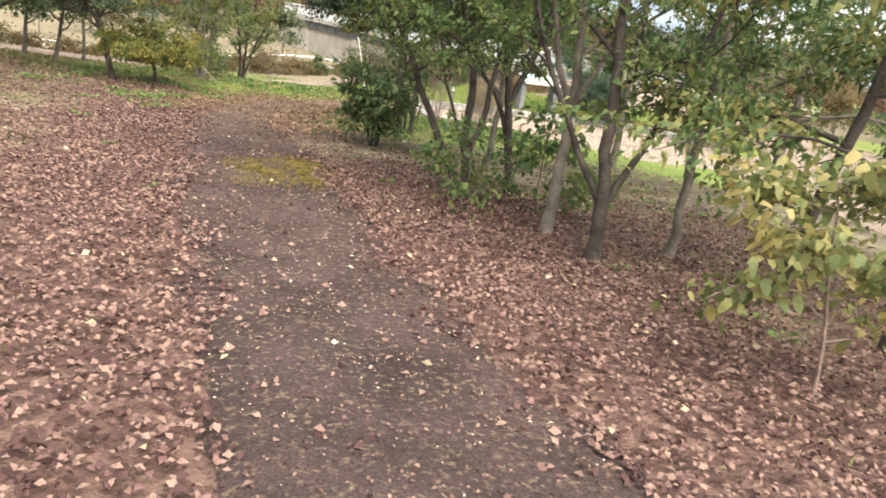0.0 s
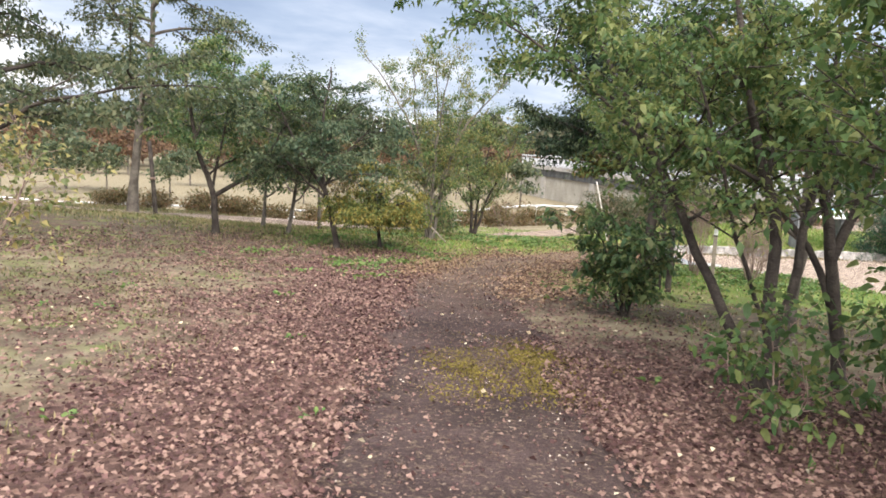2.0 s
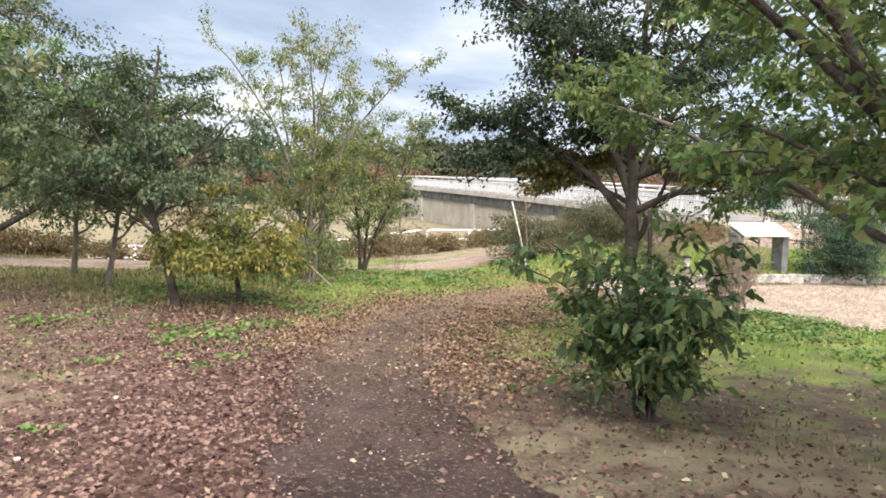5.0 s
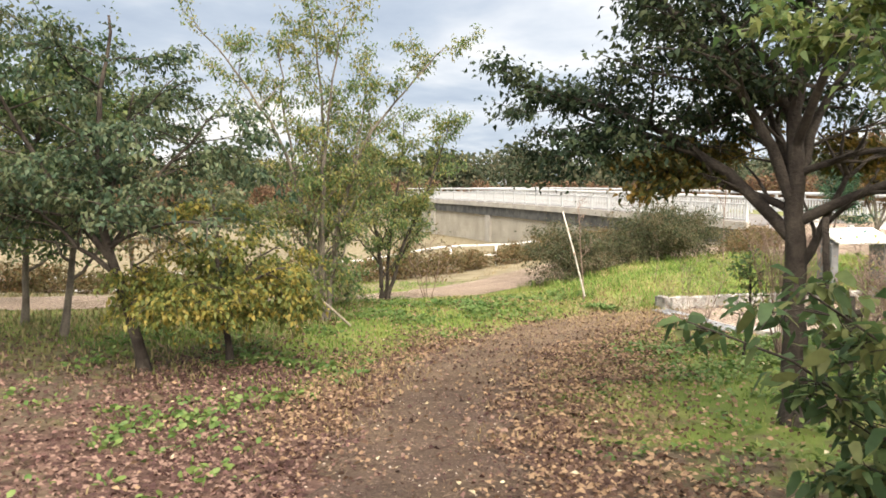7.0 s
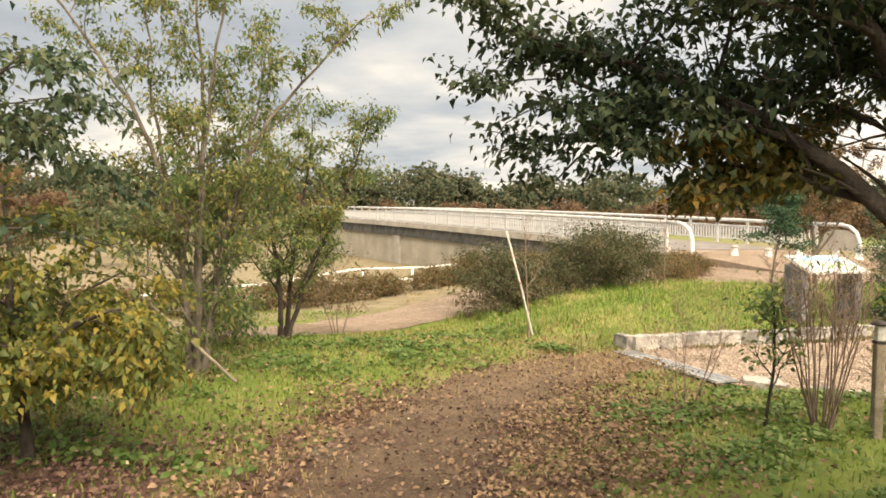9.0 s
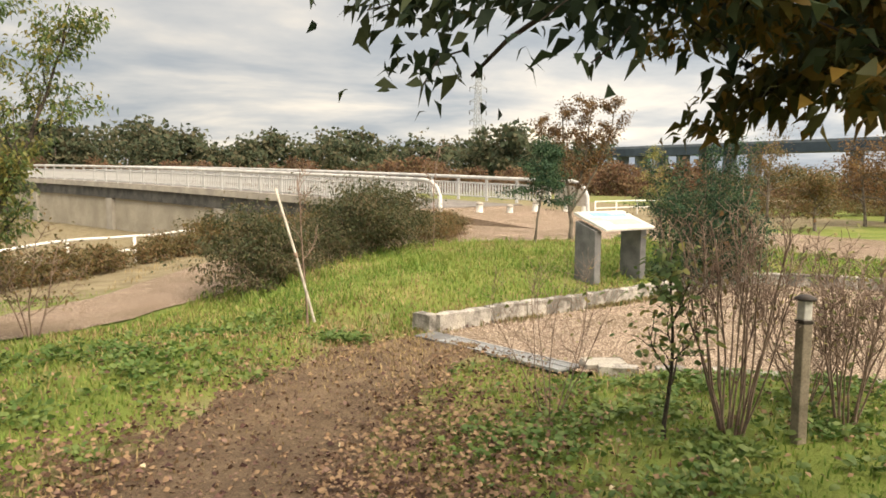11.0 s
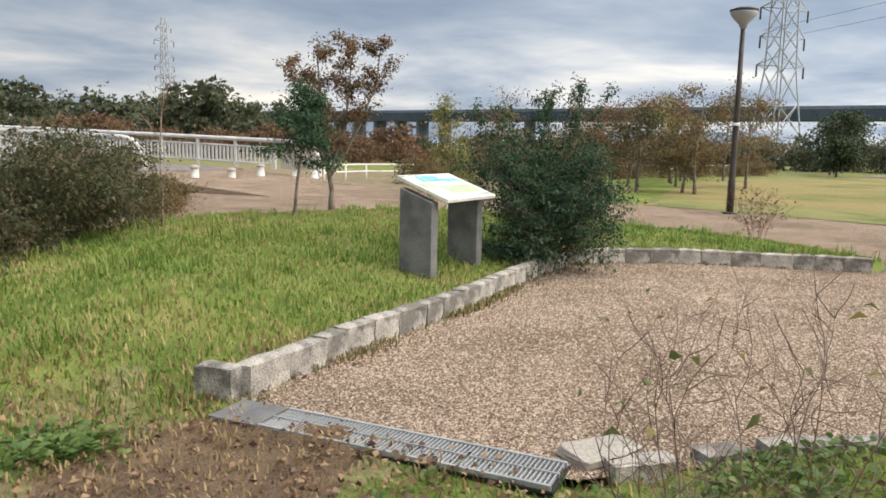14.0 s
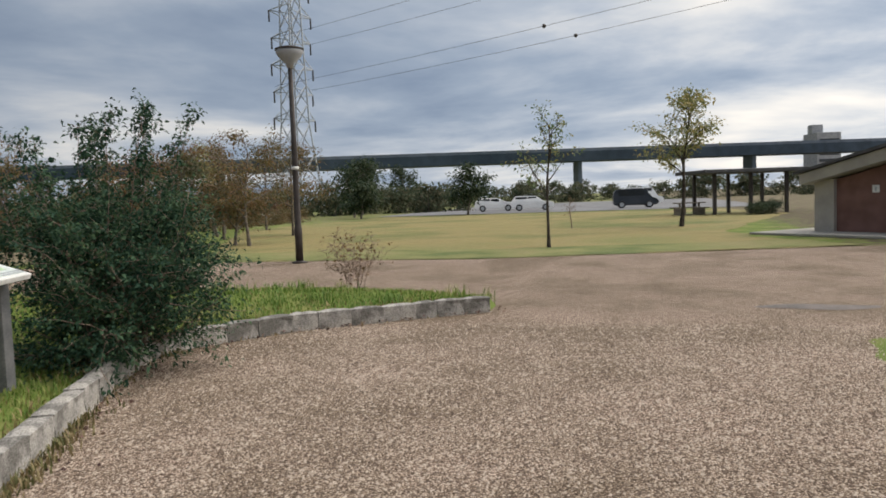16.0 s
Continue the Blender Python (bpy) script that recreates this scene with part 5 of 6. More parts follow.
while kpos < kerb_seg[-1] - 0.2:
    n = (k * 5 + k // 4) % 6
    mid_s = kpos + stone_long[n] / 2
    x, y = np.interp(mid_s, kerb_seg, kerb_pts[:, 0]), np.interp(mid_s, kerb_seg, kerb_pts[:, 1])
    dx = np.interp(mid_s + 0.2, kerb_seg, kerb_pts[:, 0]) - np.interp(mid_s - 0.2, kerb_seg, kerb_pts[:, 0])
    dy = np.interp(mid_s + 0.2, kerb_seg, kerb_pts[:, 1]) - np.interp(mid_s - 0.2, kerb_seg, kerb_pts[:, 1])
    ob = new("kerb_stone", stone_meshes[n])
    ob.parent = kerb
    ob.matrix_parent_inverse = kerb.matrix_world.inverted()
    ob.matrix_basis = pose(x, y, PLAZA_Z + 0.018 * wob(k * 1.7, 0.3), 2.0 * wob(k * 1.1, 2.2), 2.5 * wob(k * 2.3, 5.1), math.degrees(math.atan2(dy, dx)) + 3.5 * wob(k * 3.1, 1.1))
    kpos += stone_long[n]
    k += 1
end = new("kerb_stone", stone_meshes[4])
end.parent = kerb
end.matrix_parent_inverse = kerb.matrix_world.inverted()
end.matrix_basis = pose(-1.655, 22.40, PLAZA_Z + 0.002, 0, 0, 122)

gdir = math.degrees(math.atan2(20.17 - 21.8, -0.82 + 1.6))
grate = thing("drain_grating", -1.21, 20.98, PLAZA_Z + 0.006, "galvanised steel drain grating across the end of the trail", "drain", turn=gdir)
for name, sx, sy, ax, ay in (("side_bar", 1.75, 0.02, 0, 0.15), ("side_bar", 1.75, 0.02, 0, -0.15), ("middle_bar", 1.75, 0.012, 0, 0.0)):
    part(name, box(sx, sy, 0.03, (ax, ay, 0), 0.002), M["steel"], grate)
bar = bpy.data.meshes.new("cross_bar")
bm = box(0.009, 0.28, 0.022, (0, 0, 0.002), 0)
bm.to_mesh(bar)
bm.free()
bar.materials.append(M["steel"])
for k in range(70):
    ob = part("cross_bar", bar, None, grate)
    ob.location.x = -0.86 + k * 0.0249
part("end_plate", box(0.34, 0.33, 0.02, (-1.06, 0, 0.004), 0.004), M["slate"], grate, "dull grey cover plate")
# flat black plate: the channel's depth and shade are only its colour
part("channel", box(1.78, 0.34, 0.02, (0, 0, -0.016), 0.004), M["tyre"], grate, "black plate painted as the shaded channel under the bars")

edging = thing("edging", 0.4, 19.75, PLAZA_Z, "weathered stone edging between plaza and planting", "edging")
edging["kind"] = "structure"
for k, (s, x, y, a) in enumerate(along(((-0.62, 20.12), (0.4, 19.7), (1.7, 18.85), (3.1, 17.0)), 0.5)):
    ob = new("edging_stone", stone_meshes[(k + 3) % 6])
    ob.parent = edging
    ob.matrix_parent_inverse = edging.matrix_world.inverted()
    ob.matrix_basis = pose(x, y, PLAZA_Z - 0.15, 0, 0, a)
slab = thing("loose_slab", -0.42, 20.25, PLAZA_Z, "broken pale stone slab on the gravel", "stone", turn=-12)
bm = box(0.42, 0.24, 0.07, (0, 0, -0.01), 0.02)
for v in bm.verts:
    v.co += Vector(rng.normal(size=3) * 0.008)
part("stone", bm, M["concrete"], slab)

stain_pts = [(8.35 + 0.22 * math.cos(a) + 0.05 * math.sin(3 * a), 17.85 + 0.75 * math.sin(a)) for a in np.linspace(0, 6.283, 24, endpoint=False)]
flat_area("damp_patch", stain_pts, PLAZA_Z + 0.005, M["stain"], "dark damp patch on the gravel", "patch", 0.1, 0.08)
# ---- information panel ----
PU = math.degrees(math.atan2(0.42, 1.08))
panel = thing("information_panel", 2.2, 24.68, -0.45, "sloping map panel on two grey slab legs in the grass", "sign", turn=PU)
for sx in (-0.58, 0.58):
    bm = box(0.15, 0.42, 1.0, (sx, 0.05, -0.12), 0.008)
    for v in bm.verts:
        if v.co.z > 0.5:
            v.co.z += 0.36 * (v.co.y - 0.05) - 0.06
    part("leg", bm, M["slate"], panel, "grey stone-faced slab leg")
tilt = pose(0, 0.0, 0.87, 20, 0, 0)
board = part("board", box(1.24, 0.72, 0.045, (0, 0, 0), 0.008, tilt), M["white_paint"], panel, "white board frame")
part("print", box(1.16, 0.64, 0.006, (0, 0, 0.045), 0, tilt), M["panel_print"], board, "faded pale map print")
for name, mt, sx, sy, ax, ay in (("river", "print_blue", 0.5, 0.16, -0.15, 0.2), ("river", "print_blue", 0.34, 0.10, 0.28, 0.14), ("park_area", "print_green", 0.72, 0.22, 0.1, -0.12), ("park_area", "print_green", 0.3, 0.14, -0.42, 0.02), ("text_bar", "print_text", 0.5, 0.018, -0.38, 0.31), ("text_bar", "print_text", 0.34, 0.012, 0.4, -0.28), ("text_bar", "print_text", 0.34, 0.012, 0.4, -0.31)):
    part(name, box(sx, sy, 0.003, (ax, ay, 0.051), 0, tilt), M[mt], board)

# ---- lamps, stakes ----
post = thing("bollard_light", -0.38, 17.72, hgt(-0.38, 17.72), "grey timber post light with a small white lantern", "lamp")
part("post", box(0.075, 0.075, 0.86, (0, 0, -0.05), 0.01), M["timber"], post)
part("lantern", box(0.066, 0.066, 0.13, (0, 0, 0.83), 0.008), M["lamp_glass"], post, "white lantern glass")
part("cap", lathe(((0.07, 0.96), (0.07, 0.975), (0.045, 0.99), (0.01, 1.0)), 10), M["lamp_black"], post)
part("collar", box(0.085, 0.085, 0.025, (0, 0, 0.805), 0.005), M["lamp_black"], post)

lamp = thing("street_lamp", 15.85, 28.6, PLAZA_Z, "tall dark park lamp with a wide shallow bowl head", "lamp")
part("pole", lathe(((0.10, 0), (0.10, 0.9), (0.085, 0.95), (0.075, 3.0), (0.06, 5.0)), 14), M["lamp_black"], lamp)
part("base_plate", lathe(((0.20, 0), (0.20, 0.03), (0.12, 0.06)), 14), M["lamp_black"], lamp)
part("band", lathe(((0.092, 2.42), (0.092, 2.50)), 14), M["white_paint"], lamp, "pale number band")
part("shade", lathe(((0.07, 5.0), (0.12, 5.12), (0.29, 5.30), (0.35, 5.40), (0.35, 5.46)), 20), M["far_wall"], lamp, "pale bowl shade")
part("lid", lathe(((0.37, 5.46), (0.37, 5.50), (0.2, 5.55), (0.02, 5.57)), 20), M["lamp_black"], lamp)


def pole(name, a, b, rad, material, label):
    ob = thing(name, a[0], a[1], a[2], label, "stake")
    p = np.array([[0, 0, 0], np.subtract(b, a) * 0.5 + np.array([0.01, 0, 0.0]), np.subtract(b, a)], float)
    part("pole", tubes_mesh("pole", [(p, [rad, rad * 0.95, rad * 0.85])], M[material], 8), None, ob)
    part("tie", lathe(((rad * 1.3, -0.03), (rad * 1.3, 0.03)), 8, Matrix.Translation(p[1]) @ Vector(p[2]).to_track_quat("Z", "Y").to_matrix().to_4x4()), M["twig"], ob, "rope tie")
    return ob


pole("support_stake", (-3.02, 22.15, -0.52), (-3.42, 22.35, 0.98), 0.017, "pale_pole", "leaning bleached white pole propping a sapling")
pole("support_stake", (-6.2, 18.65, hgt(-6.2, 18.65)), (-7.5, 18.95, 0.42), 0.018, "timber", "leaning prop against a many-stemmed tree")
support = thing("tree_support", -1.18, 14.95, hgt(-1.18, 14.95), "dark timber stakes with a cross beam bracing a tree", "stake")
part("stake", tubes_mesh("stake", [(np.array([(0, 0, -0.05), (0.01, 0, 0.9), (-0.02, 0, 1.65)]), 0.026)], M["bark_dark"], 8), None, support)
part("short_post", tubes_mesh("short_post", [(np.array([(0.14, -0.05, -0.05), (0.14, -0.05, 0.5), (0.14, -0.05, 1.05)]), 0.05)], M["bark_dark"], 10), None, support)
part("cross_beam", tubes_mesh("cross_beam", [(np.array([(-0.12, -0.10, 0.93), (0.05, -0.10, 0.93), (0.22, -0.10, 0.93)]), 0.03)], M["bark_dark"], 8), None, support)
pole("support_stake", (-13.9, 17.9, hgt(-13.9, 17.9)), (-14.1, 17.9, 1.5), 0.06, "bark_dark", "dark round stake beside a tall tree")

# ---- bridge ----
BD = Vector((-0.5, 0.866, 0.0))
BN = Vector((0.866, 0.5, 0.0))
BANG = math.degrees(math.atan2(BD.y, BD.x))


def arch(s):
    return -0.15 + 0.030 * s - 0.00022 * s * s


def bridge_rail(label, p0, length, end_run):
    """A white railing with balusters, a heavy top pipe, and a pipe that curves down to the ground at its end."""
    ob = thing("bridge_railing", p0[0], p0[1], 0, label, "railing", "bridge railings", BANG)
    s = np.arange(0, length + 0.01, 1.0)
    line = lambda dz: np.column_stack([s, 0 * s, [arch(v) + dz for v in s]])
    top = [(np.array([(-end_run, 0, arch(0) - 0.25), (-end_run + 0.04, 0, arch(0) + 0.48), (-end_run + 0.22, 0, arch(0) + 0.88), (-end_run + 0.55, 0, arch(0) + 1.12), (-end_run + 0.95, 0, arch(0) + 1.20), (0, 0, arch(0) + 1.22)]), 0.09), (line(1.22), 0.09)]
    part("top_rail", tubes_mesh("top_rail", top, M["bridge_paint"], 10), None, ob)
    for name, dz, rad in (("middle_rail", 0.92, 0.04), ("bottom_rail", 0.22, 0.04)):
        part(name, tubes_mesh(name, [(line(dz), rad)], M["bridge_paint"], 6), None, ob)
    e0 = arch(0)
    curve = [(-end_run + 0.06, e0 + 0.02), (-end_run + 0.08, e0 + 0.40), (-end_run + 0.26, e0 + 0.75), (-end_run + 0.58, e0 + 0.95), (-0.3, e0 + 1.02), (-0.3, e0 + 0.02)]
    bm = bmesh.new()
    fa, fb = [bm.verts.new((x, -0.02, z)) for x, z in curve], [bm.verts.new((x, 0.02, z)) for x, z in curve]
    bm.faces.new(fa)
    bm.faces.new(fb[::-1])
    for k in range(len(curve)):
        bm.faces.new((fa[k], fb[k], fb[(k + 1) % len(curve)], fa[(k + 1) % len(curve)]))
    bmesh.ops.recalc_face_normals(bm, faces=bm.faces)
    if end_run > 2:
        part("end_panel", bm, M["concrete"], ob, "plain grey end panel under the curved pipe")
    else:
        bm.free()
    pm = bpy.data.meshes.new("post")
    b = box(0.12, 0.12, 1.20, (0, 0, 0), 0.01)
    b.to_mesh(pm)
    b.free()
    pm.materials.append(M["bridge_paint"])
    bmesh_bal = bpy.data.meshes.new("baluster")
    b = box(0.095, 0.05, 0.68, (0, 0, 0.23), 0.008)
    b.to_mesh(bmesh_bal)
    b.free()
    bmesh_bal.materials.append(M["bridge_paint"])
    for v in np.arange(0.0, length, 2.0):
        part("post", pm, None, ob).location = (v, 0, arch(v))
    for v in np.arange(0.2, length, 0.2):
        if abs(v / 2 - round(v / 2)) > 0.04:
            part("baluster", bmesh_bal, None, ob).location = (v, 0, arch(v))
    return ob


RN, RF = Vector((4.3, 45.6, 0)), Vector((11.6, 47.3, 0))
bridge_rail("white baluster railing on the near side of the bridge", RN, 56, 1.6)
bridge_rail("white baluster railing on the far side of the bridge", RF, 56, 2.2)
bridge = thing("bridge", 4.3, 45.6, 0, "wide low bridge with dark girders over a river", "bridge", turn=BANG)


def deck_mesh(y0, y1, top, bottom):
    vs, fs = [], []
    st = np.arange(-0.6, 58, 2.0)
    for s in st:
        for y, dz in ((y0, top), (y1, top), (y1, bottom), (y0, bottom)):
            vs.append((s, y, arch(max(s, 0)) + dz))
    for i in range(len(st) - 1):
        for k in range(4):
            fs.append((i * 4 + k, i * 4 + (k + 1) % 4, i * 4 + 4 + (k + 1) % 4, i * 4 + 4 + k))
    fs += [(3, 2, 1, 0), tuple(len(vs) - 4 + k for k in range(4))]
    return vs, fs


for name, y0, y1, top, bottom, mt in (("deck", 0.35, -7.1, 0.0, -0.2, "deck"), ("edge_beam", 0.5, 0.3, 0.12, -0.25, "concrete"), ("girder", 0.28, -0.1, -0.2, -1.0, "girder"), ("girder", -3.2, -3.7, -0.21, -1.0, "girder"), ("girder", -6.6, -7.0, -0.2, -1.0, "girder")):
    part(name, mesh_of(name, *deck_mesh(y0, y1, top, bottom), M[mt]), None, bridge)
for s in (1.0, 16.0, 31.0, 46.0):
    part("pier", box(1.0 if s > 1 else 2.4, 7.4, arch(s) - 1.0 + 4.5, (s, -3.4, -4.5), 0.05), M["concrete"], bridge, "pale concrete pier")
part("abutment_wall", mesh_of("abutment_wall", *deck_mesh(0.05, -0.35, -1.02, -4.6), M["abutment"]), None, bridge, "pale concrete abutment wall")
part("approach", mesh_of("approach", [(0, 0.4, -0.151), (0, -7.1, -0.151), (-7.0, -7.8, -0.74), (-7.0, 0.4, -0.74), (0, 0.4, -1.2), (0, -7.1, -1.2), (-7.0, -7.8, -1.2), (-7.0, 0.4, -1.2)], [(0, 1, 2, 3), (4, 7, 6, 5), (0, 3, 7, 4), (1, 5, 6, 2), (2, 6, 7, 3), (0, 4, 5, 1)], M["gravel"]), None, bridge)

bollard = thing("bollard", 8.6, 45.0, -0.72, "squat white concrete bollard at the bridge entrance", "bollard", "bollards at the bridge")
part("shaft", lathe(((0.20, -0.1), (0.20, 0.10), (0.155, 0.14), (0.14, 0.55), (0.15, 0.58)), 14), M["white_paint"], bollard)
part("cap", lathe(((0.165, 0.58), (0.165, 0.64), (0.12, 0.70), (0.02, 0.72)), 14), M["concrete"], bollard)
for x, y in ((10.3, 46.0), (12.2, 46.6), (7.0, 44.6), (13.6, 47.4)):
    copy_thing(bollard, pose(x, y, -0.60))


def pipe_fence(label, line, heights, every, rad=0.035):
    pts = np.array(line, float)
    seg = np.concatenate([[0], np.cumsum(np.hypot(*np.diff(pts, axis=0).T))])
    ob = thing("pipe_fence", 0, 0, 0, label, "fence")
    ss = np.arange(0, seg[-1] + 0.01, 1.0)
    px, py = np.interp(ss, seg, pts[:, 0]), np.interp(ss, seg, pts[:, 1])
    pz = land(px, py)
    pz = np.maximum(pz, -1.6)
    for h in heights:
        part("rail", tubes_mesh("rail", [(np.column_stack([px, py, pz + h]), rad)], M["white_paint"], 6), None, ob)
    for v in np.arange(0, seg[-1], every):
        x, y = np.interp(v, seg, pts[:, 0]), np.interp(v, seg, pts[:, 1])
        z = max(hgt(x, y), -1.6)
        part("post", lathe(((rad * 1.2, z - 0.2), (rad * 1.2, z + heights[0]), (rad * 0.5, z + heights[0] + 0.02)), 8, Matrix.Translation((x, y, 0))), M["white_paint"], ob)


pipe_fence("white two-rail pipe fence along the river road", ((-26, 20.5), (-15, 26.0), (-10.5, 28.5), (-7.8, 31.5), (-5.6, 35.5), (-2.5, 39.5), (1.5, 43.0)), (0.85, 0.5), 2.5)
pipe_fence("white two-rail pipe fence along the river bank", ((14.6, 48.2), (18, 50), (24, 49), (34, 48), (46, 49), (58, 50)), (0.75, 0.4), 2.0)

# ---- toilet block, shelter, cars ----
wc = thing("toilet_block", 23.9, 14.35, PLAZA_Z, "small brown-walled toilet block with a pale sloping roof edge", "building", turn=math.degrees(math.atan2(-1.9, -2.3)))


def prism(profile, y0, y1):
    bm = bmesh.new()
    a = [bm.verts.new((x, y0, z)) for x, z in profile]
    b = [bm.verts.new((x, y1, z)) for x, z in profile]
    bm.faces.new(a)
    bm.faces.new(b[::-1])
    for k in range(len(a)):
        bm.faces.new((a[k], b[k], b[(k + 1) % len(a)], a[(k + 1) % len(a)]))
    bmesh.ops.recalc_face_normals(bm, faces=bm.faces)
    return bm


part("wall", prism(((0.35, 0), (7.0, 0), (7.0, 3.2), (5.0, 3.2), (0.35, 1.95)), 0.0, 5.0), M["brick_wall"], wc, "brown tiled wall")
part("pier", prism(((-0.35, 0), (0.346, 0), (0.346, 2.0), (-0.35, 1.85)), -0.12, 5.1), M["concrete"], wc, "pale rendered end wall")
part("roof_edge", prism(((-0.6, 1.80), (5.0, 3.2), (7.4, 3.2), (7.4, 3.6), (4.9, 3.6), (-0.6, 2.18)), -0.5, 5.5), M["concrete"], wc, "thick pale concrete roof edge")
part("roof", prism(((-0.75, 2.18), (4.85, 3.605), (7.5, 3.605), (7.5, 3.70), (4.8, 3.70), (-0.75, 2.28)), -0.6, 5.6), M["roof"], wc)
# no opening is cut: a dark panel gives the doorway's inner shade
part("doorway", box(1.3, 0.06, 2.1, (3.4, -0.02, 0), 0.01), M["girder"], wc, "dark panel painted as the shaded open doorway")
part("door_jamb", box(0.16, 0.16, 2.3, (2.2, -0.05, 0), 0.01), M["slate"], wc)
part("sign", box(0.22, 0.02, 0.26, (1.65, -0.02, 1.45), 0.004), M["white_paint"], wc, "small white wall sign")
part("sign_mark", box(0.05, 0.01, 0.14, (1.65, -0.034, 1.51), 0), M["print_text"], wc)
wc.scale = (1, 1, 0.86)
part("plinth", box(9.6, 7.4, 0.08, (3.1, 2.2, 0.0), 0.01), M["concrete"], wc, "pale concrete apron")

shelter = thing("park_shelter", 46.0, 15.4, PLAZA_Z, "dark timber picnic shelter with a flat roof", "shelter", turn=-70)
for x in (-1.0, 1.2, 3.4):
    for y in (-1.4, 1.4):
        part("post", box(0.18, 0.18, 2.4, (x, y, 0), 0.01), M["lamp_black"], shelter)
part("roof", box(6.2, 4.4, 0.22, (1.2, 0, 2.4), 0.04), M["roof"], shelter)
table = thing("picnic_table", 45.6, 17.2, PLAZA_Z, "brown picnic table beside the shelter", "table", turn=-70)
part("tabletop", box(1.8, 0.8, 0.06, (0, 0, 0.70), 0.01), M["timber"], table)
for y in (-0.75, 0.75):
    part("bench", box(1.8, 0.28, 0.05, (0, y, 0.42), 0.01), M["timber"], table)
for x in (-0.6, 0.6):
    part("leg", box(0.1, 1.6, 0.42, (x, 0, 0), 0.01), M["timber"], table)
    part("leg", box(0.1, 0.1, 0.29, (x, 0, 0.42), 0.005), M["timber"], table)
bush_row("round_shrub", ((43.0, 13.6), (44.6, 12.6)), 0.9, 1.5, "leaf_dark", "clipped dark round shrub by the shelter", 260, 2500, 0.10, 1.4)


def car(x, y, turn, paint, label, tall=1.45, length=4.2, van=False):
    ob = thing("car", x, y, PLAZA_Z + 0.03, label, "car", "parked cars", turn)
    L, w = length / 2, 0.84
    hood = -0.55 * L if van else -0.30 * L
    prof = [(-L, 0.35), (-L, 0.72), (-L * 0.92, 0.84), (hood - 0.4, 0.95), (hood + 0.15, tall - 0.1), (hood + 0.5, tall), (L * 0.80, tall), (L * 0.96, 1.0 if not van else tall - 0.25), (L, 0.85), (L, 0.35), (L * 0.9, 0.25), (-L * 0.9, 0.25)]
    bm = prism(prof, -w, w)
    for v in bm.verts:
        if v.co.z > 1.0:
            v.co.y *= 0.86
    bmesh.ops.bevel(bm, geom=bm.edges[:], offset=0.05, segments=2, affect="EDGES")
    body = part("body", bm, M[paint], ob)
    for s in (-1, 1):
        for x0, x1 in ((hood + 0.25, hood + 0.25 + 0.38 * L), (hood + 0.35 + 0.38 * L, L * 0.78)):
            part("window", box(x1 - x0, 0.02, tall - 1.08, ((x0 + x1) / 2, s * (w * 0.905), 0.98), 0.005), M["car_glass"], body)
        for wx in (-L * 0.62, L * 0.62):
            m = Matrix.Translation((wx, s * (w - 0.06), 0.32)) @ pose(0, 0, 0, 90)
            wheel = part("wheel", lathe(((0.32, -0.1), (0.33, -0.06), (0.33, 0.06), (0.32, 0.1)), 18, m), M["tyre"], ob, "black tyre")
            part("rim", lathe(((0.20, -0.112), (0.20, 0.112)), 14, m), M["steel"], wheel)
    part("windscreen", prism(((hood - 0.32, 0.99), (hood + 0.11, tall - 0.15), (hood + 0.09, tall - 0.14), (hood - 0.36, 0.99)), -w * 0.78, w * 0.78), M["car_glass"], body)
    part("headlight", box(0.04, 0.32, 0.12, (-L + 0.0, 0.55, 0.62), 0.01), M["lamp_glass"], body)
    part("headlight", box(0.04, 0.32, 0.12, (-L + 0.0, -0.55, 0.62), 0.01), M["lamp_glass"], body)
    return ob


car(72.0, 30.5, 100, "car_white", "white parked estate car", 1.45)
car(74.0, 34.6, 100, "car_white", "white parked saloon car", 1.35)
car(70.0, 20.6, 95, "car_dark", "dark parked off-road car", 1.75, 4.0, True)
car(86.0, 20.0, 100, "car_white", "white parked van with dark windows", 1.95, 4.6, True)

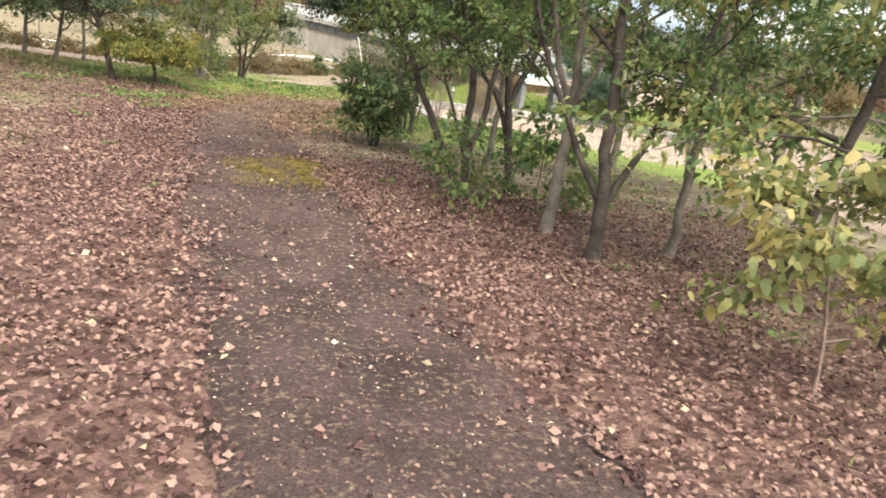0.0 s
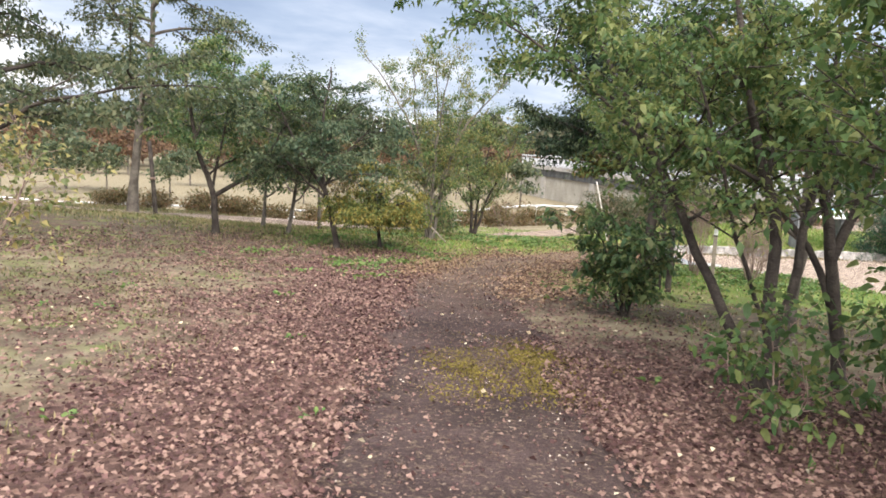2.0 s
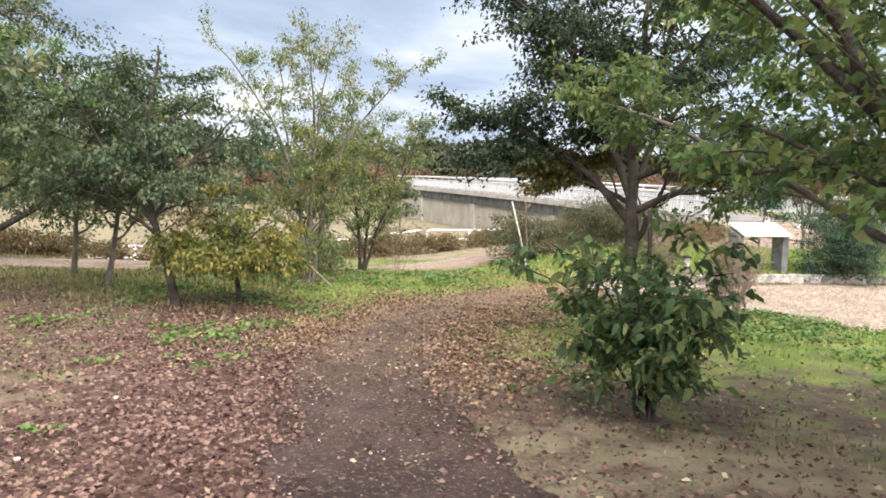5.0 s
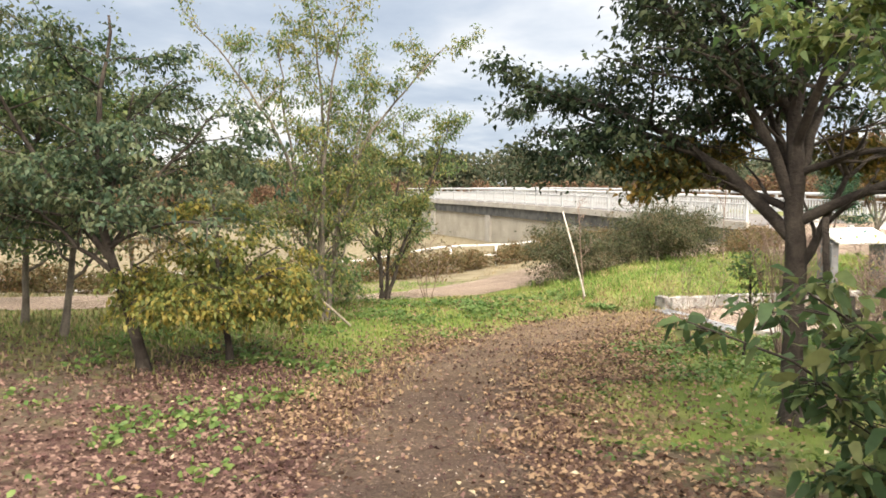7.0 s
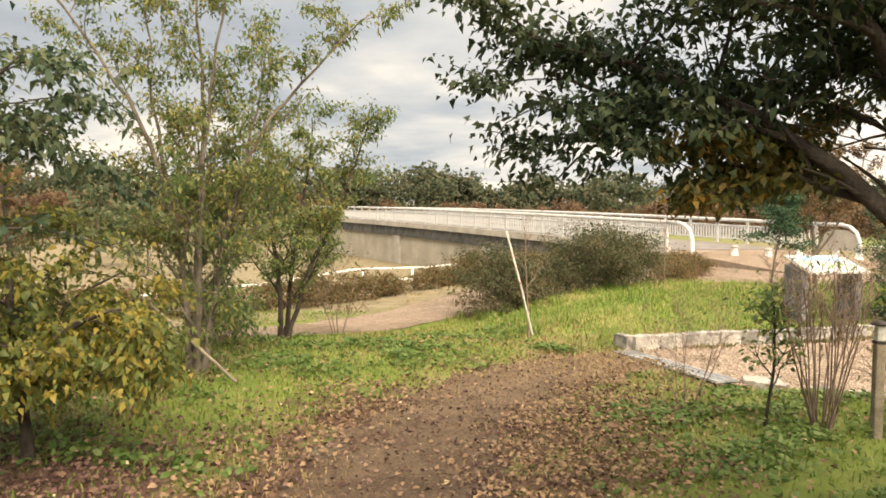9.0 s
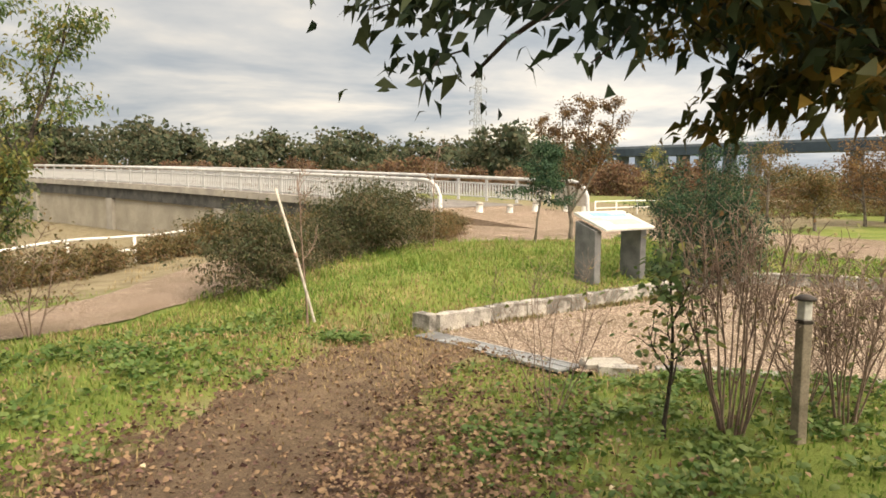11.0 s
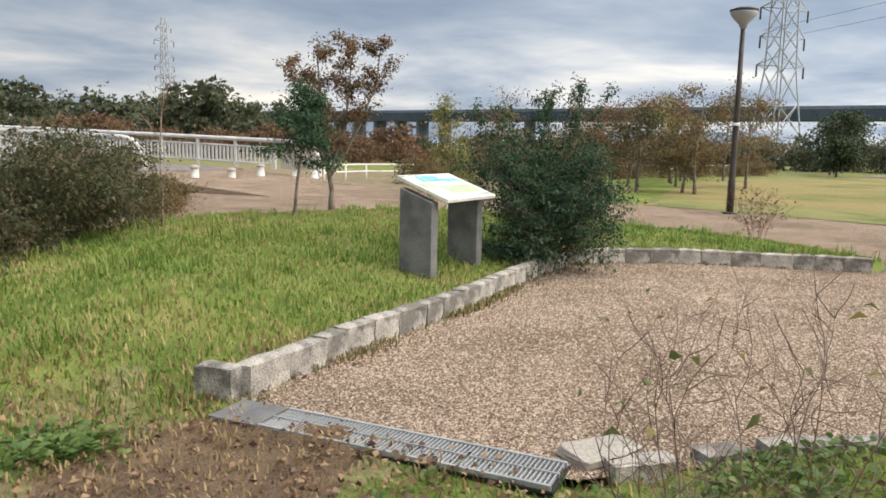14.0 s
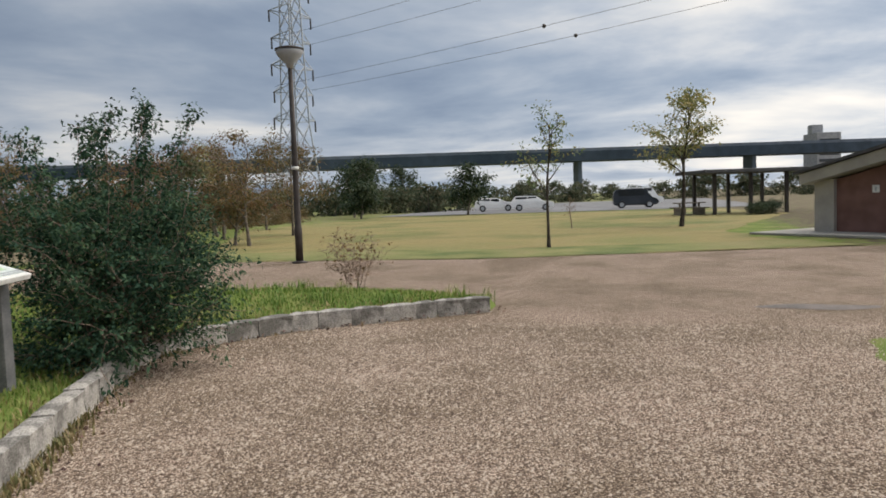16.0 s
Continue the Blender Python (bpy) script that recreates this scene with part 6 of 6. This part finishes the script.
# ---- pylons, viaduct, distant block ----
def pylon(x, y, height, label, turn=20.0):
    ob = thing("pylon", x, y, -1.0, label, "pylon", "power pylons", turn)
    def half(z):
        f = z / height
        return height * (0.056 - 0.026 * f / 0.28 if f < 0.28 else 0.030 - 0.017 * (f - 0.28) / 0.72)
    lv = list(np.linspace(0, height * 0.28, 4)) + list(np.linspace(height * 0.34, height * 0.98, 12))
    rad = height * 0.0016
    legs, braces = [], []
    for sx, sy in ((-1, -1), (1, -1), (1, 1), (-1, 1)):
        legs.append((np.array([(sx * half(z), sy * half(z), z) for z in lv]), rad * 1.5))
    for a, b in zip(lv, lv[1:]):
        ha, hb = half(a), half(b)
        for (p, q) in (((-1, -1), (1, -1)), ((1, -1), (1, 1)), ((1, 1), (-1, 1)), ((-1, 1), (-1, -1))):
            braces.append((np.array([(p[0] * ha, p[1] * ha, a), (q[0] * hb, q[1] * hb, b)]), rad))
            braces.append((np.array([(q[0] * ha, q[1] * ha, a), (p[0] * hb, p[1] * hb, b)]), rad))
    part("leg_frame", tubes_mesh("leg_frame", legs, M["pylon"], 4), None, ob)
    part("bracing", tubes_mesh("bracing", braces, M["pylon"], 3), None, ob)
    for f, wide in ((0.29, 0.08), (0.37, 0.075), (0.45, 0.08), (0.53, 0.075), (0.61, 0.08), (0.69, 0.075), (0.80, 0.08), (0.90, 0.06)):
        z, h = height * f, half(height * f)
        for s in (-1, 1):
            arm = []
            for e in (-1, 1):
                arm.append((np.array([(s * h, e * h, z), (s * wide * height, 0, z + 0.2)]), rad))
                arm.append((np.array([(s * h, e * h, z + height * 0.03), (s * wide * height, 0, z + 0.2)]), rad))
            cr = part("cross_arm", tubes_mesh("cross_arm", arm, M["pylon"], 3), None, ob)
            part("insulator", tubes_mesh("insulator", [(np.array([(s * wide * height, 0, z + 0.2), (s * wide * height, 0, z - height * 0.03)]), rad * 1.6)], M["lamp_black"], 4), None, cr)
    return ob


pylon(109, 73.6, 52, "tall grey lattice power pylon beyond the field", -25)
pylon(84, 262, 42, "grey lattice power pylon above the far wood", 10)
wires = thing("power_lines", 0, 0, 0, "sagging power lines with small marker balls", "cable")
wu, wv = np.array([109, 73.6]), np.array([20, -120.0])
across = np.array([0.91, -0.41])
for f, wide in ((0.45, 0.08), (0.61, 0.08), (0.80, 0.08)):
    for s in (-1, 1):
        t = np.linspace(0, 1, 40)[:, None]
        p = wu + (wv - wu) * t + across * s * wide * 46
        z = 46 * f - 1.4 + 14 * t - 14 * t * (1 - t)
        w = part("wire", tubes_mesh("wire", [(np.column_stack([p, z]), 0.022)], M["lamp_black"], 4), None, wires)
        for k in (9, 14):
            part("marker_ball", lathe(((0.03, -0.25), (0.2, -0.15), (0.26, 0), (0.2, 0.15), (0.03, 0.25)), 8, Matrix.Translation((p[k][0], p[k][1], float(z[k, 0])))), M["lamp_black"], w)

viaduct = thing("viaduct", 293.8, -209.8, -1, "long dark blue motorway viaduct on slim piers", "viaduct", turn=108.0)
part("girder", box(640, 10, 2.7, (320, 0, 10.8), 0.0), M["viaduct"], viaduct)
part("parapet", box(640, 0.6, 0.8, (320, 4.7, 13.5), 0.0), M["viaduct_pier"], viaduct)
pier_me = bpy.data.meshes.new("pier")
b = box(1.2, 6.0, 10.8, (0, 0, 0), 0.1)
b.to_mesh(pier_me)
b.free()
pier_me.materials.append(M["viaduct_pier"])
for v in [10 + 50 * k for k in range(9)] + [441 + 9 * k for k in range(7)] + [540, 580, 620]:
    part("pier", pier_me, None, viaduct).location.x = v

block = thing("far_building", 389, -63, -1, "grey tower block beyond the viaduct", "building", turn=12)
part("wall", box(15, 11, 26, (0, 0, 0), 0.2), M["far_wall"], block)
part("lift_tower", box(5, 5, 4, (0, 3, 26), 0.1), M["far_wall"], block)
win = bpy.data.meshes.new("window")
b = box(0.1, 9, 1.4, (0, 0, 0), 0)
b.to_mesh(win)
b.free()
win.materials.append(M["car_glass"])
for k in range(7):
    part("window", win, None, block).location = (-7.52, 0, 3 + k * 3.1)


# ---- ground cover: leaves, grass, stones ----
def scatter(count, x0, x1, y0, y1, weight, seed):
    r = np.random.default_rng(seed)
    x, y = x0 + (x1 - x0) * r.random(count), y0 + (y1 - y0) * r.random(count)
    keep = r.random(count) < weight(x, y)
    return x[keep], y[keep], r


def fallen(name, x, y, r, size, material, label, lift=0.035):
    z = np.where(inside(PLAZA, x, y), PLAZA_Z, land(x, y)) + lift
    a = r.random(len(x)) * 6.283
    axis = np.column_stack([np.cos(a), np.sin(a), r.normal(size=len(x)) * 0.25])
    ln = size * (0.6 + 0.8 * r.random(len(x)))
    v, t = leaf_arrays(np.column_stack([x, y, z]), axis, ln, ln * 0.62, r, fold=0.15, droop=0.05, plain=True)
    return tagged(new(name, tri_mesh(name, v, t, M[material])), label, "leaves", kind="stuff")


def patchy(x, y):
    n = np.array([wob(a, b, 0.9, 40.0) for a, b in zip(x, y)])
    return np.clip(n * 3 + 0.1, 0, 1)


clear = lambda x, y: ~inside(PLAZA, x, y)
x, y, r = scatter(400000, -12, 4.5, -1, 23.2, lambda x, y: litter_at(x, y) * (np.abs(x - trail_mid(y)) > np.interp(y, TY, TW) / 2 - 0.14 + 0.12 * np.sin(3.1 * y + 2 * np.sin(1.3 * y))) * clear(x, y), 1)
open_side = (y + 1.2 * np.sin(1.7 * x) > 13.0) & (x > trail_mid(y) - 1.3)
fallen("fallen_leaves", x[~open_side], y[~open_side], r, 0.041, "litter", "thick pinkish-brown fallen leaves beside the trail")
thin = open_side & (r.random(len(x)) < 0.75)
fallen("tan_leaves", x[thin], y[thin], r, 0.046, "litter_tan", "tan and orange fallen leaves in the grass")
x, y, r = scatter(30000, -6, 2.5, -1, 22.3, lambda x, y: np.clip(1.5 - np.abs(x - trail_mid(y)), 0, 1) * (0.12 + 0.75 * np.clip(np.abs(x - trail_mid(y)) - 0.2, 0, 0.6) + 0.22 * smooth(13, 18, y)) * (1 - 0.75 * smooth(18, 20, y)) * clear(x, y), 2)
fallen("trail_leaves", x, y, r, 0.05, "litter", "scattered brown leaves on the trail")
x, y, r = scatter(90000, -7, 2.0, 11.5, 22.2, lambda x, y: clear(x, y) * smooth(11.5, 13.5, y) * (0.025 + 0.10 * smooth(17, 19, y) + np.where(x > trail_mid(y), 1.0 * np.exp(-((x - trail_mid(y) - 1.45) / 0.75) ** 2), 0.22 * np.exp(-((trail_mid(y) - x - 0.8) / 0.45) ** 2)) * (0.35 + 0.65 * patchy(x + 3, y))) * (1 - 0.6 * smooth(17, 20, y)), 23)
fallen("edge_leaves", x, y, r, 0.046, "litter_tan", "curled tan leaves along the trail's edges", 0.06)
x, y, r = scatter(34000, -1.7, 9, 20, 24.8, lambda x, y: inside(PLAZA, x, y) * np.exp(-(to_line(KERB, x, y) / 0.22) ** 2) * (0.15 + 0.6 * patchy(2 * x, 2 * y)), 24)
fallen("kerb_leaves", x, y, r, 0.04, "litter", "dead leaves gathered at the foot of the kerb", 0.03)
x, y, r = scatter(90000, -6, 2.5, -1, 21.8, lambda x, y: 0.6 * (np.abs(x - trail_mid(y)) < np.interp(y, TY, TW) / 2), 17)
fallen("leaf_crumbs", x, y, r, 0.022, "litter", "crumbled bits of dead leaf and bark on the trail", 0.03)
x, y, r = scatter(9000, -6, 0.5, 11, 21.8, lambda x, y: 0.55 * (np.abs(x - trail_mid(y)) < np.interp(y, TY, TW) / 2 + 0.2) * patchy(x, y) + 0.06, 27)
ok = np.abs(x - trail_mid(y)) < 1.3
fallen("trodden_leaves", x[ok], y[ok], r, 0.03, "litter_tan", "trodden tan leaf scraps in patches on the trail", 0.03)
x, y, r = scatter(70000, -6.5, 0.5, 12.5, 22, lambda x, y: clear(x, y) * (np.abs(x - trail_mid(y)) < 1.5) * smooth(12.5, 15.5, y) * (1 - 0.6 * smooth(18, 20, y)) * (0.05 + 0.5 * patchy(1.6 * x + 7, 1.1 * y)) * (0.12 + 0.88 * smooth(0.2, 0.9, np.abs(x - trail_mid(y)))), 33)
fallen("curled_leaves", x, y, r, 0.034, "litter_tan", "drifts of curled tan leaves across the trail", 0.04)
x, y, r = scatter(1500, -7, 3.5, -1, 19, lambda x, y: 0.35 * clear(x, y), 3)
fallen("pale_leaves", x, y, r, 0.05, "litter_pale", "scattered pale yellow fallen leaves", 0.045)


def blades(name, x, y, r, height, material, label, wide=0.012, base=0.0):
    z = land(x, y) + base - 0.01
    k = len(x)
    a = r.random(k) * 6.283
    h = height * (0.5 + r.random(k))
    lean = h[:, None] * np.column_stack([np.cos(a), np.sin(a)]) * (0.2 + 0.6 * r.random((k, 1)))
    p = np.column_stack([x, y, z])
    side = np.column_stack([-np.sin(a), np.cos(a), 0 * a]) * wide
    mid = p + np.column_stack([lean * 0.35, h * 0.6])
    tip = p + np.column_stack([lean, h * (0.75 + 0.25 * r.random(k))])
    v = np.stack([p - side, p + side, mid + side * 0.8, mid - side * 0.8, tip], 1).reshape(-1, 3)
    o = (np.arange(k) * 5)[:, None, None]
    t = np.array([[0, 1, 2], [0, 2, 3], [3, 2, 4]])[None] + o
    return tagged(new(name, tri_mesh(name, v, t.reshape(-1, 3), M[material])), label, "grass", kind="stuff")


def lush(x, y):
    side = np.abs(x - trail_mid(np.minimum(y, 21.8)))
    beyond = smooth(1.6, 3.0, trail_mid(y) - x) * (y < 19)
    g = smooth(12.5 + 2.6 * beyond, 17 + 1.5 * beyond, y) * smooth(0.7, 1.5, side + 1.2 * smooth(21.6, 22.2, y))
    road = to_line(tuple(p[:2] for p in ROAD), x, y) > 1.35
    under = (x > trail_mid(y)) & (y < 21)
    return np.clip(g, 0, 1) * clear(x, y) * road * np.where(under, 0.3 + 0.5 * smooth(16, 18, y), 1)


x, y, r = scatter(235000, -9.5, 9.5, 2, 28, lambda x, y: lush(x, y) * (0.45 + 0.55 * (1 - patchy(0.8 * x, 0.8 * y))), 4)
blades("grass", x, y, r, 0.06, "blade", "short green grass with dry patches", 0.007)
x, y, r = scatter(70000, -13, 5, 1, 14, lambda x, y: 0.6 * smooth(1.5, 3.0, np.abs(x - trail_mid(y))) * patchy(x, y) * clear(x, y), 19)
blades("olive_grass", x, y, r, 0.055, "blade_olive", "thin olive grass among the fallen leaves", 0.007)
x, y, r = scatter(46000, -20, -6.5, 9, 22, lambda x, y: smooth(14, 17, y) * (to_line(tuple(p[:2] for p in ROAD), x, y) > 1.4), 15)
blades("rough_grass", x, y, r, 0.08, "blade_olive", "rough grass under the trees", 0.010)
x, y, r = scatter(60000, -6.5, 0.5, 14.0, 24.5, lambda x, y: 0.3 * (y < 20.5) * np.exp(-((np.abs(x - trail_mid(y)) - 0.8) / 0.4) ** 2) * (0.25 + patchy(x, y)) * clear(x, y) + 0.8 * np.exp(-(np.hypot(x + 2.2, y - 21.9) / 1.6) ** 2) * clear(x, y), 16)
blades("straw_edge", x, y, r, 0.05, "straw", "dry trampled straw where the trail meets the plaza", 0.006, 0.02)
x, y, r = scatter(52000, -3.0, -0.9, 7.3, 9.8, lambda x, y: np.exp(-((x + 1.95 - 0.2 * np.sin(5 * y)) / 0.42) ** 2 - ((y - 8.5) / 0.75) ** 2) * (0.3 + 0.7 * (np.sin(7 * x + 3 * y) > -0.3)), 14)
blades("moss_patch", x, y, r, 0.014, "moss", "yellow-green moss patch on the trail", 0.008, 0.03)
x, y, r = scatter(80000, -5, 9.5, 21.5, 34, lambda x, y: 0.75 * lush(x, y) * (0.3 + 0.7 * (1 - patchy(0.8 * x, 0.8 * y))) * inside(KERB + MOUND_BACK + ((-2.0, 29.5), (-4.6, 25.6), (-5.0, 22.4)), x, y), 5)
blades("mound_grass", x, y, r, 0.065, "blade", "longer bright green grass on the mound", 0.006)
MOUND = KERB + MOUND_BACK + ((-2.0, 29.5), (-4.6, 25.6), (-5.0, 22.4))
cr = np.random.default_rng(77)
cx, cy = cr.uniform(-4.5, 9, 420), cr.uniform(21.8, 33.5, 420)
x, y = np.repeat(cx, 26) + cr.normal(size=420 * 26) * 0.07, np.repeat(cy, 26) + cr.normal(size=420 * 26) * 0.07
ok = inside(MOUND, x, y) & (to_line(KERB, x, y) > 0.25)
blades("grass_tufts", x[ok], y[ok], cr, 0.17, "blade", "taller tufts of grass on the mound", 0.006)
x, y, r = scatter(60000, -3, 8.5, 22, 26, lambda x, y: 0.6 * np.exp(-(to_line(KERB, x, y) / 0.45) ** 2) * inside(MOUND, x, y) * patchy(x, y), 18)
blades("kerb_straw", x, y, r, 0.07, "straw", "dry straw-coloured grass behind the kerb", 0.007)
x, y, r = scatter(60000, -6, 9.0, 15, 33, lambda x, y: 0.75 * lush(x, y) * (0.15 + patchy(0.8 * x, 0.8 * y)), 6)
blades("dry_grass", x, y, r, 0.075, "straw", "dry straw-coloured grass in patches", 0.006)
x, y, r = scatter(16000, -10, 8.5, 22.5, 24.6, lambda x, y: 0.4 * (to_line(KERB, x, y) < 0.17) * ~inside(KERB + MOUND_BACK, x, y), 7)
blades("kerb_grass", x, y, r, 0.06, "straw", "dry grass at the foot of the kerb", 0.008)


x, y, r = scatter(60000, -1.6, 5.0, 22.0, 24.9, lambda x, y: np.exp(-(to_line(KERB, x, y) / 0.16) ** 2) * inside(PLAZA, x, y) * (0.1 + 0.9 * patchy(1.2 * x, 1.2 * y)), 26)
blades("kerb_foot_grass", x, y, r, 0.06, "blade_olive", "thin olive grass and moss at the foot of the kerb", 0.007, 0.02)


def weeds(x, y, r, name, label):
    """Low rosettes of broad leaves."""
    k = 9
    X, Y = np.repeat(x, k), np.repeat(y, k)
    a = r.random(len(X)) * 6.283
    rad = 0.03 + 0.06 * r.random(len(X))
    z = land(X, Y) + 0.01 + 0.05 * r.random(len(X))
    pos = np.column_stack([X + rad * np.cos(a), Y + rad * np.sin(a), z])
    axis = np.column_stack([np.cos(a), np.sin(a), 0.5 + 0.4 * r.random(len(X))])
    ln = 0.035 + 0.055 * r.random(len(X))
    v, t = leaf_arrays(pos, axis, ln, ln * 0.55, r, 0.2, 0.2)
    return tagged(new(name, tri_mesh(name, v, t, M["weed"])), label, "weeds", kind="stuff")


x, y, r = scatter(9000, -8.5, 2.5, 12, 23, lambda x, y: smooth(0.8, 1.4, np.abs(x - trail_mid(y))) * clear(x, y) * patchy(x, y) * smooth(11.5, 14, y) * np.where(x > trail_mid(y), 0.12 + 0.3 * smooth(16, 17.5, y), 0.75), 8)
weeds(x, y, r, "weeds", "clumps of bright green broad-leaved weeds")
x, y, r = scatter(5000, -2.8, 2.2, 13.5, 19.7, lambda x, y: smooth(1.2, 2.6, x - trail_mid(y)) * clear(x, y) * (0.08 + 0.8 * patchy(1.4 * x, 1.4 * y)) * (0.06 + 0.94 * smooth(16.0, 17.4, y)), 25)
x, y = np.concatenate([x, -2.75 + 0.16 * r.normal(size=60), -4.6 + 0.5 * r.normal(size=90)]), np.concatenate([y, 22.0 + 0.16 * r.normal(size=60), 21.0 + 0.5 * r.normal(size=90)])
weeds(x, y, r, "ground_ivy", "mat of bright green ground ivy round the bare shrubs")
x, y, r = scatter(700, -8.5, 4, 1, 12, lambda x, y: 0.35 * smooth(1.0, 1.6, np.abs(x - trail_mid(y))) * patchy(x, y), 9)
x, y = np.concatenate([x, -2.7 + 0.1 * r.normal(size=14)]), np.concatenate([y, 3.58 + 0.1 * r.normal(size=14)])
weeds(x, y, r, "litter_weeds", "small green weeds among the leaf litter")


def pebbles(count, x0, x1, y0, y1, weight, seed, size, name, label, zf):
    x, y, r = scatter(count, x0, x1, y0, y1, weight, seed)
    k = len(x)
    c = np.column_stack([x, y, zf(x, y)])
    s = size * (0.5 + r.random((k, 1, 1)))
    base = np.array([[1, 0, 0], [-0.5, 0.87, 0], [-0.5, -0.87, 0], [0.1, 0.1, 0.7]])[None] * (0.7 + 0.6 * r.random((k, 4, 3)))
    a = r.random(k) * 6.283
    rot = np.stack([np.stack([np.cos(a), -np.sin(a), 0 * a], 1), np.stack([np.sin(a), np.cos(a), 0 * a], 1), np.stack([0 * a, 0 * a, 0 * a + 1], 1)], 1)
    v = (np.einsum("kij,kvj->kvi", rot, base * s) + c[:, None]).reshape(-1, 3)
    o = (np.arange(k) * 4)[:, None, None]
    t = np.array([[0, 1, 3], [1, 2, 3], [2, 0, 3]])[None] + o
    return tagged(new(name, tri_mesh(name, v, t.reshape(-1, 3), M["stones"])), label, "gravel", kind="stuff")


pebbles(80000, -2, 7, 17.5, 24.5, lambda x, y: inside(PLAZA, x, y) * 1.0 * (1 - 0.8 * smooth(4, 9, x)), 10, 0.012, "gravel_stones", "loose pinkish gravel stones", lambda x, y: PLAZA_Z + 0 * x - 0.002)
pebbles(22000, -6, 2.5, 0, 17, lambda x, y: (np.abs(x - trail_mid(y)) < 0.85) * 0.5, 11, 0.009, "trail_grit", "small grit trodden into the trail", lambda x, y: land(x, y) + 0.018)
